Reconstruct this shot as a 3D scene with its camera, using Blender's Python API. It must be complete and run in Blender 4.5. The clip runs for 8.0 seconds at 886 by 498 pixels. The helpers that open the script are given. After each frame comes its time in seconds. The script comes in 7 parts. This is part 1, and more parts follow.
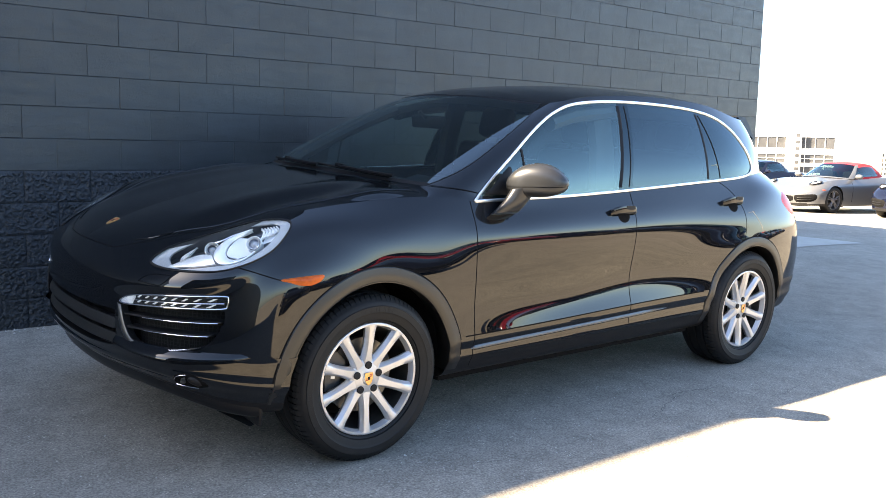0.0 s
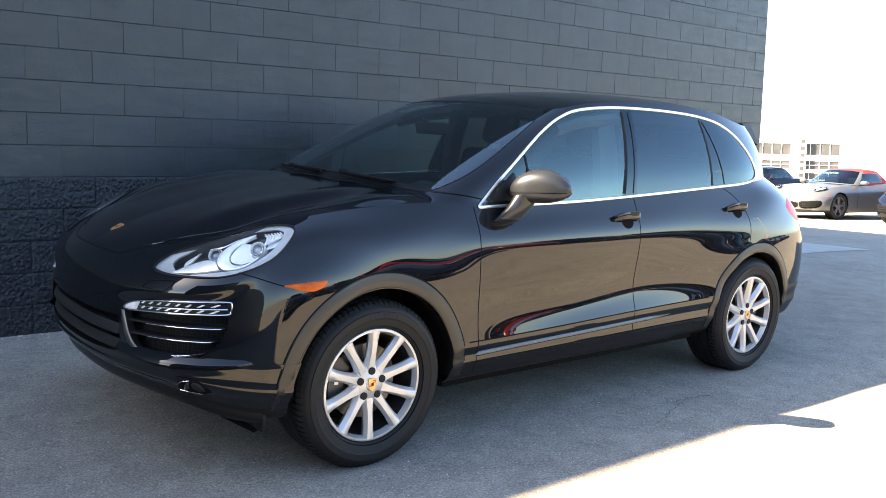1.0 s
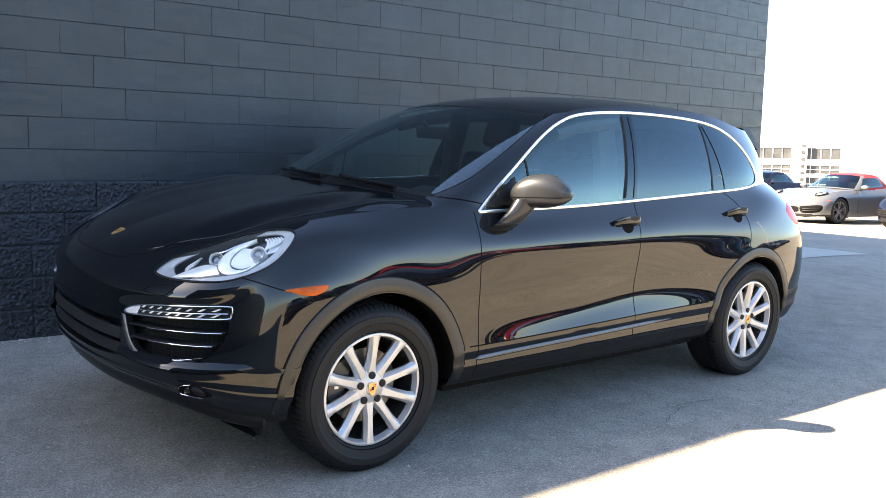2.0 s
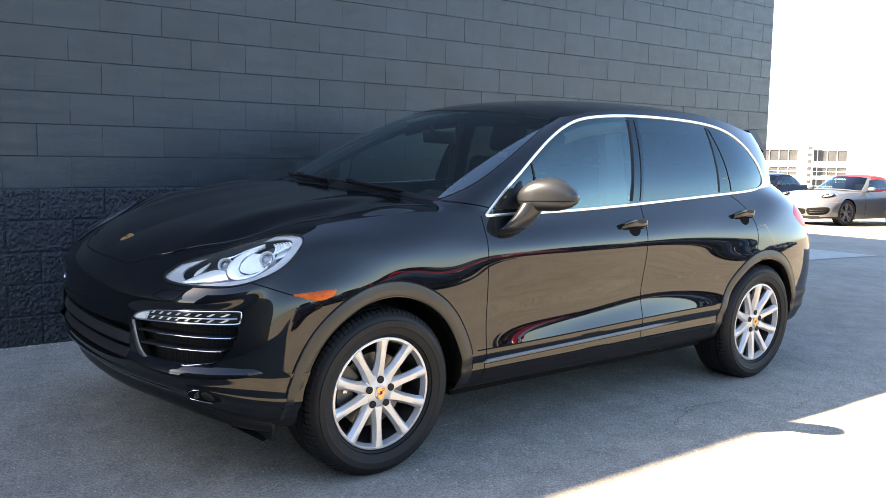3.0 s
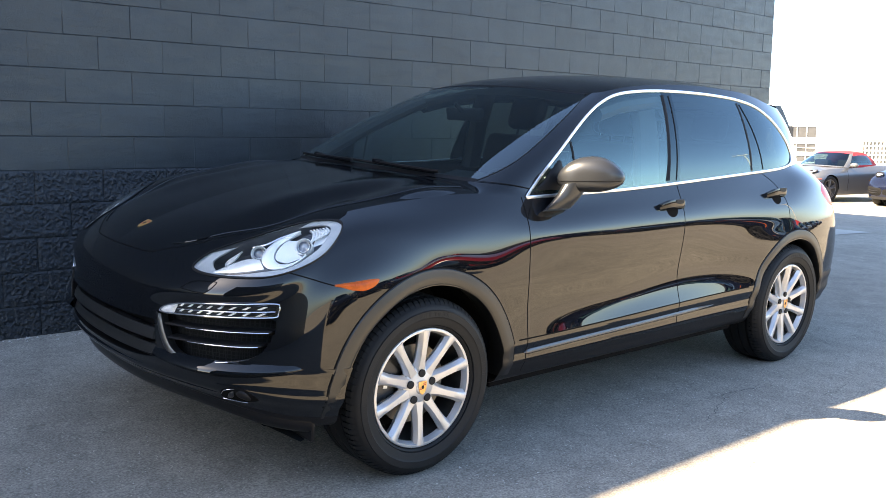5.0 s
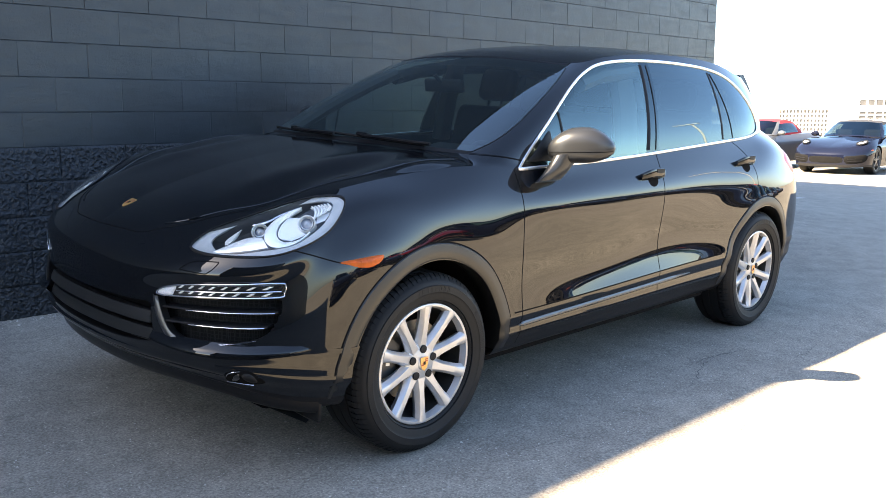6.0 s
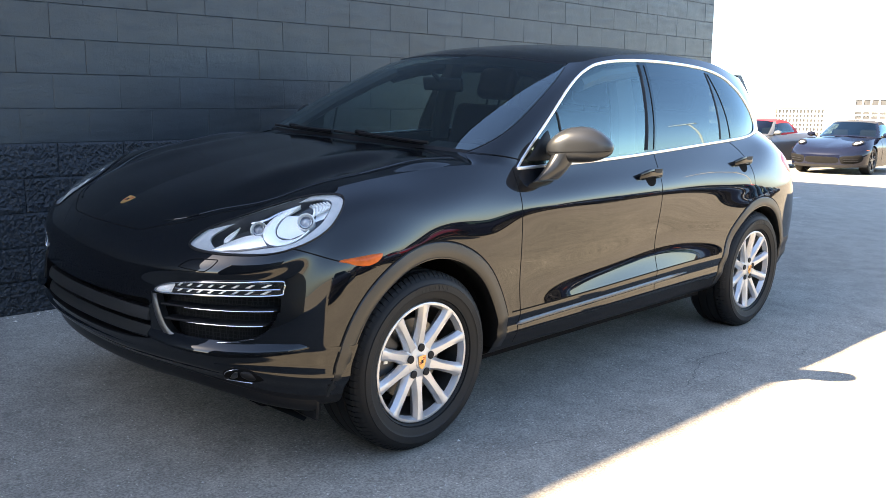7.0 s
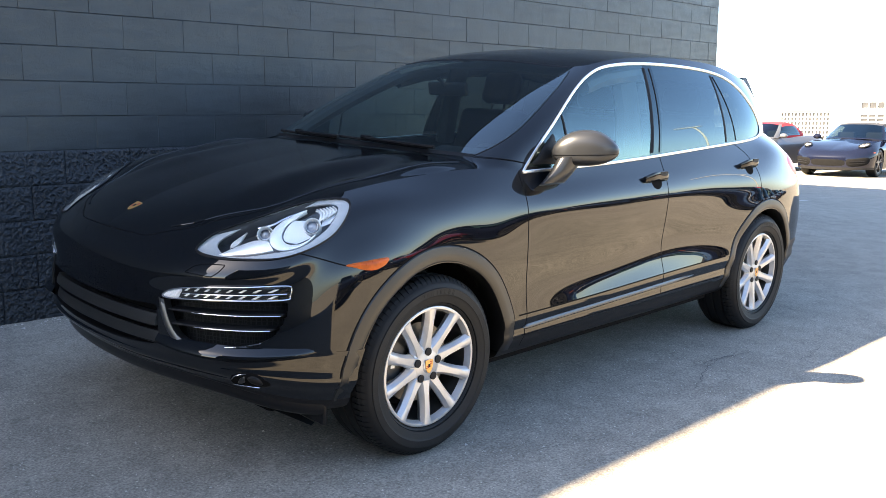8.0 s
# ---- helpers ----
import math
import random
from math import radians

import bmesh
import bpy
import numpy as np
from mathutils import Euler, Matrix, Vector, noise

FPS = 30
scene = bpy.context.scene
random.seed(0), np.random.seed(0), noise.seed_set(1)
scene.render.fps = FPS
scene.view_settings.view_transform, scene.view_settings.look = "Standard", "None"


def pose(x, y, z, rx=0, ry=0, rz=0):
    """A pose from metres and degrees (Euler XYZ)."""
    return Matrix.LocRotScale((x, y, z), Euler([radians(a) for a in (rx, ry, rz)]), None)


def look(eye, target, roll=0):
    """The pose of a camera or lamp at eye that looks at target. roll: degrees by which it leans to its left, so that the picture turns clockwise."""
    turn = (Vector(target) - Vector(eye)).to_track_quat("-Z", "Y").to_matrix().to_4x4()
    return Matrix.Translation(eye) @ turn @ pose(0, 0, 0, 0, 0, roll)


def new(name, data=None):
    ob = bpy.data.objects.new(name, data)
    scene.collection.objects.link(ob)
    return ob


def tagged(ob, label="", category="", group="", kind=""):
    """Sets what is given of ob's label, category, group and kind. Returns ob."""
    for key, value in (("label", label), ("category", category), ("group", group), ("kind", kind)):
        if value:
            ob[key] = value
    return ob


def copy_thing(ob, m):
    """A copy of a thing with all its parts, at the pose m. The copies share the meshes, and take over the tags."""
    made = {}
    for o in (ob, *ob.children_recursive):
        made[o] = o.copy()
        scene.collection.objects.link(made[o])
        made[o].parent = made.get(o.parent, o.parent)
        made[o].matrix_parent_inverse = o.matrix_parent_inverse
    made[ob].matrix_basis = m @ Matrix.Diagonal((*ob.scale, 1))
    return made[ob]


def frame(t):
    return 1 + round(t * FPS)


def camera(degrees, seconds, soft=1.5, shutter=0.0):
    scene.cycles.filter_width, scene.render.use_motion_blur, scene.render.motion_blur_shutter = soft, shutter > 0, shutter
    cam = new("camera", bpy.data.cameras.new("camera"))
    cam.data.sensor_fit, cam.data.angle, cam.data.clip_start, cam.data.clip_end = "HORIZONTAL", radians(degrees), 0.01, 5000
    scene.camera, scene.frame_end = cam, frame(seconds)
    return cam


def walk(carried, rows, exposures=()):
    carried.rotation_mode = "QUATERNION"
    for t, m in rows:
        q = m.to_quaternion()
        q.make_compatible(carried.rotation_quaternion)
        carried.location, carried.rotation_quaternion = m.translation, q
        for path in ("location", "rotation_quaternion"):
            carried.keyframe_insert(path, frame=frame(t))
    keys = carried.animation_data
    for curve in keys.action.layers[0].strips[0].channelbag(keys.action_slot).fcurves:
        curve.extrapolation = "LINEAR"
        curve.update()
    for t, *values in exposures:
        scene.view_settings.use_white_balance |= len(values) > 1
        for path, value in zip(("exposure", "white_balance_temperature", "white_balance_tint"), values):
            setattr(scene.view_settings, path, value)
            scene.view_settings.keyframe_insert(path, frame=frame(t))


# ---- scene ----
cam = camera(53.74, 8.0, 0.7)
EXPOSURE = 3.33
PATH = [
    (0, (-1.3586, -5.9579, 1.3811), (-0.1223, -4.4049, 1.1359), 1.285),
    (0.5, (-1.3615, -5.9580, 1.3805), (-0.1292, -4.4008, 1.1424), 1.395),
    (1, (-1.3555, -5.9606, 1.3780), (-0.1264, -4.3997, 1.1477), 1.238),
    (1.5, (-1.3562, -5.9628, 1.3807), (-0.1257, -4.4023, 1.1548), 1.367),
    (3, (-1.3685, -5.9700, 1.3798), (-0.1506, -4.3977, 1.1685), 0.895),
    (3.5, (-1.4049, -5.9486, 1.3764), (-0.1941, -4.3706, 1.1663), 0.835),
    (4, (-1.4152, -5.8996, 1.3759), (-0.2044, -4.3216, 1.1668), 0.731),
    (4.5, (-1.4002, -5.7310, 1.3751), (-0.1767, -4.1629, 1.1649), 0.930),
    (4.7, (-1.4049, -5.6921, 1.3774), (-0.1753, -4.1315, 1.1477), 0.913),
    (5.8, (-1.6122, -5.3767, 1.3780), (-0.2416, -3.9563, 1.0555), 0.007),
    (6, (-1.6236, -5.3790, 1.3758), (-0.2463, -3.9649, 1.0543), 0.070),
    (6.5, (-1.6329, -5.3768, 1.3785), (-0.2444, -3.9748, 1.0519), 0.467),
    (7, (-1.6343, -5.3749, 1.3803), (-0.2506, -3.9681, 1.0539), 0.406),
    (7.5, (-1.6395, -5.3806, 1.3755), (-0.2590, -3.9687, 1.0579), 0.251),
    (8, (-1.6376, -5.3760, 1.3745), (-0.2621, -3.9584, 1.0605), -0.019),
]
walk(cam, [(t, look(eye, target, roll)) for t, eye, target, roll in PATH], [(0.0, EXPOSURE, 8150, 10)])

# ---- world, sun ----
SUN_FROM = Vector((-1.14, 0.49, 1.0)).normalized()
world = bpy.data.worlds.new("world")
scene.world = world
world.use_nodes = True
wn = world.node_tree.nodes
sky = wn.new("ShaderNodeTexSky")
sky.sky_type = "NISHITA"
sky.sun_disc = False
sky.sun_elevation = math.asin(SUN_FROM.z)
sky.sun_rotation = math.atan2(SUN_FROM.x, SUN_FROM.y)
sky.dust_density = 1.2
sky.ozone_density = 4.9
sky.air_density = 0.85
sky.altitude = 600
world.node_tree.links.new(sky.outputs["Color"], wn["Background"].inputs["Color"])
wn["Background"].inputs["Strength"].default_value = 0.088
sun = new("sun", bpy.data.lights.new("sun", "SUN"))
sun.data.energy = 5.0
sun.data.angle = radians(0.5)
sun.data.color = (1.0, 0.90, 0.76)
sun.matrix_world = look((0, 0, 40), Vector((0, 0, 40)) - SUN_FROM)


# ---- materials ----
def nodes_of(name):
    m = bpy.data.materials.new(name)
    m.use_nodes = True
    return m, m.node_tree.nodes, m.node_tree.links, m.node_tree.nodes["Principled BSDF"]


def mat(name, base, rough=0.5, metal=0.0, vary=0.0, scale=20.0, bump=0.0, bump_scale=200.0, coat=0.0, spec=0.5, rand=0.0, fine=0.0):
    """A painted, plastic, metal or stone surface: two scales of variation in colour and roughness, and fine relief."""
    m, n, l, b = nodes_of(name)
    b.inputs["Base Color"].default_value = (*base, 1)
    b.inputs["Roughness"].default_value = rough
    b.inputs["Metallic"].default_value = metal
    b.inputs["Coat Weight"].default_value = coat
    b.inputs["Coat Roughness"].default_value = 0.003
    b.inputs["Coat IOR"].default_value = 1.5
    b.inputs["Specular IOR Level"].default_value = spec
    tc = n.new("ShaderNodeTexCoord")
    if vary or fine or rand:
        big = n.new("ShaderNodeTexNoise")
        big.inputs["Scale"].default_value = scale
        big.inputs["Detail"].default_value = 5
        l.new(tc.outputs["Object"], big.inputs["Vector"])
        small = n.new("ShaderNodeTexNoise")
        small.inputs["Scale"].default_value = scale * 17
        small.inputs["Detail"].default_value = 3
        l.new(tc.outputs["Object"], small.inputs["Vector"])
        info = n.new("ShaderNodeObjectInfo")
        terms = []
        for out, amount in ((big.outputs["Fac"], vary), (small.outputs["Fac"], fine), (info.outputs["Random"], rand)):
            mr = n.new("ShaderNodeMapRange")
            mr.inputs["From Min"].default_value, mr.inputs["From Max"].default_value = (0.25, 0.75) if out != info.outputs["Random"] else (0, 1)
            mr.inputs["To Min"].default_value, mr.inputs["To Max"].default_value = 1 - amount, 1 + amount
            l.new(out, mr.inputs["Value"])
            terms.append(mr)
        m1 = n.new("ShaderNodeMath")
        m1.operation = "MULTIPLY"
        l.new(terms[0].outputs[0], m1.inputs[0])
        l.new(terms[1].outputs[0], m1.inputs[1])
        m2 = n.new("ShaderNodeMath")
        m2.operation = "MULTIPLY"
        l.new(m1.outputs[0], m2.inputs[0])
        l.new(terms[2].outputs[0], m2.inputs[1])
        vm = n.new("ShaderNodeVectorMath")
        vm.operation = "SCALE"
        vm.inputs[0].default_value = base
        l.new(m2.outputs[0], vm.inputs["Scale"])
        l.new(vm.outputs[0], b.inputs["Base Color"])
        mr = n.new("ShaderNodeMapRange")
        mr.inputs["To Min"].default_value, mr.inputs["To Max"].default_value = max(0.0, rough - vary * 0.25), min(1.0, rough + vary * 0.25)
        l.new(big.outputs["Fac"], mr.inputs["Value"])
        l.new(mr.outputs[0], b.inputs["Roughness"])
    if bump:
        t = n.new("ShaderNodeTexNoise")
        t.inputs["Scale"].default_value = bump_scale
        t.inputs["Detail"].default_value = 6
        l.new(tc.outputs["Object"], t.inputs["Vector"])
        bm_ = n.new("ShaderNodeBump")
        bm_.inputs["Strength"].default_value = bump
        bm_.inputs["Distance"].default_value = 1.0 / bump_scale
        l.new(t.outputs["Fac"], bm_.inputs["Height"])
        l.new(bm_.outputs["Normal"], b.inputs["Normal"])
    return m


def glass(name, tint, gloss=(1, 1, 1), head_on=0.06):
    """A thin tinted pane: light passes through, both faces mirror, more at a slant."""
    m, n, l, b = nodes_of(name)
    n.remove(b)
    tr = n.new("ShaderNodeBsdfTransparent")
    tr.inputs["Color"].default_value = (*tint, 1)
    gl = n.new("ShaderNodeBsdfGlossy")
    gl.inputs["Roughness"].default_value = 0.0
    gl.inputs["Color"].default_value = (*gloss, 1)
    lw = n.new("ShaderNodeLayerWeight")
    lw.inputs["Blend"].default_value = 0.5
    pw = n.new("ShaderNodeMath")
    pw.operation = "POWER"
    pw.inputs[1].default_value = 4.0
    l.new(lw.outputs["Facing"], pw.inputs[0])
    ma = n.new("ShaderNodeMath")
    ma.operation = "MULTIPLY_ADD"
    ma.inputs[1].default_value, ma.inputs[2].default_value = 1 - head_on, head_on
    l.new(pw.outputs[0], ma.inputs[0])
    mx = n.new("ShaderNodeMixShader")
    l.new(ma.outputs[0], mx.inputs[0])
    l.new(tr.outputs[0], mx.inputs[1])
    l.new(gl.outputs[0], mx.inputs[2])
    l.new(mx.outputs[0], n["Material Output"].inputs["Surface"])
    return m


def asphalt_material():
    m, n, l, b = nodes_of("asphalt")
    tc = n.new("ShaderNodeTexCoord")

    def noise_of(scale, detail=4):
        t = n.new("ShaderNodeTexNoise")
        t.inputs["Scale"].default_value = scale
        t.inputs["Detail"].default_value = detail
        l.new(tc.outputs["Object"], t.inputs["Vector"])
        return t
    patch, mid, grain = noise_of(0.55, 6), noise_of(5.0, 6), noise_of(105.0, 5)
    vor = n.new("ShaderNodeTexVoronoi")
    vor.inputs["Scale"].default_value = 110
    l.new(tc.outputs["Object"], vor.inputs["Vector"])
    ramp = n.new("ShaderNodeValToRGB")
    ramp.color_ramp.elements[0].color = (0.245, 0.224, 0.195, 1)
    ramp.color_ramp.elements[1].color = (0.290, 0.266, 0.231, 1)
    ramp.color_ramp.elements[0].position, ramp.color_ramp.elements[1].position = 0.3, 0.7
    l.new(patch.outputs["Fac"], ramp.inputs[0])
    r2 = n.new("ShaderNodeValToRGB")
    r2.color_ramp.elements[0].color = (0.86, 0.86, 0.86, 1)
    r2.color_ramp.elements[1].color = (1.10, 1.10, 1.09, 1)
    r2.color_ramp.elements[0].position, r2.color_ramp.elements[1].position = 0.32, 0.68
    l.new(mid.outputs["Fac"], r2.inputs[0])
    r3 = n.new("ShaderNodeValToRGB")
    r3.color_ramp.elements[0].color = (0.68, 0.68, 0.68, 1)
    r3.color_ramp.elements[1].color = (1.34, 1.34, 1.33, 1)
    r3.color_ramp.elements[0].position, r3.color_ramp.elements[1].position = 0.34, 0.68
    l.new(grain.outputs["Fac"], r3.inputs[0])
    speck = noise_of(88.0, 2)
    r4 = n.new("ShaderNodeValToRGB")
    r4.color_ramp.elements[0].color = (0.96, 0.96, 0.96, 1)
    r4.color_ramp.elements[1].color = (2.0, 2.0, 1.95, 1)
    r4.color_ramp.elements[0].position, r4.color_ramp.elements[1].position = 0.66, 0.75
    l.new(speck.outputs["Fac"], r4.inputs[0])
    prev = ramp.outputs[0]
    mott = noise_of(24.0, 5)
    r5 = n.new("ShaderNodeValToRGB")
    r5.color_ramp.elements[0].color = (0.92, 0.92, 0.92, 1)
    r5.color_ramp.elements[1].color = (1.07, 1.07, 1.065, 1)
    r5.color_ramp.elements[0].position, r5.color_ramp.elements[1].position = 0.34, 0.66
    l.new(mott.outputs["Fac"], r5.inputs[0])
    for r in (r2, r3, r4, r5):
        mx = n.new("ShaderNodeMix")
        mx.data_type, mx.blend_type = "RGBA", "MULTIPLY"
        mx.inputs["Factor"].default_value = 1.0
        l.new(prev, mx.inputs["A"])
        l.new(r.outputs[0], mx.inputs["B"])
        prev = mx.outputs["Result"]
    l.new(prev, b.inputs["Base Color"])
    b.inputs["Roughness"].default_value = 0.9
    b.inputs["Specular IOR Level"].default_value = 0.25
    add = n.new("ShaderNodeMath")
    add.operation = "ADD"
    l.new(grain.outputs["Fac"], add.inputs[0])
    l.new(vor.outputs["Distance"], add.inputs[1])
    bu = n.new("ShaderNodeBump")
    bu.inputs["Strength"].default_value = 0.06
    bu.inputs["Distance"].default_value = 0.006
    l.new(add.outputs[0], bu.inputs["Height"])
    l.new(bu.outputs["Normal"], b.inputs["Normal"])
    return m


M_ASPHALT = asphalt_material()

def wall_paint(name, base, rough, spec, joint=False):
    """Dark wall paint over block: brushed unevenly, dull and glossy patches, faint drips, small pits."""
    m, n, l, b = nodes_of(name)
    tc = n.new("ShaderNodeTexCoord")
    geo = n.new("ShaderNodeNewGeometry")

    def noise_of(scale, detail, stretch=(1, 1, 1)):
        mp = n.new("ShaderNodeMapping")
        mp.inputs["Scale"].default_value = stretch
        l.new(geo.outputs["Position"], mp.inputs["Vector"])
        t = n.new("ShaderNodeTexNoise")
        t.inputs["Scale"].default_value, t.inputs["Detail"].default_value = scale, detail
        l.new(mp.outputs[0], t.inputs["Vector"])
        return t.outputs["Fac"]

    def ranged(out, lo, hi, a0=0.3, a1=0.7):
        mr = n.new("ShaderNodeMapRange")
        mr.inputs["From Min"].default_value, mr.inputs["From Max"].default_value = a0, a1
        mr.inputs["To Min"].default_value, mr.inputs["To Max"].default_value = lo, hi
        l.new(out, mr.inputs["Value"])
        return mr.outputs[0]

    def times(p, q):
        k = n.new("ShaderNodeMath")
        k.operation = "MULTIPLY"
        l.new(p, k.inputs[0])
        l.new(q, k.inputs[1])
        return k.outputs[0]
    info = n.new("ShaderNodeObjectInfo")
    isle = n.new("ShaderNodeNewGeometry")
    patch, drip, roll, pit = noise_of(1.6, 5), noise_of(3.0, 4, (1, 1, 0.22)), noise_of(14, 5, (0.35, 1, 1.6)), noise_of(170, 3)
    f = times(times(ranged(patch, 0.80, 1.22), ranged(drip, 0.88, 1.12)), times(ranged(roll, 0.88, 1.14), ranged(pit, 0.90, 1.10)))
    f = times(f, ranged(info.outputs["Random"], 0.88, 1.12, 0, 1))
    f = times(f, ranged(isle.outputs["Random Per Island"], 0.92, 1.08, 0, 1))
    if joint:
        f = times(f, ranged(noise_of(4.5, 4), 0.62, 1.15, 0.38, 0.62))
    vm = n.new("ShaderNodeVectorMath")
    vm.operation = "SCALE"
    vm.inputs[0].default_value = base
    l.new(f, vm.inputs["Scale"])
    l.new(vm.outputs[0], b.inputs["Base Color"])
    l.new(ranged(roll, rough - 0.09, rough + 0.10), b.inputs["Roughness"])
    b.inputs["Specular IOR Level"].default_value = spec
    hollow = noise_of(9, 4)
    prev = None
    for out, strength, dist in ((hollow, 0.35, 0.010), (roll, 0.18, 0.006), (noise_of(210, 4), 0.30, 0.004), (noise_of(60, 5), 0.20, 0.006)):
        bu = n.new("ShaderNodeBump")
        bu.inputs["Strength"].default_value, bu.inputs["Distance"].default_value = strength, dist
        l.new(out, bu.inputs["Height"])
        if prev is not None:
            l.new(prev, bu.inputs["Normal"])
        prev = bu.outputs["Normal"]
    l.new(prev, b.inputs["Normal"])
    return m


M_BLOCK = wall_paint("dark_grey_wall_paint", (0.0144, 0.0200, 0.0252), 0.38, 0.45)
M_SPLIT = mat("dark_grey_paint_on_split_stone", (0.0200, 0.0250, 0.0310), 0.55, spec=0.32, vary=0.15, scale=4, bump=0.8, bump_scale=90, rand=0.10, fine=0.1)
M_JOINT = wall_paint("painted_mortar", (0.0170, 0.0212, 0.0262), 0.5, 0.25, True)
M_PAINT = mat("black_car_paint", (0.0036, 0.0041, 0.0054), 0.3, coat=1.0, spec=0.0)
M_PAINT.node_tree.nodes["Principled BSDF"].inputs["Coat Roughness"].default_value = 0.012
M_DUSTY = mat("black_car_paint_with_fine_dust", (0.0046, 0.0053, 0.0066), 0.35, coat=0.85, spec=0.0, fine=0.10, scale=40)
M_DUSTY.node_tree.nodes["Principled BSDF"].inputs["Coat Roughness"].default_value = 0.11
M_TRIM = mat("satin_black_plastic", (0.007, 0.007, 0.008), 0.36, spec=0.2, vary=0.1, scale=30, bump=0.12, bump_scale=900)
M_ARCH = mat("gloss_black_arch", (0.0062, 0.0061, 0.0061), 0.38, vary=0.1, scale=30, coat=0.08)
M_STRIP = mat("brushed_door_strip", (0.09, 0.092, 0.097), 0.32, metal=0.9, fine=0.03, scale=20)
M_BLACK = mat("black_rubber", (0.008, 0.008, 0.009), 0.6, spec=0.25, vary=0.2, scale=20)
# undersides, and near-black colour standing for shade in cups, intakes and wheel backs
M_VOID = mat("black_underside_and_hollow_shade", (0.007, 0.007, 0.0075), 0.9, spec=0.05, vary=0.2, scale=10)
M_UNDER = mat("dull_black_plastic", (0.020, 0.020, 0.021), 0.7, spec=0.2, vary=0.2, scale=12)
M_TYRE = mat("tyre_rubber", (0.0078, 0.0080, 0.0085), 0.60, spec=0.26, vary=0.2, scale=14, fine=0.1, bump=0.1, bump_scale=500)
M_ALLOY = mat("silver_alloy", (0.50, 0.50, 0.505), 0.34, metal=0.6, vary=0.06, scale=20, fine=0.03)
M_STEEL = mat("brake_steel", (0.075, 0.073, 0.07), 0.42, metal=0.8, vary=0.2, scale=30)
M_CALIPER = mat("dark_grey_caliper_paint", (0.030, 0.031, 0.033), 0.4, vary=0.15, scale=30)
M_DISC = mat("bare_brake_disc", (0.15, 0.14, 0.125), 0.42, metal=0.75, vary=0.12, scale=25)
M_CHROME = mat("bright_chrome", (0.66, 0.67, 0.69), 0.12, metal=1.0, fine=0.02, scale=10)
M_SATIN = mat("satin_aluminium_trim", (0.74, 0.75, 0.77), 0.3, metal=0.9, fine=0.02, scale=10)
M_MIRROR = mat("dark_grey_metal_mirror", (0.032, 0.034, 0.038), 0.30, metal=0.5, fine=0.03, scale=30)
M_ORANGE = mat("amber_lens", (0.46, 0.075, 0.005), 0.3, vary=0.3, scale=45, spec=0.25, coat=0.08)
M_RED = mat("red_lens", (0.55, 0.016, 0.022), 0.3, vary=0.15, scale=40, spec=0.25)
M_CREST = mat("gilt_crest", (0.70, 0.40, 0.14), 0.3, metal=0.6, vary=0.2, scale=120)
M_CRESTRED = mat("crest_red_enamel", (0.45, 0.06, 0.03), 0.3, vary=0.2, scale=100)
M_LAMPSHELL = mat("headlamp_reflector", (0.98, 0.96, 0.90), 0.28, metal=0.3, vary=0.05, scale=30)
M_BEZEL = mat("headlamp_bezel", (0.46, 0.46, 0.445), 0.3, metal=0.1, vary=0.08, scale=40)
M_LAMPGREY = mat("headlamp_dish", (0.86, 0.85, 0.83), 0.35, metal=0.15, vary=0.05, scale=40)
M_FARLAMP = mat("far_lamp_glass", (0.34, 0.35, 0.37), 0.2, metal=0.3, vary=0.2, scale=30, coat=0.6)
M_SLAT = mat("satin_grey_black_slat", (0.012, 0.0125, 0.0135), 0.42, spec=0.35, vary=0.1, scale=30)
M_LAMPDARK = mat("lamp_bowl_black", (0.055, 0.055, 0.056), 0.3, vary=0.1, scale=40)
M_LAMPLENS = mat("projector_glass", (0.36, 0.37, 0.39), 0.12, metal=0.3, vary=0.1, scale=60, coat=1.0)
M_SEAT = mat("dark_leather", (0.006, 0.006, 0.0065), 0.7, spec=0.1, vary=0.2, scale=20, bump=0.2, bump_scale=400)
M_DASH = mat("dash_plastic", (0.010, 0.010, 0.011), 0.55, vary=0.1, scale=20)
M_WINDSCREEN = glass("windscreen_glass", (0.62, 0.74, 0.72), (0.80, 0.92, 0.95), 0.13)
M_SIDEGLASS = glass("tinted_glass", (0.66, 0.80, 0.77), (0.72, 0.98, 0.98), 0.100)
M_DARKGLASS = glass("privacy_glass", (0.20, 0.26, 0.25), (0.57, 0.74, 0.79), 0.085)
M_BLACKGLASS = glass("black_privacy_glass", (0.06, 0.075, 0.075), (0.46, 0.60, 0.65), 0.08)
M_CLEAR = glass("clear_lens", (0.985, 0.99, 0.99))
M_MIRRORGLASS = mat("mirror_glass", (0.85, 0.87, 0.88), 0.02, metal=1.0)

# ---- building tools ----
def mesh_of(name, verts, faces, smooth=True, normals=None):
    me = bpy.data.meshes.new(name)
    me.from_pydata([tuple(map(float, v)) for v in verts], [], [tuple(map(int, f)) for f in faces])
    me.update()
    if smooth:
        me.polygons.foreach_set("use_smooth", [True] * len(me.polygons))
    if normals is not None and len(me.polygons):
        me.normals_split_custom_set_from_vertices([tuple(map(float, v)) for v in normals])
    return me


def part_mesh(name, me, material, parent=None, label="", **tags):
    me.materials.clear()
    me.materials.append(material)
    ob = new(name, me)
    if parent is not None:
        ob.parent = parent
    if label or tags:
        tagged(ob, label, **tags)
    return ob


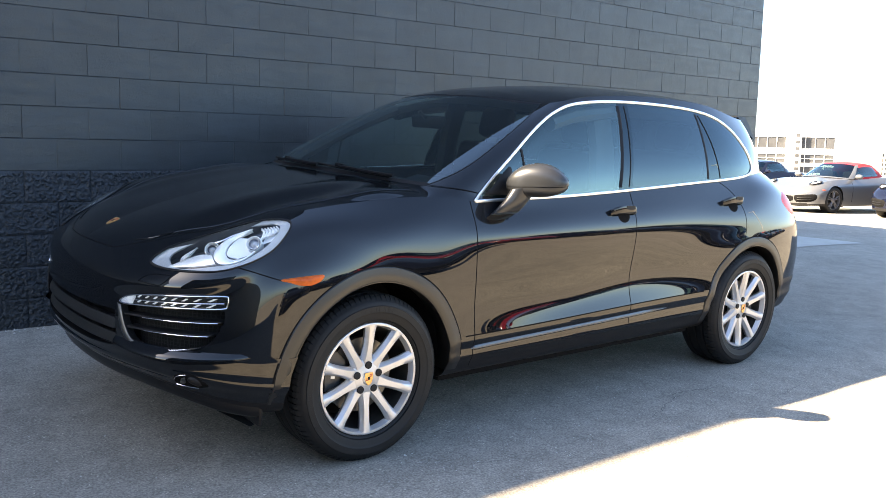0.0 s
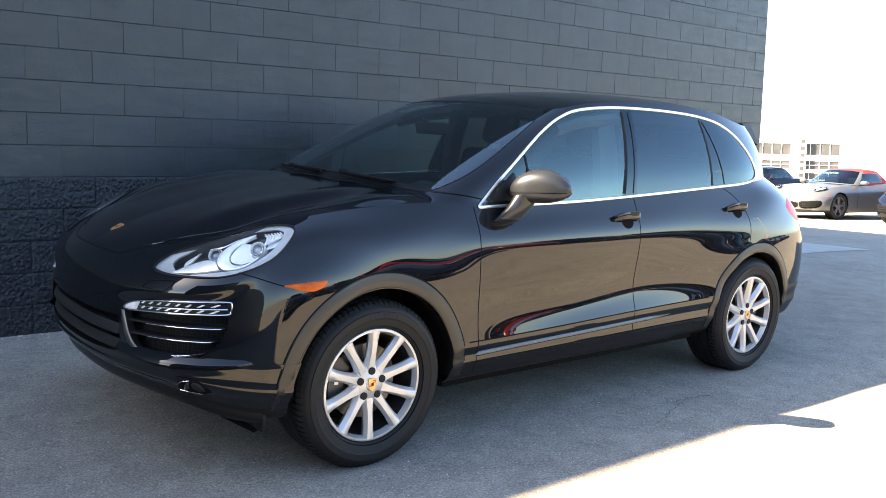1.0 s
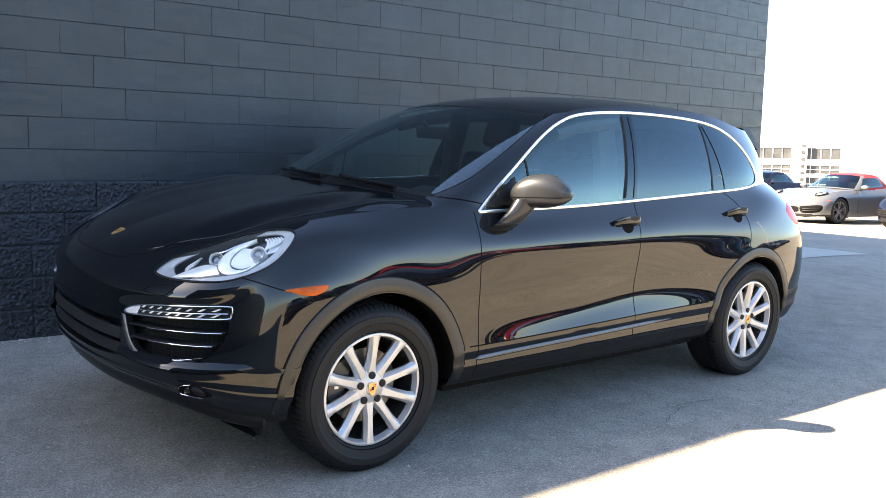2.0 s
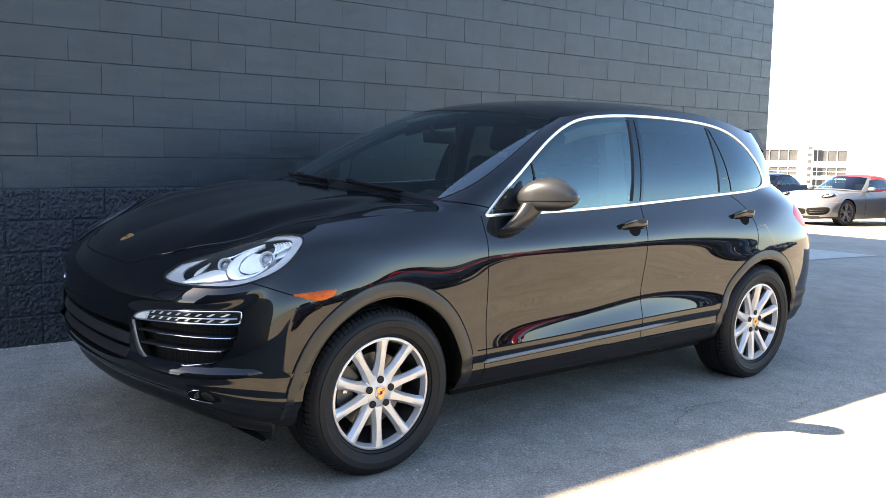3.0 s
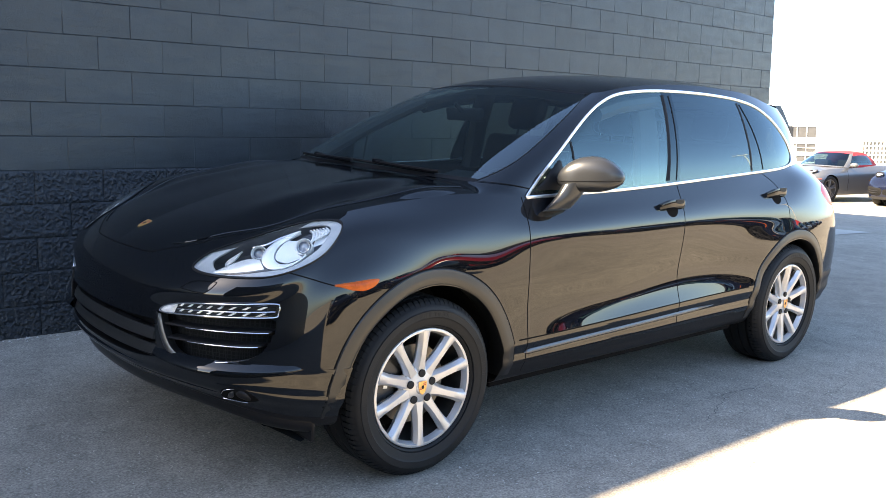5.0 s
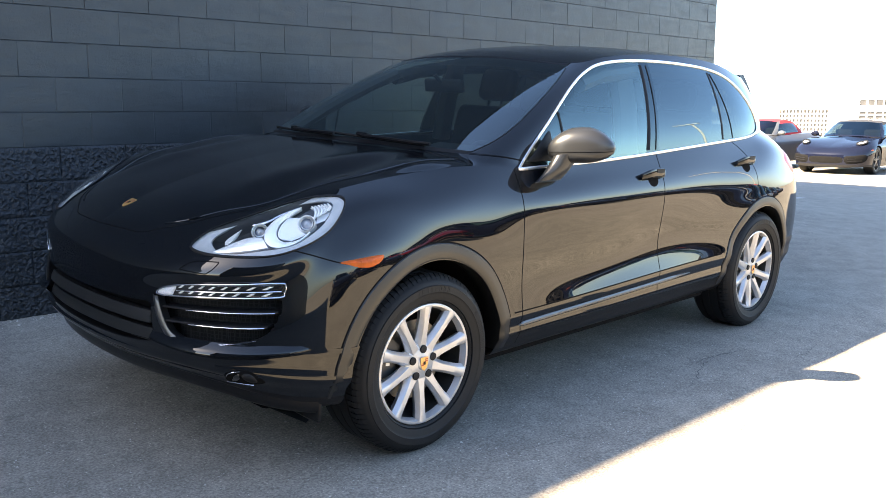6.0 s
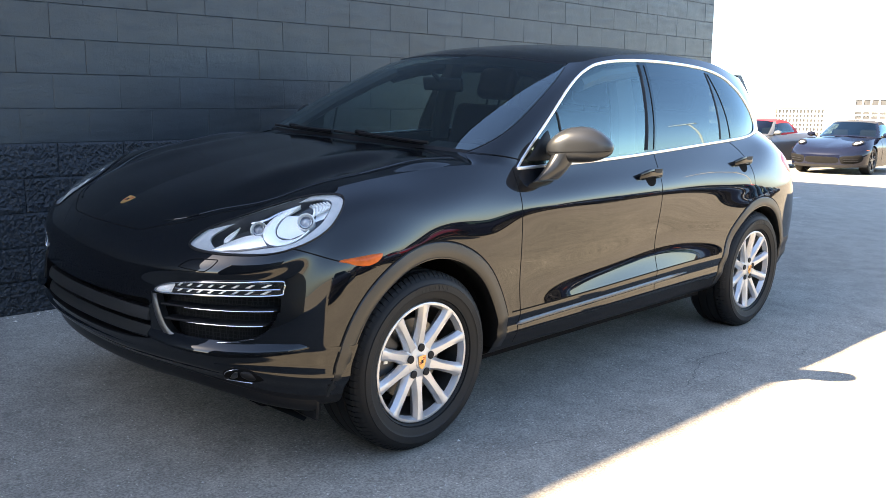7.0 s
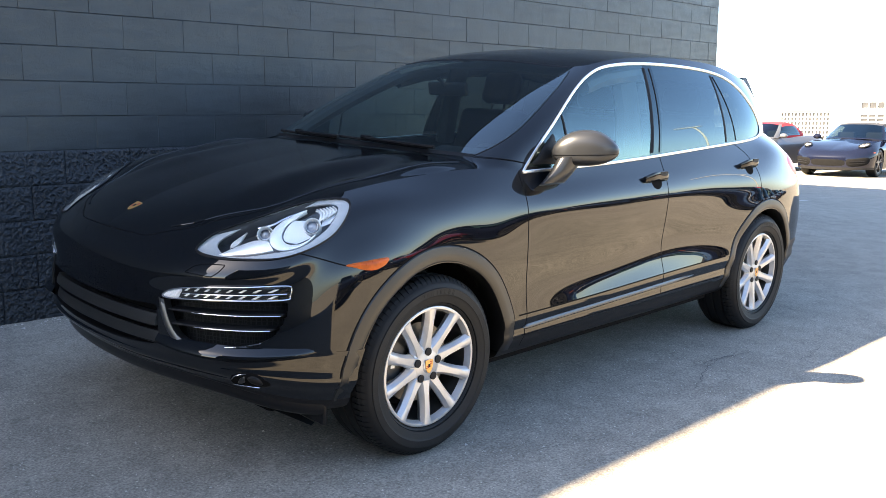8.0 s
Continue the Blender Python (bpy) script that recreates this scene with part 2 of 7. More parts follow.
def part(name, bm, material, parent=None, label="", smooth=True, **tags):
    me = bpy.data.meshes.new(name)
    bmesh.ops.recalc_face_normals(bm, faces=bm.faces)
    bm.to_mesh(me)
    bm.free()
    if smooth:
        me.polygons.foreach_set("use_smooth", [True] * len(me.polygons))
        me.set_sharp_from_angle(angle=radians(38))
    return part_mesh(name, me, material, parent, label, **tags)


def empty(name, m, label, category, group=""):
    ob = new(name)
    ob.matrix_world = m
    return tagged(ob, label, category, group)


def box(bm, x0, x1, y0, y1, z0, z1, bevel=0.0, segs=2, m=None):
    r = bmesh.ops.create_cube(bm, size=1)
    vs = r["verts"]
    for v in vs:
        v.co = Vector(((x0 + x1) / 2 + v.co.x * (x1 - x0), (y0 + y1) / 2 + v.co.y * (y1 - y0), (z0 + z1) / 2 + v.co.z * (z1 - z0)))
    if bevel:
        es = list({e for v in vs for e in v.link_edges})
        rb = bmesh.ops.bevel(bm, geom=es, offset=bevel, segments=segs, profile=0.5, affect="EDGES")
        vs = list({v for f in rb["faces"] for v in f.verts} | {v for v in vs if v.is_valid})
    if m is not None:
        for v in vs:
            v.co = m @ v.co
    return vs


def lathe(bm, profile, steps=64, a0=0.0, a1=2 * math.pi, closed=True):
    """Turns a profile of (radius, y) round the y axis."""
    n = steps if closed else steps + 1
    rings = []
    for i in range(n):
        a = a0 + (a1 - a0) * i / steps
        rings.append([bm.verts.new((r * math.cos(a), y, r * math.sin(a))) for r, y in profile])
    for i in range(steps):
        p, q = rings[i], rings[(i + 1) % n]
        for j in range(len(profile) - 1):
            bm.faces.new((p[j], p[j + 1], q[j + 1], q[j]))
    return rings


def tube(bm, pts, radius, sides=8, flat=1.0, up=Vector((0, 0, 1)), closed=False, taper=False):
    """A rod of elliptical section along the points."""
    pts = [Vector(p) for p in pts]
    rings = []
    n = len(pts)
    for i, p in enumerate(pts):
        if closed:
            d = pts[(i + 1) % n] - pts[i - 1]
        else:
            d = pts[min(i + 1, n - 1)] - pts[max(i - 1, 0)]
        d.normalize()
        a = d.cross(up)
        if a.length < 1e-4:
            a = d.cross(Vector((1, 0, 0)))
        a.normalize()
        b = a.cross(d)
        k = radius * (1 - 0.75 * i / (n - 1)) if taper else radius
        rings.append([bm.verts.new(p + a * (k * math.cos(t)) + b * (k * flat * math.sin(t))) for t in [2 * math.pi * j / sides for j in range(sides)]])
    for i in range(n if closed else n - 1):
        p, q = rings[i], rings[(i + 1) % n]
        for j in range(sides):
            bm.faces.new((p[j], p[(j + 1) % sides], q[(j + 1) % sides], q[j]))
    if not closed:
        bm.faces.new(rings[0][::-1])
        bm.faces.new(rings[-1])


def spline_matrix(knots, at):
    """Rows that turn values at the knots into values of the natural cubic spline at the given places."""
    t, n = np.asarray(knots, float), len(knots)
    h = np.diff(t)
    a, r = np.zeros((n, n)), np.zeros((n, n))
    a[0, 0] = a[-1, -1] = 1
    for i in range(1, n - 1):
        a[i, i - 1], a[i, i], a[i, i + 1] = h[i - 1], 2 * (h[i - 1] + h[i]), h[i]
        r[i, i - 1], r[i, i], r[i, i + 1] = 6 / h[i - 1], -6 / h[i - 1] - 6 / h[i], 6 / h[i]
    second = np.linalg.solve(a, r)
    out = np.zeros((len(at), n))
    for k, x in enumerate(at):
        i = int(np.clip(np.searchsorted(t, x) - 1, 0, n - 2))
        u, w = t[i + 1] - x, x - t[i]
        out[k] += second[i] * (u ** 3 / (6 * h[i]) - u * h[i] / 6) + second[i + 1] * (w ** 3 / (6 * h[i]) - w * h[i] / 6)
        out[k, i] += u / h[i]
        out[k, i + 1] += w / h[i]
    return out


def mirrored_ends(line):
    """Adds a mirrored neighbour before and after a half ring that starts and ends on the middle plane."""
    flip = np.array([1, -1, 1])
    return np.vstack([line[2] * flip, line[1] * flip, line, line[-2] * flip, line[-3] * flip])


def loft(lines, along, across, knots_across=None, mirror=True):
    """A smooth sheet through the lines (each a list of stations); gives points[across][along] and the station of each column."""
    p = np.array([mirrored_ends(np.array(l, float)) if mirror else np.array(l, float) for l in lines])
    off = 2 if mirror else 0
    n = p.shape[1]
    chord = np.linalg.norm(np.diff(p, axis=1), axis=2).mean(0)
    t = np.concatenate([[0], np.cumsum(np.maximum(chord, 0.03))])
    stations = np.concatenate([np.linspace(i, i + 1, along, endpoint=False) for i in range(n - 1 - 2 * off)] + [[n - 1 - 2 * off]])
    at = np.interp(stations + off, np.arange(n), t)
    ws = spline_matrix(t, at)
    if knots_across is None:
        d = np.linalg.norm(np.diff(p, axis=0), axis=2).mean(1)
        knots_across = np.concatenate([[0], np.cumsum(np.maximum(d, 0.01))])
    wa = spline_matrix(knots_across, np.linspace(knots_across[0], knots_across[-1], across))
    return np.einsum("ia,abk,jb->ijk", wa, p, ws), stations


class Shell:
    """A sheet of quads with smooth normals, in car coordinates with the half width positive."""

    def __init__(self, grid=None):
        self.v, self.n, self.f = np.zeros((0, 3)), np.zeros((0, 3)), []
        if grid is not None:
            self.add(grid)

    def add(self, grid, out=None):
        r, c = grid.shape[:2]
        du = np.gradient(grid, axis=1)
        dv = np.gradient(grid, axis=0)
        nn = np.cross(du, dv)
        ln = np.linalg.norm(nn, axis=2, keepdims=True)
        nn = nn / np.maximum(ln, 1e-9)
        flat = grid.reshape(-1, 3)
        mid = np.array([1.4, 0.0, 0.75])
        if ((flat - mid) * nn.reshape(-1, 3)).sum() < 0:
            nn = -nn
            flip = True
        else:
            flip = False
        base = len(self.v)
        self.v = np.vstack([self.v, flat])
        self.n = np.vstack([self.n, nn.reshape(-1, 3)])
        for i in range(r - 1):
            for j in range(c - 1):
                q = [base + i * c + j, base + i * c + j + 1, base + (i + 1) * c + j + 1, base + (i + 1) * c + j]
                self.f.append(q[::-1] if flip else q)
        return self

    def centres(self):
        return self.v[np.array(self.f)].mean(1)

    def cut(self, inside_of, snap_to, reach=0.03):
        """Which faces lie inside; the vertices on the border slide onto the outline."""
        fc = np.array(self.f)
        ins = inside_of(self.v[fc].mean(1))
        touch_in, touch_out = np.zeros(len(self.v), bool), np.zeros(len(self.v), bool)
        touch_in[fc[ins].ravel()] = True
        touch_out[fc[~ins].ravel()] = True
        for i in np.nonzero(touch_in & touch_out)[0]:
            p = snap_to(self.v[i])
            if p is None:
                continue
            d = np.asarray(p) - self.v[i]
            d = d - self.n[i] * (d @ self.n[i])
            if np.linalg.norm(d) < reach:
                self.v[i] = self.v[i] + d
        return ins


def sided(verts, normals, faces, side):
    """The same sheet on the driver's side (-1) or the passenger's side (+1)."""
    k = np.array([1, side, 1])
    if side > 0:
        return verts * k, normals * k, faces
    return verts * k, normals * k, [f[::-1] for f in faces]


def panel(name, shell, chosen, side, material, parent, label=""):
    faces = [shell.f[i] for i in np.nonzero(chosen)[0]]
    if not faces:
        return None
    used = sorted({i for f in faces for i in f})
    back = {o: k for k, o in enumerate(used)}
    v, n, f = sided(shell.v[used], shell.n[used], [[back[i] for i in q] for q in faces], side)
    return part_mesh(name, mesh_of(name, v, f, True, n), material, parent, label)


def poly_inside(poly, pts):
    """Even-odd test of many 2D points."""
    x, y = pts[:, 0], pts[:, 1]
    res = np.zeros(len(pts), bool)
    m = len(poly)
    for i in range(m):
        (x0, y0), (x1, y1) = poly[i], poly[(i + 1) % m]
        if y0 == y1:
            continue
        c = ((y0 > y) != (y1 > y)) & (x < (x1 - x0) * (y - y0) / (y1 - y0) + x0)
        res ^= c
    return res


def poly_nearest(poly, p):
    best, bd = None, 1e9
    m = len(poly)
    for i in range(m):
        a, b = np.array(poly[i]), np.array(poly[(i + 1) % m])
        ab = b - a
        k = np.clip(((p - a) @ ab) / max(ab @ ab, 1e-12), 0, 1)
        q = a + k * ab
        d = np.hypot(*(p - q))
        if d < bd:
            best, bd = q, d
    return best


def smooth_closed(points, per=8):
    """A closed curve through the points."""
    p = np.array(points, float)
    m = len(p)
    out = []
    for i in range(m):
        a, b, c, d = p[i - 1], p[i], p[(i + 1) % m], p[(i + 2) % m]
        for k in range(per):
            t = k / per
            out.append(0.5 * ((2 * b) + (c - a) * t + (2 * a - 5 * b + 4 * c - d) * t * t + (3 * b - a - 3 * c + d) * t ** 3))
    return np.array(out)


def smooth_open(points, per=8):
    p = np.array(points, float)
    t = np.concatenate([[0], np.cumsum(np.linalg.norm(np.diff(p, axis=0), axis=1))])
    at = np.interp(np.linspace(0, len(p) - 1, (len(p) - 1) * per + 1), np.arange(len(p)), t)
    return spline_matrix(t, at) @ p

# ---- ground ----
SLOPE = math.tan(radians(2.6))


def ground_z(x, y):
    """The lot rises to the wall, and falls away past the building's corner and far off."""
    near = SLOPE * (min(max(y, -7.0), 0.3) + 2.905)
    k = min(max((x - 7.0) / 7.0, 0.0), 1.0)
    k = k * k * (3 - 2 * k)
    far = -0.019 * max(x - 4.0, 0.0) if x < 26 else -0.418
    d = math.hypot(x, y)
    drop = -6.0 * min(max((d - 32.0) / 120.0, 0.0), 1.0)
    return near * (1 - k) + (far + 0.08) * k + drop


def axis_steps(fine0, fine1, step, reach):
    a = list(np.arange(fine0, fine1 + 1e-6, step))
    k, w = a[-1], step
    while k < reach:
        w *= 1.35
        k += w
        a.append(k)
    k, w = a[0], step
    while k > -reach:
        w *= 1.35
        k -= w
        a.insert(0, k)
    return a


def build_ground():
    xs, ys = axis_steps(-6, 28, 0.5, 2500), axis_steps(-9, 9, 0.3, 2500)
    v = [(x, y, ground_z(x, y)) for y in ys for x in xs]
    c = len(xs)
    f = [(j * c + i, j * c + i + 1, (j + 1) * c + i + 1, (j + 1) * c + i) for j in range(len(ys) - 1) for i in range(c - 1)]
    part_mesh("ground", mesh_of("ground", v, f), M_ASPHALT, None, "grey worn asphalt of a car lot, sloping from the wall", category="ground", kind="structure")


build_ground()

# ---- block building ----
BLOCK_L, BLOCK_H = 0.4064, 0.2032
SPLIT_TOP = 1.137
WALL_X1 = 20 * BLOCK_L
WALL_X0 = -44 * BLOCK_L
ROOF_Z = SPLIT_TOP + 29 * BLOCK_H
DEPTH = 26.0


def build_building():
    bm = bmesh.new()
    box(bm, WALL_X0, WALL_X1 - 0.004, 0.0020, DEPTH, -0.6, ROOF_Z)
    wall = part("wall_south", bm, M_JOINT, None, "dark grey painted concrete block wall, split-face blocks below", smooth=False, category="wall", kind="structure")
    bm = bmesh.new()
    box(bm, WALL_X0, WALL_X1 + 0.02, -0.02, DEPTH, ROOF_Z, ROOF_Z + 0.05, 0.01)
    part("coping", bm, M_TRIM, None, "dark metal coping along the roof edge", smooth=False, category="trim", kind="structure")
    return wall


WALL = build_building()


def build_shade_wall():
    """A lower wall added out of view ahead of the car, to shade asphalt and darken reflections."""
    bm = bmesh.new()
    box(bm, -3.55, -3.35, -14.0, -3.0, -0.8, 3.15, 0.01)
    part("wall_west", bm, M_BLOCK, None, "dark grey wall added out of view to shade the lot and darken reflections", smooth=False, category="wall", kind="structure")


build_shade_wall()

# ---- the black car: shape of its shell ----
# Long lines of the body, from the nose's middle round the driver's corner and along the flank to the tail's middle:
# each station is (along from the front axle, half width, height).
RING_BELT = [(-.870, 0, .895), (-.842, .30, .890), (-.800, .48, .892), (-.700, .58, .935), (-.530, .69, 1.003), (-.36, .770, 1.060), (0, .802, 1.110), (.35, .832, 1.127),
             (.64, .857, 1.108), (1.2, .862, 1.112), (1.75, .856, 1.130), (2.4, .846, 1.160), (2.9, .812, 1.187), (3.2, .74, 1.203), (3.45, .60, 1.215), (3.57, .31, 1.22), (3.60, 0, 1.22)]
RING_UPPER = [(-.908, 0, .845), (-.886, .30, .845), (-.838, .52, .847), (-.745, .69, .880), (-.595, .805, .945), (-.39, .862, 1.012), (0, .886, 1.047), (.36, .889, 1.052),
              (.64, .888, 1.045), (1.2, .890, 1.05), (1.75, .888, 1.062), (2.4, .884, 1.085), (2.9, .870, 1.105), (3.24, .835, 1.118), (3.52, .70, 1.125), (3.67, .38, 1.13), (3.71, 0, 1.13)]
RING_SHOULDER = [(-.940, 0, .790), (-.921, .30, .790), (-.880, .52, .788), (-.786, .730, .800), (-.652, .864, .838), (-.42, .914, .925), (0, .939, .955), (.36, .928, .957),
                 (.64, .9285, .952), (1.2, .929, .955), (1.75, .929, .958), (2.4, .930, .970), (2.9, .932, .985), (3.32, .885, .998), (3.61, .765, 1.0), (3.78, .42, 1.0), (3.82, 0, 1.0)]
RING_FLANK = [(-.952, 0, .725), (-.932, .30, .727), (-.885, .50, .733), (-.785, .72, .755), (-.660, .852, .787), (-.45, .942, .838), (0, .957, .856), (.36, .9445, .855),
              (.64, .9370, .850), (1.2, .9355, .850), (1.75, .9345, .852), (2.4, .944, .862), (2.9, .955, .872), (3.36, .915, .882), (3.66, .795, .885), (3.83, .45, .885), (3.87, 0, .885)]
RING_MIDDLE = [(-.958, 0, .660), (-.938, .30, .662), (-.893, .50, .668), (-.790, .725, .685), (-.664, .858, .708), (-.475, .953, .735), (0, .965, .738), (.36, .9522, .730),
               (.64, .9395, .728), (1.2, .9325, .720), (1.75, .9270, .733), (2.4, .950, .745), (2.9, .969, .745), (3.39, .922, .752), (3.69, .805, .755), (3.85, .46, .755), (3.89, 0, .755)]
RING_SCALLOP = [(-.960, 0, .590), (-.942, .30, .592), (-.898, .50, .597), (-.795, .735, .610), (-.672, .866, .625), (-.495, .957, .635), (0, .963, .625), (.36, .951, .615),
                (.64, .9405, .610), (1.2, .9310, .607), (1.75, .9275, .632), (2.4, .944, .640), (2.9, .963, .632), (3.39, .925, .635), (3.69, .81, .64), (3.85, .47, .64), (3.89, 0, .64)]
RING_CREASE = [(-.953, 0, .520), (-.936, .30, .521), (-.893, .52, .526), (-.797, .745, .536), (-.676, .870, .545), (-.505, .959, .532), (0, .963, .505), (.38, .956, .490),
               (.64, .9545, .491), (1.2, .9555, .503), (1.75, .9560, .519), (2.4, .957, .530), (2.9, .963, .53), (3.39, .925, .52), (3.69, .80, .52), (3.84, .47, .52), (3.88, 0, .52)]
COWL = [(.330, 0, 1.176), (.345, .35, 1.172), (.395, .66, 1.167), (.475, .795, 1.157), (.70, .853, 1.120), (1.2, .862, 1.112), (1.75, .856, 1.130), (2.4, .846, 1.160),
        (2.87, .815, 1.186), (3.17, .748, 1.202), (3.43, .61, 1.215), (3.57, .31, 1.22), (3.60, 0, 1.22)]
HEADER = [(1.165, 0, 1.604), (1.190, .33, 1.597), (1.252, .585, 1.577), (1.315, .637, 1.582), (1.45, .655, 1.607), (1.75, .657, 1.638), (2.05, .652, 1.650), (2.45, .642, 1.643),
          (2.82, .626, 1.610), (3.10, .600, 1.560), (3.33, .50, 1.55), (3.44, .26, 1.565), (3.47, 0, 1.57)]
ROOF_MIDDLE = [(1.165, 1.604), (1.21, 1.615), (1.31, 1.637), (1.38, 1.648), (1.50, 1.664), (1.78, 1.688), (2.08, 1.699), (2.45, 1.699), (2.82, 1.684), (3.10, 1.660), (3.32, 1.628), (3.44, 1.60), (3.47, 1.59)]
HOOD_MIDDLE = [(-.870, .895), (-.815, .929), (-.745, .962), (-.61, 1.012), (-.43, 1.062), (-.24, 1.103), (.06, 1.148), (.330, 1.176)]

FRONT_AXLE, REAR_AXLE, HUB_Z = 0.0, 2.895, 0.362
ARCHES = [(FRONT_AXLE + 0.01, HUB_Z, 0.425, 0.492), (REAR_AXLE, HUB_Z, 0.410, 0.468)]

flank_grid, flank_st = loft([RING_BELT, RING_UPPER, RING_SHOULDER, RING_FLANK, RING_MIDDLE, RING_SCALLOP, RING_CREASE], 15, 62)
FLANK = Shell(flank_grid)


def skirt_lines():
    """Below the crease the shell turns in to the sill and the bumpers' lower edge."""
    base = np.array(RING_CREASE, float)
    t = np.gradient(base, axis=0)
    inward = np.stack([-t[:, 1], t[:, 0], 0 * t[:, 0]], 1)
    inward /= np.linalg.norm(inward, axis=1, keepdims=True)
    mid = np.array([1.4, 0, 0])
    if ((mid - base) * inward).sum() < 0:
        inward = -inward
    inward[0], inward[-1] = (1, 0, 0), (-1, 0, 0)
    foot = np.interp(base[:, 0], (-.90, -.78, -.66, -.48, -.40), (.405, .370, .325, .295, .295))
    out = [base]
    for share, depth in ((0.16, 0.002), (0.34, 0.012), (0.52, 0.012), (0.70, 0.030), (0.92, 0.052), (1.06, 0.10)):
        l = base + inward * (depth * np.where((base[:, 0] < -0.45) & (share < 0.6), 0.3, 1.0))[:, None]
        l[:, 2] = base[:, 2] + (foot - base[:, 2]) * share
        out.append(l)
    return out


skirt_grid, _ = loft(skirt_lines(), 15, 30)
SKIRT = Shell(skirt_grid)


def join_crease():
    """The bumpers run smoothly over the line where flank and skirt meet."""
    c = flank_grid.shape[1]
    low, high = SKIRT.n[:c], FLANK.n[-c:]
    k = np.clip((np.abs(flank_grid[-1][:, :1] - 1.4) - 1.75) / 0.1, 0, 1)
    both = low + high
    both /= np.linalg.norm(both, axis=1, keepdims=True)
    SKIRT.n[:c] = low * (1 - k) + both * k
    FLANK.n[-c:] = high * (1 - k) + both * k


join_crease()


def house_grid():
    """The glasshouse between the cowl and belt below and the roof's edge above, slightly bowed."""
    low, high = np.array(COWL), np.array(HEADER)
    out = []
    for f in (0, 0.2, 0.4, 0.6, 0.8, 1.0):
        l = low + (high - low) * f
        bow = 4 * f * (1 - f)
        w = np.array([1, 1, .8, .55, .2, 0, 0, 0, 0, 0, 0, 0, 0])
        l[:, 0] -= 0.030 * bow * w
        l[:, 2] += 0.020 * bow * w
        side_w = np.array([0, .1, .35, .8, 1, 1, 1, 1, 1, .9, .7, .3, 0])
        l[:, 1] += 0.034 * bow * side_w
        out.append(l)
    return loft(out, 20, 40)


glass_grid, glass_st = house_grid()
HOUSE = Shell(glass_grid)


HOOD_ROWS = np.concatenate([np.linspace(0, 0.17, 17, endpoint=False), np.linspace(0.17, 1, 17)])


def top_grid(edge_row, stations, middle, dip):
    """A crowned sheet from an edge line in to the middle plane: the roof, the bonnet."""
    knots = np.arange(len(middle), dtype=float)
    mid = spline_matrix(knots, stations) @ np.array([(x, 0, z) for x, z in middle], float)
    rows = []
    for a in (HOOD_ROWS if dip else np.linspace(0, 1, 34)):
        if dip:
            k = 1 - (1 - a) ** (2 + 1.2 * stations / stations[-1])
        else:
            k = np.full(len(stations), 1 - (1 - a) ** 2)
        row = edge_row + (mid - edge_row) * np.stack([np.full(len(k), a), np.full(len(k), a), k], 1)
        if dip:
            g = np.clip((stations - 2.6) / 1.6, 0, 1) * np.clip((6.9 - stations) / 1.2, 0, 1)
            row[:, 2] -= 0.016 * g * np.exp(-((row[:, 1] - 0.585) / 0.075) ** 2)
            row[:, 2] += 0.010 * g * np.exp(-((row[:, 1] - 0.44) / 0.10) ** 2)
            w = np.clip((row[:, 0] + 0.16) / 0.24, 0, 1) * np.clip((0.39 - row[:, 0]) / 0.24, 0, 1) * np.clip((row[:, 1] - 0.35) / 0.3, 0, 1)
            row[:, 2] += w * (0.017 / (1 + np.exp((row[:, 1] - 0.790 + 0.10 * np.clip(0.22 - row[:, 0], 0, 1)) / 0.0085)) - 0.005 * np.exp(-((row[:, 1] - 0.815 + 0.10 * np.clip(0.22 - row[:, 0], 0, 1)) / 0.012) ** 2))
        rows.append(row)
    return np.array(rows)


edge = glass_grid[-1]
ROOF = Shell(top_grid(edge, glass_st, ROOF_MIDDLE, False))
hood_cols = flank_st <= 7.0 + 1e-6
HOOD = Shell(top_grid(flank_grid[0][hood_cols], flank_st[hood_cols], HOOD_MIDDLE, True))


def cowl_strip():
    """Closes the gap between the bonnet's rear edge, the wing tops and the foot of the windscreen."""
    wing = flank_grid[0][(flank_st >= 7.0 - 1e-6) & (flank_st <= 8.35)]
    foot = glass_grid[0][(glass_st >= 2.4) & (glass_st <= 4.2)]
    k = np.linspace(0, 1, 24)
    a = np.stack([np.interp(k, np.linspace(0, 1, len(wing)), wing[:, i]) for i in range(3)], 1)
    b = np.stack([np.interp(k, np.linspace(0, 1, len(foot)), foot[:, i]) for i in range(3)], 1)
    return np.array([a + (b - a) * s for s in np.linspace(0, 1, 6)])


COWL_SIDE = Shell(cowl_strip())
h_end = np.array(HOOD.v).reshape(34, -1, 3)[:, -1]
g0 = glass_grid[0][glass_st <= 2.45][::-1]
k = HOOD_ROWS
foot = np.stack([np.interp(k, np.linspace(0, 1, len(g0)), g0[:, i]) for i in range(3)], 1)
COWL_MID = Shell(np.array([h_end + (foot - h_end) * s - np.array([0, 0, 0.003]) * (4 * s * (1 - s)) for s in np.linspace(0, 1, 6)]))


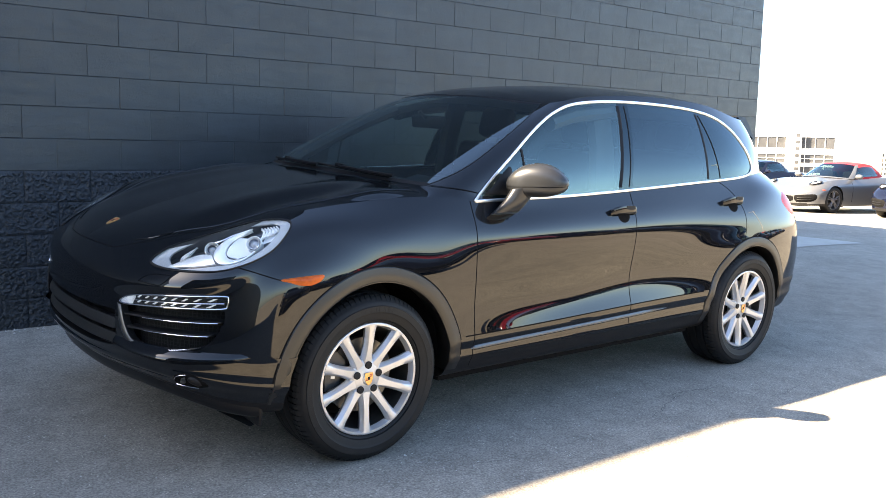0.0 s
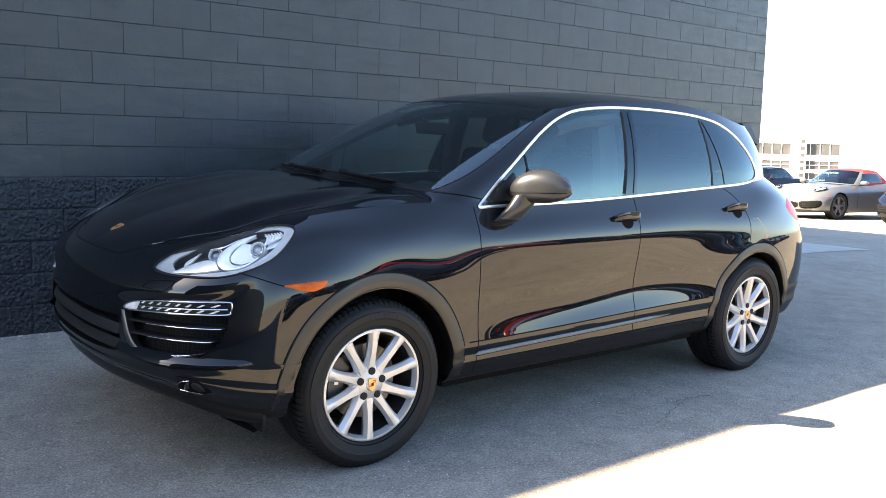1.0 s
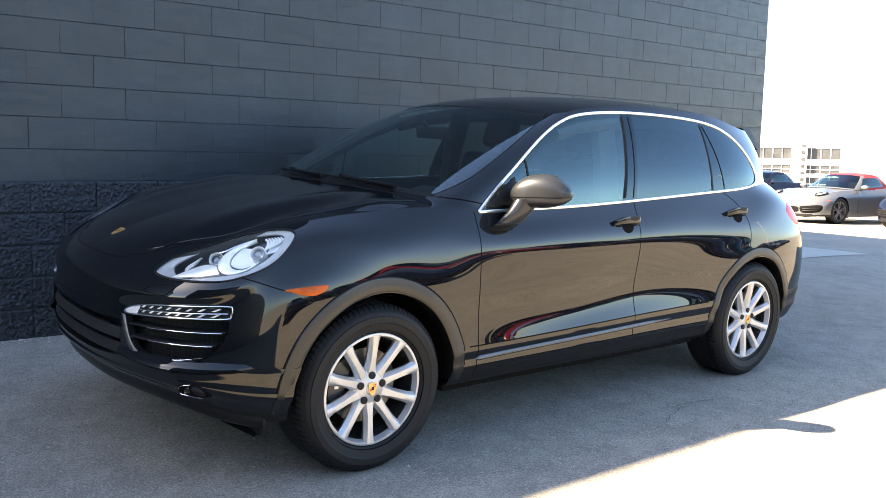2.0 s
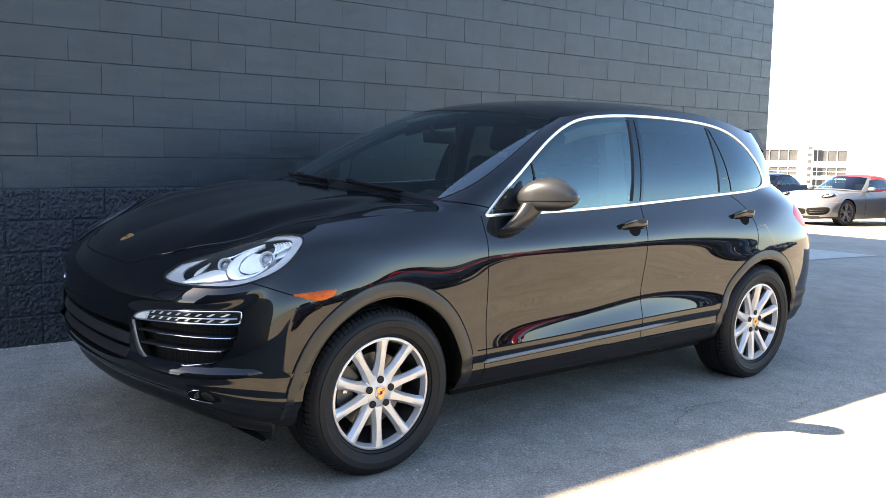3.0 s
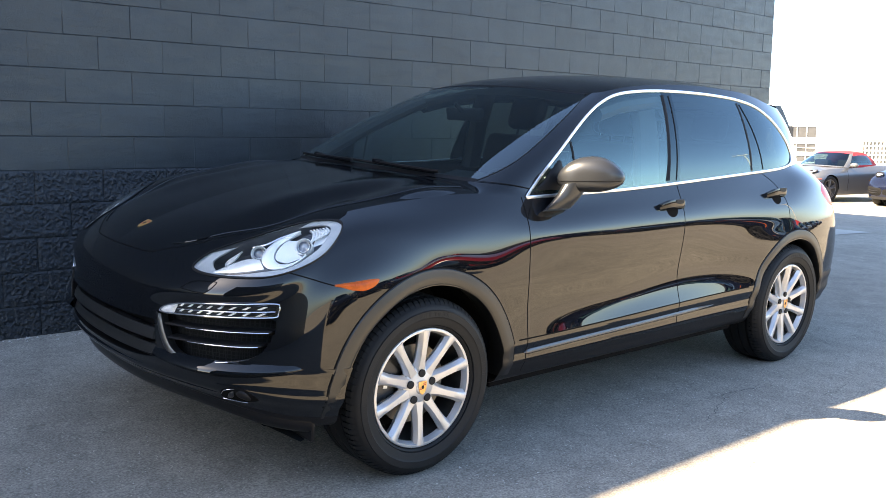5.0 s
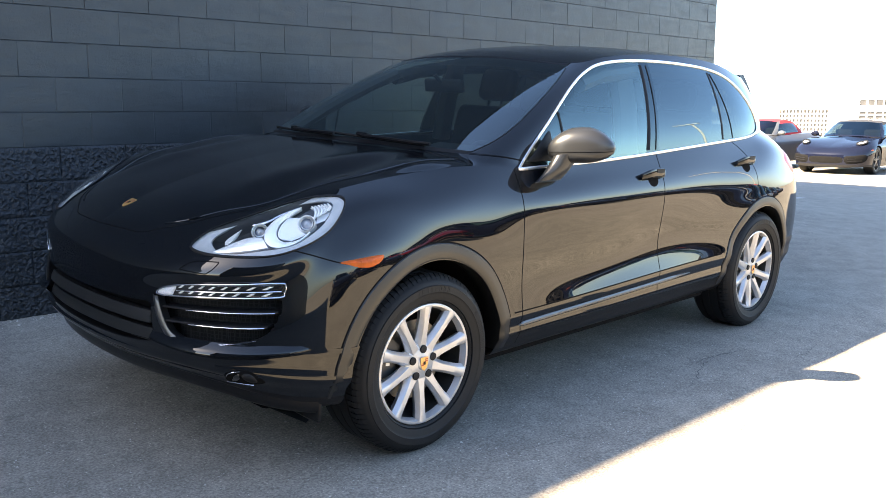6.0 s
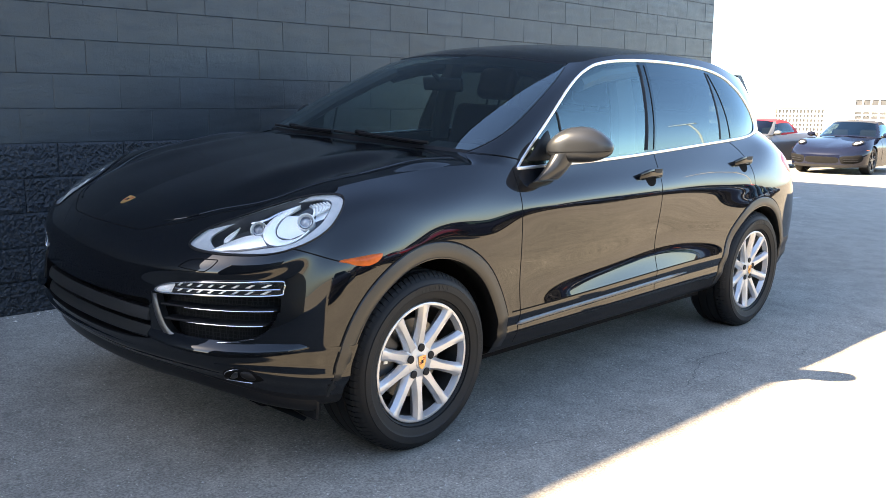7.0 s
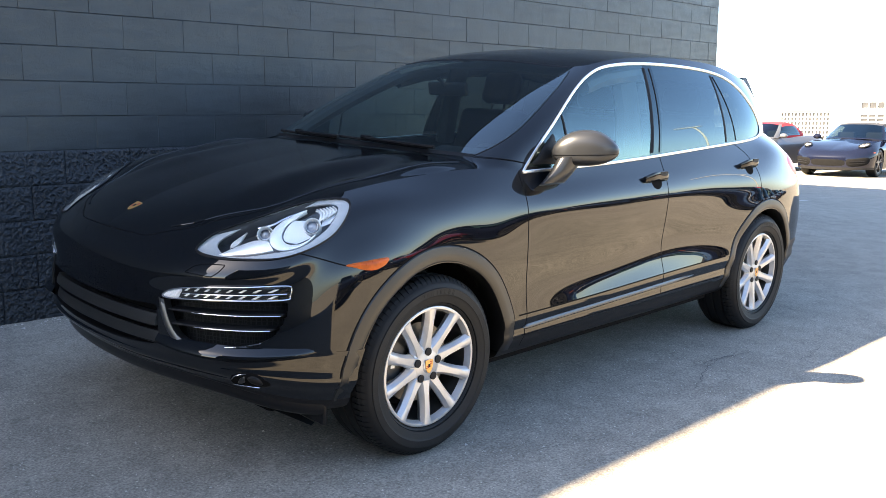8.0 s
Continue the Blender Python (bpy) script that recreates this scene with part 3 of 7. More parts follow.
def soften_cowl():
    """Normals of the filling strips run smoothly into the bonnet, the wing and the pillar round them."""
    n_col = flank_grid.shape[1]
    belt = [i for i in range(n_col) if 0.05 < FLANK.v[i][0] < 1.4]
    hood_n = HOOD.n.reshape(34, -1, 3)[:, -2]
    pillar = [i for i in range(glass_grid.shape[1]) if 2.3 < glass_st[i] < 4.6]
    pv = np.vstack([FLANK.v[belt], h_end, HOUSE.v[pillar]])
    pn = np.vstack([FLANK.n[belt], hood_n, HOUSE.n[pillar]])
    for shell, inner in ((COWL_SIDE, -1.0), (COWL_MID, 0.62)):
        for i, p in enumerate(shell.v):
            w = 1 / (np.linalg.norm(pv - p, axis=1) + 0.004) ** 2.5
            q = (pn * w[:, None]).sum(0)
            s = min(1.0, max(0.0, (p[1] - inner) / 0.1))
            q = q / np.linalg.norm(q) * s + shell.n[i] * (1 - s)
            shell.n[i] = q / np.linalg.norm(q)


soften_cowl()
from mathutils.bvhtree import BVHTree

skin_v, skin_f = [], []
for sh in (FLANK, SKIRT, HOUSE, ROOF, HOOD):
    o = len(skin_v)
    skin_v += [Vector(p) for p in sh.v]
    skin_f += [tuple(o + i for i in f) for f in sh.f]
SKIN = BVHTree.FromPolygons(skin_v, skin_f)


def on_side(x, z, start=3.0):
    """Half width of the shell at a place in the side view, and its normal."""
    hit = SKIN.ray_cast(Vector((x, start, z)), Vector((0, -1, 0)))
    if hit[0] is None:
        return None, None
    n = hit[1] if hit[1].y > 0 else -hit[1]
    return hit[0], n


def on_top(x, h):
    hit = SKIN.ray_cast(Vector((x, h, 4.0)), Vector((0, 0, -1)))
    n = hit[1] if hit[1].z > 0 else -hit[1]
    return hit[0], n


def on_skin(p):
    q, n, _, _ = SKIN.find_nearest(Vector(p))
    c = q - Vector((1.4, 0, 0.75))
    return q, (n if n.dot(c) > 0 else -n)


def flip_y(p, side):
    return Vector((p[0], p[1] * side, p[2]))


def seam(name, pts, parent, side, width=0.0045, material=None, proud=0.0006, label=""):
    """A shut line or a strip that lies on the shell along 3D points."""
    bm = bmesh.new()
    row = []
    pts = [Vector(p) for p in pts]
    for i, p in enumerate(pts):
        q, n = on_skin(p)
        d = (pts[min(i + 1, len(pts) - 1)] - pts[max(i - 1, 0)]).normalized()
        s = d.cross(n).normalized() * (width / 2)
        row.append((bm.verts.new(flip_y(q + s + n * proud, side)), bm.verts.new(flip_y(q - s + n * proud, side))))
    for a, b in zip(row, row[1:]):
        bm.faces.new((a[0], a[1], b[1], b[0]))
    return part(name, bm, material or M_VOID, parent, label)


# outlines in the side view (along, height)
WINDOW_LINE = smooth_closed([(.618, 1.1035), (.628, 1.1165), (.74, 1.210), (.85, 1.288), (1.0, 1.388), (1.13, 1.464), (1.27, 1.529), (1.43, 1.577), (1.66, 1.602), (1.95, 1.609), (2.28, 1.602),
                             (2.55, 1.583), (2.75, 1.546), (2.90, 1.478), (3.01, 1.385), (3.075, 1.30), (3.085, 1.243), (3.03, 1.207), (2.85, 1.187), (2.4, 1.166), (1.75, 1.134), (1.3, 1.116), (.9, 1.107), (.68, 1.1025), (.632, 1.1015)], 8)


def side_cut(shell, poly, also=lambda c: np.ones(len(c), bool), reach=0.03):
    return shell.cut(lambda c: poly_inside(poly, c[:, [0, 2]]) & also(c),
                     lambda v: (lambda q: (q[0], v[1], q[1]))(poly_nearest(poly, v[[0, 2]])), reach)


def arch_poly(cx, cz, r):
    return [(cx + r * math.cos(a), cz + r * math.sin(a)) for a in np.linspace(0, 2 * math.pi, 96, endpoint=False)]


house_side = lambda c: (c[:, 1] > 0.45) & (c[:, 0] > 0.55) & (c[:, 0] < 3.2)
IN_WINDOW = side_cut(HOUSE, WINDOW_LINE, house_side)
B_POST = [(1.645, 1.0), (1.765, 1.0), (1.777, 1.18), (1.868, 1.58), (1.89, 1.7), (1.80, 1.7), (1.776, 1.58), (1.66, 1.18)]
C_POST = [(2.497, 1.0), (2.63, 1.0), (2.637, 1.2), (2.596, 1.56), (2.58, 1.7), (2.535, 1.7), (2.518, 1.56), (2.50, 1.2)]
IN_BPOST = side_cut(HOUSE, B_POST, house_side)
IN_CPOST = side_cut(HOUSE, C_POST, house_side)
SCREEN_EDGE = [(0.2, 1.0), (0.40, 1.0), (0.428, 1.166)] + [tuple(p) for p in smooth_open([(.428, 1.168), (.596, 1.240), (.785, 1.336), (.984, 1.439), (1.262, 1.574)], 6)] + [(1.262, 1.8), (0.2, 1.8)]
IN_SCREEN = side_cut(HOUSE, SCREEN_EDGE, lambda c: c[:, 0] < 2, 0.04)
flank_hole = np.zeros(len(FLANK.f), bool)
skirt_hole = np.zeros(len(SKIRT.f), bool)
for cx, cz, r, ro in ARCHES:
    wide = lambda c: c[:, 1] > 0.6
    flank_hole |= side_cut(FLANK, arch_poly(cx, cz, r), wide)
    skirt_hole |= side_cut(SKIRT, arch_poly(cx, cz, r), wide)

# head-lamp outline, in a view along the lamp's own axis
LAMP_E1 = np.array([.45, .34, .20]) / np.linalg.norm([.45, .34, .20])
LAMP_N = np.array([-.62, .62, .48])
LAMP_N = LAMP_N - LAMP_E1 * (LAMP_N @ LAMP_E1)
LAMP_N /= np.linalg.norm(LAMP_N)
LAMP_E2 = np.cross(LAMP_N, LAMP_E1)
LAMP_E2 = LAMP_E2 if LAMP_E2[2] > 0 else -LAMP_E2
LAMP_O = np.array([-.827, .512, .854])


def lamp_view(p):
    d = np.atleast_2d(np.asarray(p, float)) - LAMP_O
    return np.stack([d @ LAMP_E1, d @ LAMP_E2], 1)


LAMP_RIM = [(-.806, .555, .868), (-.775, .545, .892), (-.715, .565, .930), (-.60, .642, .990), (-.475, .730, 1.042), (-.388, .813, 1.064), (-.368, .862, 1.050), (-.41, .895, 1.000),
            (-.48, .905, .940), (-.575, .885, .892), (-.66, .830, .862), (-.74, .720, .850), (-.79, .620, .852)]
LAMP_POLY = smooth_closed(lamp_view(LAMP_RIM), 8)
front_part = lambda c: (c[:, 0] < -0.3) & (c[:, 1] > 0.4)


def lamp_cut(shell):
    return shell.cut(lambda c: poly_inside(LAMP_POLY, lamp_view(c)) & front_part(c),
                     lambda v: (lambda q, o: v + LAMP_E1 * (q[0] - o[0]) + LAMP_E2 * (q[1] - o[1]))(poly_nearest(LAMP_POLY, lamp_view(v)[0]), lamp_view(v)[0]), 0.03)


flank_lamp, hood_lamp = lamp_cut(FLANK), lamp_cut(HOOD)

# openings of the bumper, in the front view (half width, height)
INTAKE = smooth_closed([(.470, .694), (.56, .700), (.70, .708), (.82, .716), (.868, .716), (.876, .675), (.856, .60), (.79, .556), (.66, .543), (.565, .543), (.520, .565), (.487, .63)], 6)
GRILLE = smooth_closed([(-.44, .665), (-.30, .660), (0, .657), (.30, .660), (.435, .664), (.452, .640), (.460, .570), (.462, .525), (.30, .503), (0, .495), (-.30, .503), (-.462, .525), (-.460, .57), (-.452, .64)], 6)


def front_cut(shell, poly):
    return shell.cut(lambda c: poly_inside(poly, c[:, [1, 2]]) & (c[:, 0] < -0.5),
                     lambda v: (lambda q: (v[0], q[0], q[1]))(poly_nearest(poly, v[[1, 2]])), 0.03)


flank_intake, flank_grille = front_cut(FLANK, INTAKE), front_cut(FLANK, GRILLE)
skirt_grille = front_cut(SKIRT, GRILLE)

# ---- the black car: its parts ----
CAR_AT = pose(0.6584, -1.9657, 0.0426, 2.6, 0, 1.126)
CAR = empty("sport_utility_car", CAR_AT, "glossy black sport utility car parked beside the dark block wall", "car")


def seam_height(x):
    return np.interp(x, [-.9, -.604, -.445, -.18, -.1], [.93, .887, .833, .803, .803])


def rear_door_edge(z):
    return np.interp(z, [.5, .80, .90, 1.0, 1.10, 1.18], [2.70, 2.78, 2.805, 2.79, 2.72, 2.62])


def build_panels(side):
    c = FLANK.centres()
    x, z = c[:, 0], c[:, 2]
    shell = ~(flank_hole | flank_lamp | flank_intake | flank_grille)
    bumper = (x < -0.12) & (z < seam_height(x))
    rear_b = (x > 3.15) & (z < 0.80)
    tail = (x > 3.2) & ~rear_b & (c[:, 1] < 0.74)
    d = rear_door_edge(z)
    zones = [("front_bumper", bumper), ("fender", ~bumper & (x < 0.577)), ("front_door", (x >= 0.577) & (x < 1.735)), ("rear_door", (x >= 1.735) & (x < d)),
             ("rear_fender", (x >= d) & ~rear_b & ~tail), ("rear_bumper", rear_b), ("tailgate", tail)]
    for name, zone in zones:
        panel(name, FLANK, shell & zone, side, M_PAINT, CAR)
    c = SKIRT.centres()
    x = c[:, 0]
    shell = ~(skirt_hole | skirt_grille)
    low = c[:, 2] < 0.385
    edge_row = np.repeat(np.arange(skirt_grid.shape[0] - 1), skirt_grid.shape[1] - 1) > 19
    for name, zone, m in (("bumper_skirt", (x < -0.12) & ~edge_row, M_PAINT), ("bumper_lip", (x < -0.12) & edge_row, M_TRIM), ("rocker_panel", (x >= -0.12) & (x < 3.15) & ~low, M_PAINT),
                          ("sill", (x >= -0.12) & (x < 3.15) & low, M_TRIM), ("rear_skirt", x >= 3.15, M_TRIM)):
        panel(name, SKIRT, shell & zone, side, m, CAR)
    panel("bonnet", HOOD, ~hood_lamp, side, M_DUSTY, CAR)
    panel("roof", ROOF, np.ones(len(ROOF.f), bool), side, M_DUSTY, CAR)
    panel("wing_top", COWL_SIDE, np.ones(len(COWL_SIDE.f), bool), side, M_PAINT, CAR)
    outer = COWL_MID.centres()[:, 1] > 0.42
    panel("cowl", COWL_MID, ~outer, side, M_BLACK, CAR)
    panel("bonnet_corner", COWL_MID, outer, side, M_DUSTY, CAR)
    # glasshouse
    c = HOUSE.centres()
    r, n = glass_grid.shape[:2]
    col = np.tile(np.arange(n - 1), r - 1)
    row = np.repeat(np.arange(r - 1), n - 1)
    st = glass_st[col]
    screen = IN_SCREEN
    back = (st > 10.6)
    pillar = ~(screen | back | IN_WINDOW)
    panel("windscreen", HOUSE, screen & (row > 0) & (row < r - 2), side, M_WINDSCREEN, CAR, "dark tinted windscreen").visible_shadow = False
    panel("screen_seal", HOUSE, screen & (row == 0), side, M_BLACK, CAR)
    panel("screen_seal", HOUSE, screen & (row >= r - 2), side, M_BLACK, CAR)
    bm = bmesh.new()
    edge_pts = [on_side(x_, z_)[0] for x_, z_ in SCREEN_EDGE[3:-3]]
    tube(bm, [flip_y(p, side) for p in edge_pts if p is not None], 0.0032, 6, 0.6)
    part("screen_seal", bm, M_BLACK, CAR)
    panel("rear_screen", HOUSE, back, side, M_BLACKGLASS, CAR).visible_shadow = False
    panel("pillar_frame", HOUSE, pillar, side, M_PAINT, CAR)
    x, z = c[:, 0], c[:, 2]
    post = IN_BPOST | IN_CPOST
    for name, zone, m in (("front_window", (x < 1.718 + .23 * (z - 1.18)) & ~post, M_SIDEGLASS), ("pillar_cover", IN_BPOST, M_BLACKGLASS), ("rear_window", (x >= 1.718 + .23 * (z - 1.18)) & (x < 2.56) & ~post, M_DARKGLASS),
                          ("window_divider", IN_CPOST, M_BLACKGLASS), ("quarter_window", (x >= 2.56) & ~post, M_BLACKGLASS)):
        ob = panel(name, HOUSE, IN_WINDOW & zone, side, m, CAR)
        if ob and m in (M_SIDEGLASS, M_DARKGLASS, M_BLACKGLASS):
            ob.visible_shadow = False
    for line, thick in (([(1.662, 1.15), (1.720, 1.38), (1.779, 1.585)], 0.0125), ([(2.503, 1.185), (2.512, 1.38), (2.521, 1.565)], 0.0095), ([(1.745, 1.15), (1.795, 1.38), (1.838, 1.585)], 0.0032), ([(2.640, 1.19), (2.603, 1.38), (2.548, 1.56)], 0.0032)):
        bm = bmesh.new()
        tube(bm, [flip_y(p + n_ * .001, side) for p, n_ in (on_side(x_, z_) for x_, z_ in smooth_open(line, 8)) if p is not None], thick, 6, 0.003 / thick)
        part("window_seal", bm, M_BLACK, CAR)
    # bright window surround
    bm = bmesh.new()
    ring = []
    for x, z in WINDOW_LINE:
        p, nn = on_side(x, z)
        if p is not None:
            ring.append(flip_y(p + nn * 0.004, side))
    tube(bm, ring, 0.0078, 8, 0.6, Vector((0, 1, 0)), closed=True)
    part("window_surround", bm, M_SATIN, CAR, "bright satin metal window surround")
    # shut lines
    def side_line(pts, n=14):
        q = smooth_open(pts, n)
        out = []
        for x, z in q:
            p, _ = on_side(x, z)
            if p is not None:
                out.append(p)
        return out
    seam("shut_line", side_line([(.585, 1.12), (.578, .9), (.575, .7), (.575, .5), (.580, .33)]), CAR, side)
    seam("shut_line", side_line([(1.745, 1.125), (1.737, .9), (1.722, .7), (1.716, .55), (1.72, .40)]), CAR, side)
    seam("shut_line", side_line([(2.62, 1.165), (2.72, 1.105), (2.785, 1.0), (2.80, .9), (2.775, .81)]), CAR, side)
    seam("shut_line", side_line([(-.60, .885), (-.53, .862), (-.445, .833), (-.30, .812), (-.16, .80)]), CAR, side)
    seam("shut_line", side_line([(.52, .488), (.64, .4885), (1.2, .500), (1.75, .516), (2.40, .527)]), CAR, side, 0.006)
    seam("sill_line", side_line([(.56, .388), (1.2, .395), (1.75, .402), (2.38, .405)]), CAR, side, 0.004)
    # bright strip on the doors' foot
    bm = bmesh.new()
    rows = []
    q = side_line([(.56, .424), (.70, .428), (1.2, .441), (1.72, .454), (2.05, .463)], 16)
    for i, p in enumerate(q):
        f = i / (len(q) - 1)
        w = 0.0125 * min(1, f / 0.06 + 0.08, (1 - f) / 0.16 + 0.05)
        _, nn = on_skin(p)
        rows.append([bm.verts.new(flip_y(p + Vector((0, dy, dz)), side)) for dy, dz in ((0.001, w), (0.006, w * .5), (0.007, -w * .5), (0.001, -w))])
    for a, b in zip(rows, rows[1:]):
        for j in range(3):
            bm.faces.new((a[j], a[j + 1], b[j + 1], b[j]))
    part("door_strip", bm, M_STRIP, CAR, "bright metal strip along the door foot")
    seam("wing_seam", side_line([(.655, 1.136), (.60, 1.147), (.53, 1.158), (.43, 1.167)]), CAR, side, 0.004, proud=0.003)
    # bonnet shut line
    line = [Vector(p) for p in ((-.876, 0, .886), (-.873, .1, .886), (-.862, .2, .885), (-.845, .28, .885))]
    line += [on_top(x, h)[0] for x, h in smooth_open([(-.80, .375), (-.76, .44), (-.68, .51), (-.55, .60), (-.36, .685), (-.1, .735), (.15, .745), (.34, .75)], 6)]
    seam("bonnet_gap", [Vector(p) for p in smooth_open([tuple(p) for p in line], 4)], CAR, side, 0.005)
    # rolled edge of the bonnet beside the gap
    edge = []
    for x, h in smooth_open([(-.79, .352), (-.75, .420), (-.67, .492), (-.54, .585), (-.36, .669), (-.1, .720), (.15, .731), (.33, .736)], 6):
        q, nn = on_top(x, h)
        edge.append(flip_y(q + nn * .0005, side))
    bm = bmesh.new()
    tube(bm, edge, 0.0038, 8)
    part("bonnet_edge", bm, M_PAINT, CAR)
    # wheel-arch trims
    for cx, cz, ri, ro in ARCHES:
        bm = bmesh.new()
        rows = []
        a0, a1 = radians(-4), radians(184)
        for i in range(61):
            a = a0 + (a1 - a0) * i / 60
            d = Vector((math.cos(a), 0, math.sin(a)))
            col_ = []
            base, _ = on_side(cx + d.x * (ro + 0.004), cz + d.z * (ro + 0.004))
            h = base.y if base else 0.95
            for rr, dh in ((ro, 0.000), (ro - 0.004, 0.005), (ro - 0.03, 0.009), (ri + 0.010, 0.010), (ri, 0.004), (ri - 0.004, -0.012), (ri, -0.05), (ri + 0.01, -0.10)):
                col_.append(bm.verts.new((cx + d.x * rr, (h + dh) * side, cz + d.z * rr)))
            rows.append(col_)
        for a, b in zip(rows, rows[1:]):
            for j in range(len(a) - 1):
                bm.faces.new((a[j], a[j + 1], b[j + 1], b[j]))
        part("arch_trim", bm, M_ARCH, CAR, "black wheel-arch trim")
        seam("arch_gap", [p for p in (on_side(cx + (ro + .002) * math.cos(a), cz + (ro + .002) * math.sin(a))[0] for a in np.linspace(radians(2), radians(178), 60)) if p is not None], CAR, side, 0.006)
        bm = bmesh.new()
        lathe(bm, [(ri + 0.015, 0.90 * side), (ri + 0.02, 0.55 * side), (0.02, 0.52 * side)], 40, radians(-2), radians(182), False)
        bmesh.ops.translate(bm, verts=bm.verts, vec=(cx, 0, cz))
        part("wheel_liner", bm, M_VOID, CAR)


for side in (-1, 1):
    build_panels(side)


def build_floor():
    bm = bmesh.new()
    box(bm, -.50, 3.60, -.55, .55, .17, .34, .03)
    box(bm, .46, 2.44, -.84, .84, .245, .36, .02)
    part("floor_pan", bm, M_VOID, CAR)
    bm = bmesh.new()
    rows = [[bm.verts.new((x, h, z - .025 * (h / w) ** 2)) for h in np.linspace(-w, w, 9)] for x, w, z in ((-.846, .34, .400), (-.76, .50, .368), (-.62, .70, .305), (-.50, .82, .236), (-.47, .80, .234))]
    for a, b in zip(rows, rows[1:]):
        for j in range(8):
            bm.faces.new((a[j], a[j + 1], b[j + 1], b[j]))
    part("undertray", bm, M_UNDER, CAR)
    for s_ in (-1, 1):
        # rubber apron under the bumper's foot
        bm = bmesh.new()
        rows = []
        for p in skirt_grid[22]:
            if p[0] < -.50:
                q = flip_y(Vector(p), s_)
                rows.append([bm.verts.new(q + Vector((dx, -s_ * dh * min(1, abs(q.y) / .4), dz))) for dx, dh, dz in ((.002, .001, .004), (.003, .002, -.020), (.010, .007, -.042), (.022, .016, -.054), (.050, .036, -.060))])
        for a, b in zip(rows, rows[1:]):
            for j in range(4):
                bm.faces.new((a[j], a[j + 1], b[j + 1], b[j]))
        part("bumper_apron", bm, M_TRIM, CAR)
        bm = bmesh.new()
        box(bm, -.505, -.485, s_ * .79 - .11, s_ * .79 + .11, .235, .40, .008)
        part("wheel_deflector", bm, M_TRIM, CAR)


build_floor()


def spoke_points(n=11):
    """One spoke as a dished bar: broad at the hub, slim in the middle, flared into the rim; rings of (across, radius, depth)."""
    rings = []
    for i in range(n):
        t = i / (n - 1)
        r = 0.046 + 0.193 * t
        w = 0.0195 + 0.018 * max(0, 1 - t / 0.5) ** 2 + 0.007 * max(0, (t - 0.7) / 0.3) ** 2 + 0.002 * t
        y = 0.029 - 0.024 * t ** 1.5 - 0.004 * math.sin(math.pi * t)
        low = 0.016 + 0.012 * (1 - t)
        section = ((-w * 1.16, low), (-w * 0.66, low * 0.10), (-w * 0.58, 0.0004), (0, 0), (w * 0.58, 0.0004), (w * 0.66, low * 0.10), (w * 1.16, low), (w * 0.8, 0.042), (-w * 0.8, 0.042))
        rings.append([(a, r, y + d) for a, d in section])
    return rings


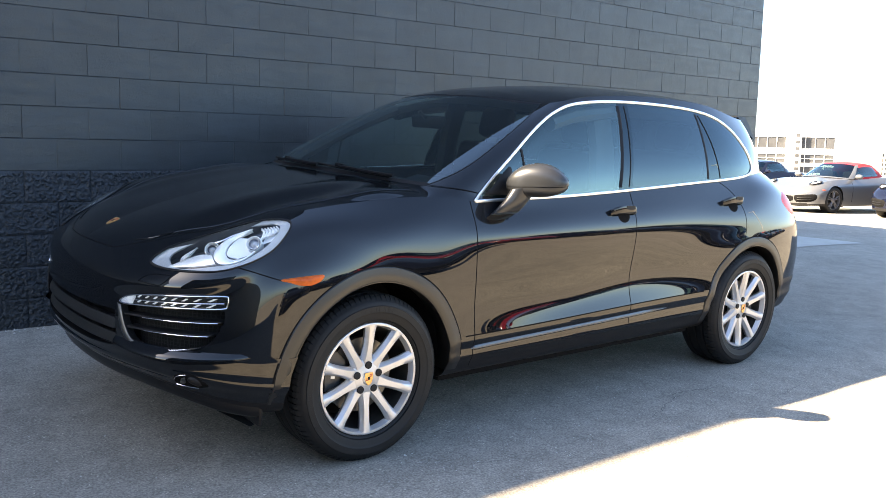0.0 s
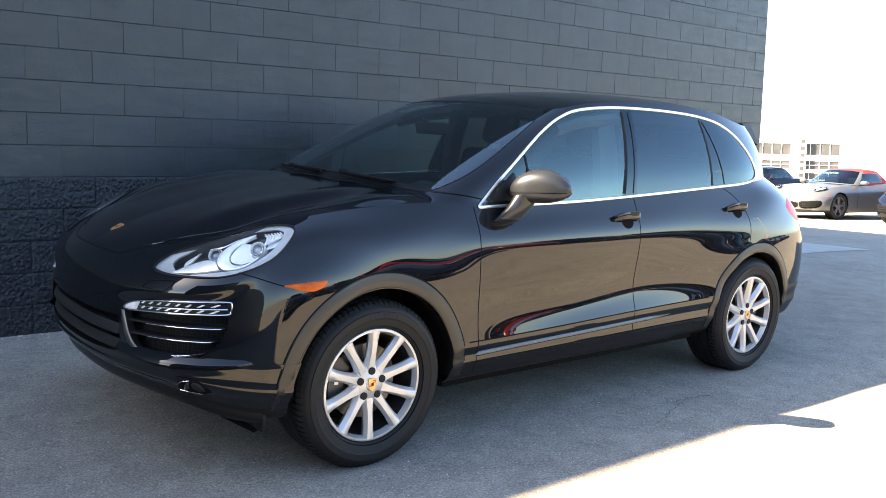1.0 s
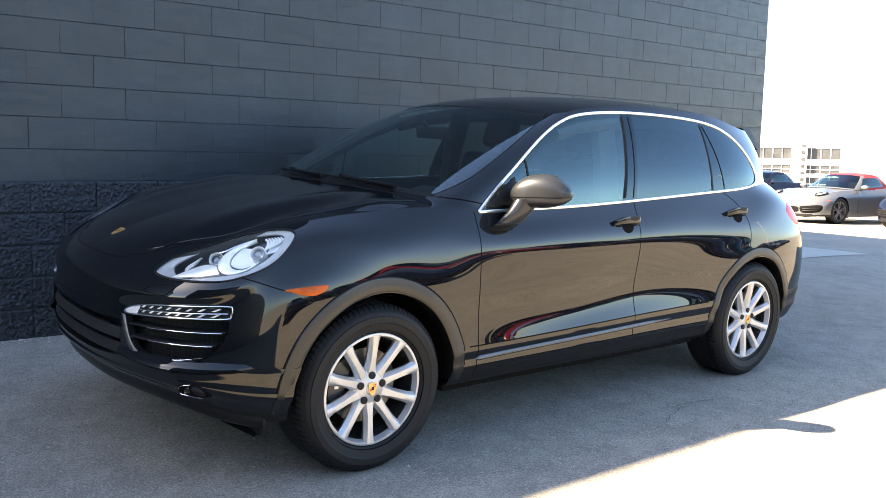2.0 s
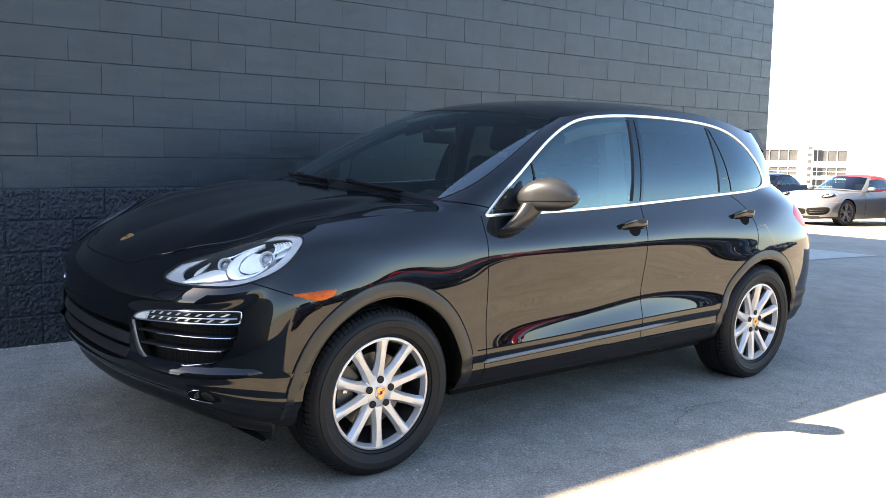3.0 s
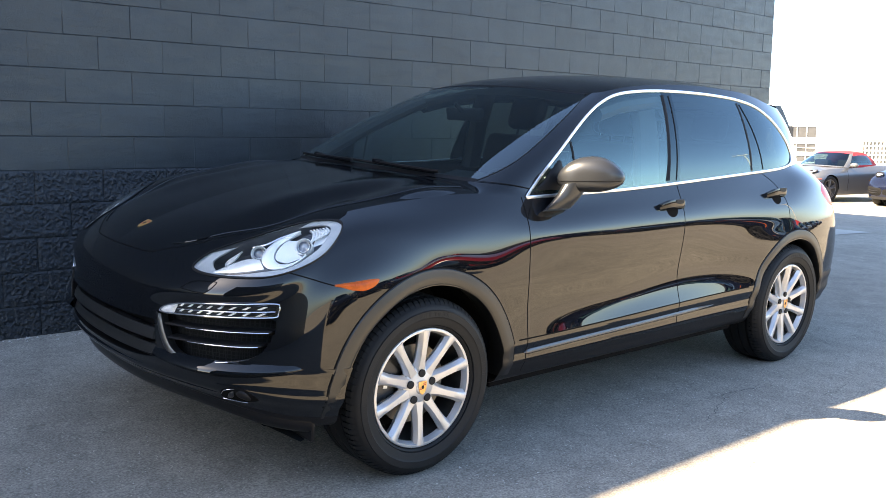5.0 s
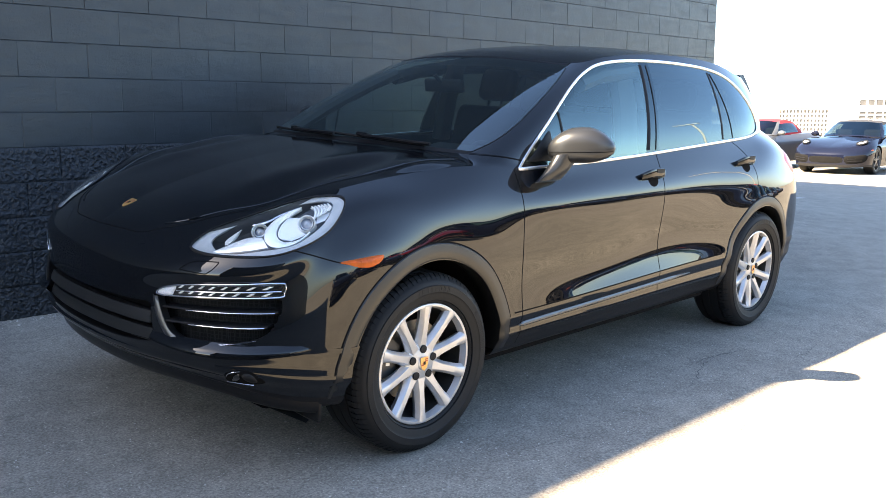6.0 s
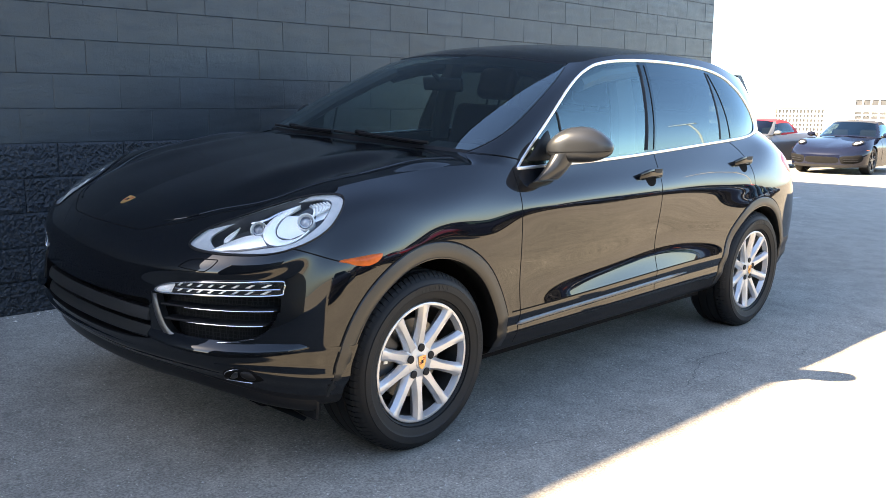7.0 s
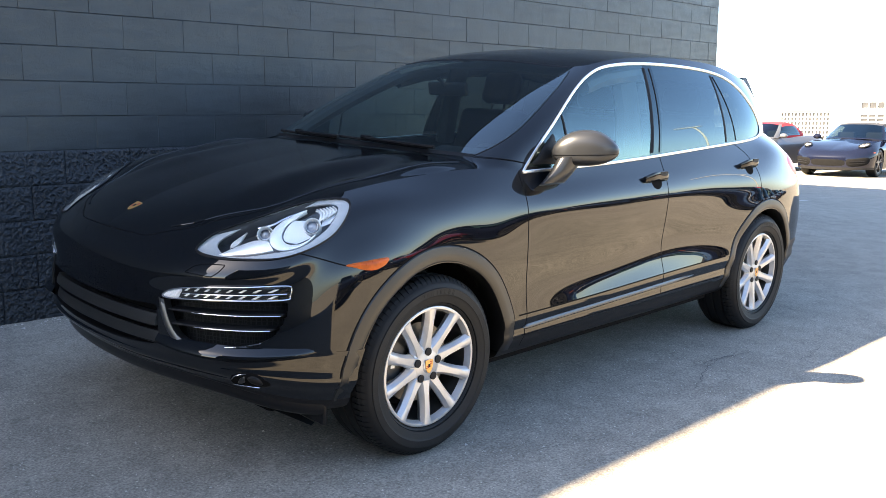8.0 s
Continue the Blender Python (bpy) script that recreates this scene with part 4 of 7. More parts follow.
def build_wheel(x, side):
    """Outer face at y=0 towards -y; then turned and placed."""
    at = pose(x, side * 0.945, HUB_Z, 0, 0, 0 if side < 0 else 180)
    wheel = new("wheel")
    wheel.parent = CAR
    wheel.matrix_local = at
    # tyre: bulged walls and a grooved tread
    bm = bmesh.new()
    R, B = 0.369, 0.2465
    prof = [(B - 0.006, 0.030), (B + 0.002, 0.016), (B + 0.008, 0.004), (B + 0.013, 0.001), (B + 0.016, 0.003), (0.264, -0.005), (0.288, -0.013), (0.296, -0.0145), (0.298, -0.0165), (0.324, -0.0165), (0.326, -0.0125), (0.334, -0.009), (0.343, -0.003), (0.352, 0.008), (0.3605, 0.024), (0.3625, 0.056)]
    grooves = [(R - 0.012, 0.058), (R - 0.012, 0.062)]
    for y0, y1 in ((0.063, 0.064), (0.071, 0.118), (0.127, 0.173), (0.182, 0.222)):
        grooves += [(R - 0.002, y0), (R, (y0 + y1) / 2), (R - 0.002, y1), (R - 0.010, y1 + 0.002), (R - 0.010, y1 + 0.006)]
    prof = prof + grooves[:-2] + [(0.363, 0.224), (0.345, 0.248), (0.31, 0.258), (0.27, 0.250), (B, 0.225)]
    lathe(bm, prof, 96)
    part("tyre", bm, M_TYRE, wheel, "black radial tyre")
    # shoulder blocks
    bm = bmesh.new()
    for i in range(86):
        a = 2 * math.pi * i / 86
        m = Matrix.Rotation(-a, 4, "Y")
        vs = []
        for px, pr, py in ((-.0115, .3445, .000), (.0095, .3445, .000), (.0125, .3570, .013), (-.0085, .3570, .013), (-.006, .3665, .028), (.0155, .3665, .028), (-.004, .3695, .058), (.0175, .3695, .058)):
            vs.append(bm.verts.new(m @ Vector((px, py - 0.002, pr))))
        for q in ((0, 1, 2, 3), (3, 2, 5, 4), (4, 5, 7, 6)):
            bm.faces.new([vs[k_] for k_ in q])
        low = [bm.verts.new(m @ Vector((px, py, .340))) for px, py in ((-.0115, .006), (.0095, .006), (.0175, .058), (-.004, .058))]
        bm.faces.new((vs[0], vs[3], vs[4], vs[6], low[3], low[0]))
        bm.faces.new((vs[1], low[1], low[2], vs[7], vs[5], vs[2]))
    part("tread", bm, M_TYRE, wheel, smooth=False)
    # raised marks on the wall, as plain bars
    for a_mid, count, w in ((90, 8, 0.014), (20, 8, 0.016), (200, 8, 0.016), (-60, 8, 0.014)):
        bm = bmesh.new()
        for j in range(count):
            a = radians(a_mid + (j - count / 2) * 4.4)
            m = Matrix.Rotation(-(a - math.pi / 2), 4, "Y")
            for dx in (-w * .28, w * .28):
                box(bm, dx - .0016, dx + .0016, -.0172, -.013, .300, .322, m=m)
            box(bm, -w * .28, w * .28, -.0172, -.013, .3185, .322, m=m)
        part("sidewall_mark", bm, M_TYRE, wheel, smooth=False)
    # rim
    bm = bmesh.new()
    lathe(bm, [(B - 0.004, 0.034), (B + 0.002, 0.013), (B, 0.008), (B - 0.003, 0.0065), (B - 0.011, 0.0075), (B - 0.014, 0.016), (B - 0.021, 0.035)], 96)
    part("rim_flange", bm, M_ALLOY, wheel, "silver alloy rim")
    bm = bmesh.new()
    lathe(bm, [(B - 0.021, 0.035), (B - 0.026, 0.07), (B - 0.035, 0.11), (B - 0.040, 0.20)], 96)
    part("rim_barrel", bm, M_STEEL, wheel)
    for i in range(10):
        bm = bmesh.new()
        rings = spoke_points()
        vr = [[bm.verts.new(p) for p in ring] for ring in rings]
        for a, b in zip(vr, vr[1:]):
            for j in range(9):
                bm.faces.new((a[j], a[(j + 1) % 9], b[(j + 1) % 9], b[j]))
        bm.faces.new(vr[0])
        bm.faces.new(vr[-1][::-1])
        # rings are (across, radius, depth): turn to x across, y depth, z radius
        for v in bm.verts:
            v.co = Vector((v.co.x, v.co.z, v.co.y))
        bmesh.ops.rotate(bm, verts=bm.verts, cent=(0, 0, 0), matrix=Matrix.Rotation(radians(36 * i + 1.5), 3, "Y"))
        part("spoke", bm, M_ALLOY, wheel)
    bm = bmesh.new()
    lathe(bm, [(0.0001, 0.021), (0.030, 0.021), (0.036, 0.0225), (0.052, 0.0255), (0.070, 0.0285), (0.084, 0.036), (0.090, 0.050), (0.08, 0.08)], 60)
    part("hub", bm, M_ALLOY, wheel)
    # the hub is not bored: black discs paint the shade of the bolt holes
    for i in range(5):
        a = radians(72 * i + 1.5)
        bm = bmesh.new()
        lathe(bm, [(0.0165, 0.003), (0.0162, -0.0030), (0.0135, -0.0036), (0.0001, -0.0032)], 18)
        bmesh.ops.translate(bm, verts=bm.verts, vec=(0.0585 * math.sin(a), 0.0235, 0.0585 * math.cos(a)))
        part("bolt_hole", bm, M_BLACK, wheel)
    bm = bmesh.new()
    lathe(bm, [(0.0001, 0.0165), (0.022, 0.017), (0.028, 0.0195), (0.030, 0.022)], 32)
    part("centre_cap", bm, M_ALLOY, wheel)
    crest_shape("cap_crest", wheel, Matrix.Translation((0, 0.0158, 0)) @ Matrix.Rotation(0, 4, "Y"), 0.027)
    # brake
    bm = bmesh.new()
    lathe(bm, [(0.07, 0.095), (0.165, 0.090), (0.165, 0.118), (0.07, 0.118)], 64)
    part("brake_disc", bm, M_DISC, wheel, "brown-grey steel brake disc")
    bm = bmesh.new()
    s = 1 if x < 1 else -1
    ang = radians(90 + 75 * s)
    rows = []
    for k_ in range(9):
        a = ang + radians(-28 + 7 * k_)
        rows.append([bm.verts.new((r * math.cos(a), y, r * math.sin(a))) for r, y in ((.110, .070), (.188, .070), (.196, .085), (.196, .13), (.110, .13))])
    for a, b in zip(rows, rows[1:]):
        for j in range(5):
            bm.faces.new((a[j], a[(j + 1) % 5], b[(j + 1) % 5], b[j]))
    bm.faces.new(rows[0])
    bm.faces.new(rows[-1][::-1])
    caliper = part("brake_caliper", bm, M_CALIPER, wheel, "dark grey brake caliper")
    bm = bmesh.new()
    for k_ in range(3):
        a = ang + radians(-9 + 9 * k_)
        box(bm, -.006, .006, .0675, .0698, .140, .160, m=Matrix.Rotation(-(a - math.pi / 2), 4, "Y"))
    part("caliper_mark", bm, M_LAMPGREY, caliper, smooth=False)
    # black disc paints the shade seen between the spokes
    bm = bmesh.new()
    lathe(bm, [(0.205, 0.19), (0.0001, 0.19)], 40)
    part("rim_back", bm, M_VOID, wheel)
    return wheel


def crest_shape(name, parent, m, size):
    """A small shield: gilt field with two red bars and a dark middle, facing -y."""
    bm = bmesh.new()
    out = smooth_open([(-.72, 1.0), (0, 1.05), (.72, 1.0)], 4).tolist() + smooth_open([(.78, .9), (.74, .1), (.45, -.7), (0, -1.1)], 4).tolist()
    out += [(-x, z) for x, z in out[::-1][1:-5]]
    f = bm.faces.new([bm.verts.new(m @ Vector((x * size, 0, z * size))) for x, z in out])
    r = bmesh.ops.extrude_face_region(bm, geom=[f])
    d = (m.to_3x3() @ Vector((0, -1, 0))) * (size * 0.07)
    bmesh.ops.translate(bm, verts=[v for v in r["geom"] if isinstance(v, bmesh.types.BMVert)], vec=d)
    crest = part(name, bm, M_CREST, parent, "gilt shield badge", smooth=False)
    bm = bmesh.new()
    for x0, x1, z0, z1 in ((.1, .6, .35, .5), (.1, .62, .62, .78), (-.62, -.1, -.25, -.1), (-.6, -.1, .0, .12)):
        box(bm, x0 * size, x1 * size, -size * .10, -size * .06, z0 * size, z1 * size, m=m)
    part("crest_bars", bm, M_CRESTRED, crest, smooth=False)
    bm = bmesh.new()
    box(bm, -.22 * size, .22 * size, -size * .11, -size * .06, -.15 * size, .38 * size, size * 0.03, m=m)
    part("crest_middle", bm, M_BLACK, crest, smooth=False)
    return crest


for wx in (FRONT_AXLE, REAR_AXLE):
    for side in (-1, 1):
        build_wheel(wx, side)

# ---- the black car: lamps, grilles, mirrors, fittings ----
def draped(name, outline, project, material, parent, side, proud=0.004, dome=0.006, label="", rings=5):
    """A plate with a domed face that lies on the shell inside a closed outline of the given view."""
    bm = bmesh.new()
    o = np.array(outline)
    c = o.mean(0)
    loops = []
    for k in range(rings + 1):
        s = 1 - k / rings
        lift = proud * (0 if k == 0 else 1) + dome * (1 - s * s)
        loop = []
        for q in o:
            a = c + (q - c) * s
            p, n = project(*a)
            loop.append(bm.verts.new(flip_y(p + n * lift, side)))
            if k == rings:
                break
        loops.append(loop)
    for a, b in zip(loops, loops[1:]):
        for j in range(len(a)):
            j2 = (j + 1) % len(a)
            if len(b) == 1:
                bm.faces.new((a[j], a[j2], b[0]))
            else:
                bm.faces.new((a[j], a[j2], b[j2], b[j]))
    return part(name, bm, material, parent, label)


def recess(name, shell, chosen, side, depth, material, parent, squeeze=0.03):
    """The floor and the walls of an opening: the cut-out sheet pushed inwards."""
    fc = [shell.f[i] for i in np.nonzero(chosen)[0]]
    used = sorted({i for f in fc for i in f})
    count = {}
    for f in fc:
        for a, b in zip(f, f[1:] + f[:1]):
            count[frozenset((a, b))] = count.get(frozenset((a, b)), 0) + 1
    back = {o: k_ for k_, o in enumerate(used)}
    mid = shell.v[used].mean(0)
    mn = shell.n[used].mean(0)
    mn /= np.linalg.norm(mn)
    deep = shell.v[used] + (mid - shell.v[used]) * squeeze - mn * depth
    v = np.vstack([deep, shell.v[used]])
    m = len(used)
    faces = [[back[i] for i in f] for f in fc]
    for f in fc:
        for a, b in zip(f, f[1:] + f[:1]):
            if count[frozenset((a, b))] == 1 and max(abs(shell.v[a][1]), abs(shell.v[b][1])) > 1e-3:
                faces.append([back[b], back[a], back[a] + m, back[b] + m])
    v = v * np.array([1, side, 1])
    me = mesh_of(name, v, faces, True)
    me.set_sharp_from_angle(angle=radians(35))
    return part_mesh(name, me, material, parent)


def hex_material():
    """Black plastic honeycomb; the shade inside its cells is put into the colour."""
    m, n, l, b = nodes_of("black_honeycomb")
    b.inputs["Base Color"].default_value = (0.012, 0.012, 0.013, 1)
    b.inputs["Roughness"].default_value = 0.6
    b.inputs["Specular IOR Level"].default_value = 0.15
    tc = n.new("ShaderNodeTexCoord")
    v = n.new("ShaderNodeTexVoronoi")
    v.feature = "DISTANCE_TO_EDGE"
    v.inputs["Scale"].default_value = 75
    v.inputs["Randomness"].default_value = 0.15
    l.new(tc.outputs["Object"], v.inputs["Vector"])
    r = n.new("ShaderNodeValToRGB")
    r.color_ramp.elements[0].position, r.color_ramp.elements[1].position = 0.03, 0.12
    r.color_ramp.elements[0].color, r.color_ramp.elements[1].color = (0.016, 0.0165, 0.018, 1), (0.003, 0.003, 0.003, 1)
    l.new(v.outputs["Distance"], r.inputs[0])
    l.new(r.outputs[0], b.inputs["Base Color"])
    return m


M_MESH = hex_material()


def front_row(h0, z0, h1, z1, n=18, lift=0.0):
    out = []
    for k_ in range(n):
        t = k_ / (n - 1)
        p, nn = bare_front(h0 + (h1 - h0) * t, z0 + (z1 - z0) * t)
        out.append(p + nn * lift)
    return out


BARE = BVHTree.FromPolygons(skin_v, skin_f)


def bare_front(h, z):
    hit = BARE.ray_cast(Vector((-3.0, h, z)), Vector((1, 0, 0)))
    n = hit[1] if hit[1].x < 0 else -hit[1]
    return hit[0], n


def ribbon(bm, top, low, side, thick=0.02):
    """A blade between two lines, with a rounded front and some depth towards the rear."""
    rows = []
    for a, b in zip(top, low):
        m_ = (a + b) / 2 + Vector((-0.003, 0.001, 0))
        ba, bb = a + Vector((thick, -thick * .4, 0)), b + Vector((thick, -thick * .4, 0))
        rows.append([bm.verts.new(flip_y(p, side)) for p in (ba, a, m_, b, bb)])
    for p, q in zip(rows, rows[1:]):
        for j in range(4):
            bm.faces.new((p[j], p[j + 1], q[j + 1], q[j]))
        bm.faces.new((p[4], p[0], q[0], q[4]))
    bm.faces.new(rows[0])
    bm.faces.new(rows[-1][::-1])


def build_front(side):
    # side intake: back wall of honeycomb, two bright-edged blades, bright corner blade
    intake = recess("side_intake", FLANK, flank_intake, side, 0.055, M_MESH, CAR)
    tagged(intake, "black honeycomb side air intake")
    for z0, z1, h0, h1 in ((.664, .679, .500, .870), (.614, .627, .512, .852)):
        bm = bmesh.new()
        ribbon(bm, front_row(h0, z0 - .004, h1, z1 - .004, lift=-.008), front_row(h0, z0 - .012, h1, z1 - .012, lift=-.006), side, 0.045)
        blade = part("intake_blade", bm, M_BLACK, intake)
        bm = bmesh.new()
        tube(bm, [flip_y(p, side) for p in front_row(h0 + .10, z0 - .010 + .003, h1 - .006, z1 - .011, lift=-.003)], 0.0017, 6)
        part("blade_edge", bm, M_CHROME, intake, "thin chrome blade edge")
    bm = bmesh.new()
    outer = smooth_open([(.458, .694), (.474, .64), (.494, .595), (.524, .556), (.575, .536)], 5)
    inner = smooth_open([(.480, .690), (.499, .645), (.519, .603), (.546, .570), (.590, .550)], 5)
    rows = []
    for (h, z), (h2, z2) in zip(outer, inner):
        p, nn = bare_front(h, z)
        q, n2 = bare_front(h2, z2)
        rows.append([bm.verts.new(flip_y(v, side)) for v in (p - nn * .004, p + nn * .004, (p + q) / 2 + nn * .007, q + n2 * .002, q - n2 * .03)])
    for p, q in zip(rows, rows[1:]):
        for j in range(4):
            bm.faces.new((p[j], p[j + 1], q[j + 1], q[j]))
    part("corner_blade", bm, M_STRIP, intake, "satin chrome corner blade of the intake")
    bm = bmesh.new()
    pts = smooth_open([(.575, .550), (.66, .549), (.76, .556), (.83, .574)], 6)
    tube(bm, [flip_y(bare_front(h, z)[0] + bare_front(h, z)[1] * .004, side) for h, z in pts], 0.0022, 8, 0.8)
    part("intake_lip", bm, M_CHROME, intake)
    # ledge of the bumper under the intake
    bm = bmesh.new()
    rows = []
    for k_ in range(26):
        t = k_ / 25
        h = .455 + .485 * t
        z = .546 - .008 * math.sin(math.pi * t) - .004 * t
        p, nn = bare_front(h, z)
        out = Vector((nn.x, nn.y, 0)).normalized()
        w = math.sin(math.pi * min(1, .06 + t * .94)) ** .45
        rows.append([bm.verts.new(flip_y(p + out * (o_ * w * 1.25 - .003) + Vector((0, 0, dz * (0.4 + .6 * w))), side)) for o_, dz in ((0, .023), (.010, .014), (.020, .004), (.028, -.006), (.029, -.014), (.015, -.027), (0, -.038))])
    for a, b in zip(rows, rows[1:]):
        for j in range(6):
            bm.faces.new((a[j], a[j + 1], b[j + 1], b[j]))
    part("bumper_ledge", bm, M_PAINT, CAR)
    # daytime lamp
    rim = [(.474, .704), (.50, .724), (.56, .742), (.66, .757), (.78, .768), (.862, .773), (.874, .763), (.875, .737), (.866, .724), (.78, .718), (.66, .710), (.56, .702), (.50, .698)]
    outline = smooth_closed(rim, 4)
    drl = draped("daytime_lamp", outline, bare_front, M_BLACK, CAR, side, 0.001, 0.0, "daytime running lamp with two rows of small bright lamps")
    bm = bmesh.new()
    tube(bm, [flip_y(bare_front(h, z)[0] + bare_front(h, z)[1] * 0.005, side) for h, z in outline], 0.0026, 6, closed=True)
    part("lamp_frame", bm, M_CHROME, drl, "chrome lamp frame")
    for row, (za, zb) in enumerate(((.7395, .757), (.7185, .734))):
        for k_ in range(8):
            t = (k_ + 0.35) / 8
            h = .565 + .295 * t
            z = za + (zb - za) * t
            bm = bmesh.new()
            p, nn = bare_front(h, z)
            a, _ = bare_front(h + .006, z + .0055)
            b, _ = bare_front(h - .009, z - .0055)
            c, _ = bare_front(h + .002, z - .0055)
            d, _ = bare_front(h + .015, z + .0055)
            vs = [bm.verts.new(flip_y(q + nn * 0.0045, side)) for q in (b, c, d, a)]
            bm.faces.new(vs)
            r = bmesh.ops.extrude_face_region(bm, geom=list(bm.faces))
            bmesh.ops.translate(bm, verts=[v for v in r["geom"] if isinstance(v, bmesh.types.BMVert)], vec=flip_y(nn * 0.003, side))
            part("small_lamp", bm, M_LAMPSHELL, drl, smooth=False)
    bm = bmesh.new()
    tube(bm, [flip_y(p, side) for p in front_row(.56, .7215, .868, .7445, lift=.005)], 0.0022, 6)
    part("lamp_bar", bm, M_CHROME, drl)
    lens = draped("lamp_cover", smooth_closed(rim[:], 4), bare_front, M_CLEAR, drl, side, 0.008, 0.003)
    lens.visible_shadow = False
    tip = draped("lamp_tip", smooth_closed([(.475, .704), (.50, .722), (.555, .738), (.548, .715), (.54, .702), (.50, .699)], 4), bare_front, M_LAMPGREY, drl, side, 0.004, 0.003)
    # niche with the lower lamp: its shade is a flat black plate on the bumper
    nic = draped("lower_lamp", smooth_closed([(0.72, 0.411), (0.745, 0.451), (0.795, 0.468), (0.83, 0.451), (0.84, 0.418), (0.785, 0.402)], 5), bare_front, M_VOID, CAR, side, 0.001, 0.0, "lower fog lamp on a flat black plate for the niche's shade")
    bm = bmesh.new()
    tube(bm, [flip_y(bare_front(h, z)[0] + bare_front(h, z)[1] * .004, side) for h, z in smooth_open([(0.723, 0.411), (0.755, 0.408), (0.8, 0.404)], 5)], 0.0018, 6)
    tube(bm, [flip_y(bare_front(h, z)[0] + bare_front(h, z)[1] * .004, side) for h, z in smooth_open([(0.74, 0.438), (0.76, 0.453), (0.79, 0.461)], 5)], 0.0014, 6)
    part("niche_edge", bm, M_CHROME, nic)
    draped("fog_blade", smooth_closed([(0.737, 0.414), (0.755, 0.431), (0.777, 0.448), (0.788, 0.451), (0.777, 0.431), (0.755, 0.416)], 4), bare_front, M_STRIP, nic, side, .003, .002)
    draped("fog_lens", [(.807 + .019 * math.cos(a), .434 + .021 * math.sin(a)) for a in np.linspace(0, 2 * math.pi, 20, endpoint=False)], bare_front, M_BLACK, nic, side, .003, .006)
    # washer flap under the head lamp
    def fr(h, z):
        return bare_front(h, z)[0]
    flap = smooth_open([(.57, .800), (.60, .824), (.64, .833), (.70, .836)], 5).tolist() + smooth_open([(.703, .834), (.695, .815), (.675, .796)], 4).tolist() + smooth_open([(.67, .794), (.62, .796), (.57, .800)], 4).tolist()
    seam("washer_flap", [fr(h, z) for h, z in flap], CAR, side, 0.0035)
    # turn marker
    mk = smooth_closed([(-.448, .834), (-.36, .843), (-.29, .846), (-.262, .842), (-.282, .820), (-.325, .807), (-.375, .811), (-.41, .822)], 5)
    draped("turn_marker", mk, on_side, M_ORANGE, CAR, side, 0.002, 0.004, "amber side marker lamp")
    # head lamp
    chosen_f, chosen_h = flank_lamp, hood_lamp
    lamp = recess("headlamp", FLANK, chosen_f, side, 0.062, M_LAMPDARK, CAR, 0.06)
    tagged(lamp, "clear teardrop head lamp with silver reflectors")
    if hood_lamp.any():
        recess("lamp_bowl", HOOD, hood_lamp, side, 0.062, M_LAMPDARK, lamp, 0.06)
    e1, e2, en, eo = Vector(LAMP_E1), Vector(LAMP_E2), Vector(LAMP_N), Vector(LAMP_O)

    def at(a, b, d):
        p = eo + e1 * a + e2 * b
        hit = BARE.ray_cast(p + en * 0.5, -en)
        q = hit[0] if hit[0] is not None else p
        return q - en * d

    def strip(name, outer, inner, d0, d1, material, bow=0.004, closed=False, label=""):
        """A bowed sheet between two lines inside the lamp, with a turned-back edge."""
        bm = bmesh.new()
        rows = []
        for (a, b), (c, d) in zip(outer, inner):
            rows.append([bm.verts.new(flip_y(p, side)) for p in (at(a, b, d0 + .012), at(a, b, d0), at((a * 2 + c) / 3, (b * 2 + d) / 3, (d0 * 2 + d1) / 3 - bow), at((a + 2 * c) / 3, (b + 2 * d) / 3, (d0 + 2 * d1) / 3 - bow), at(c, d, d1), at(c, d, d1 + .012))])
        if closed:
            rows.append(rows[0])
        for p, q in zip(rows, rows[1:]):
            for j in range(5):
                bm.faces.new((p[j], p[j + 1], q[j + 1], q[j]))
        return part(name, bm, material, lamp, label)

    def pair(outer, inner, n=8):
        return smooth_open(outer, n), smooth_open(inner, n)
    # pale bezel round the bowl
    inner_rim = [(.118, -.010), (.172, .018), (.262, .030), (.366, .034), (.470, .032), (.548, .014), (.562, -.018), (.520, -.080), (.456, -.121), (.389, -.143), (.309, -.134), (.200, -.107), (.138, -.070)]
    ring_in = smooth_closed(inner_rim, 6)
    mid_ = np.array((.33, -.055))

    def round_from(poly, k_):
        """The outline seen from the lamp's middle, at even angles."""
        d = np.array(poly) - mid_
        a = np.arctan2(d[:, 1] * 3, d[:, 0])
        o_ = np.argsort(a)
        t = np.linspace(-math.pi, math.pi, 120, endpoint=False)
        return [mid_ + np.array((np.interp(u, a[o_], d[o_, 0], period=2 * math.pi), np.interp(u, a[o_], d[o_, 1], period=2 * math.pi))) * k_ for u in t]
    ring_in, ring_out = round_from(ring_in, 1.0), round_from(LAMP_POLY, 0.985)
    strip("lamp_bezel", ring_out, ring_in, .006, .020, M_BEZEL, 0.001, True, "pale grey bezel")
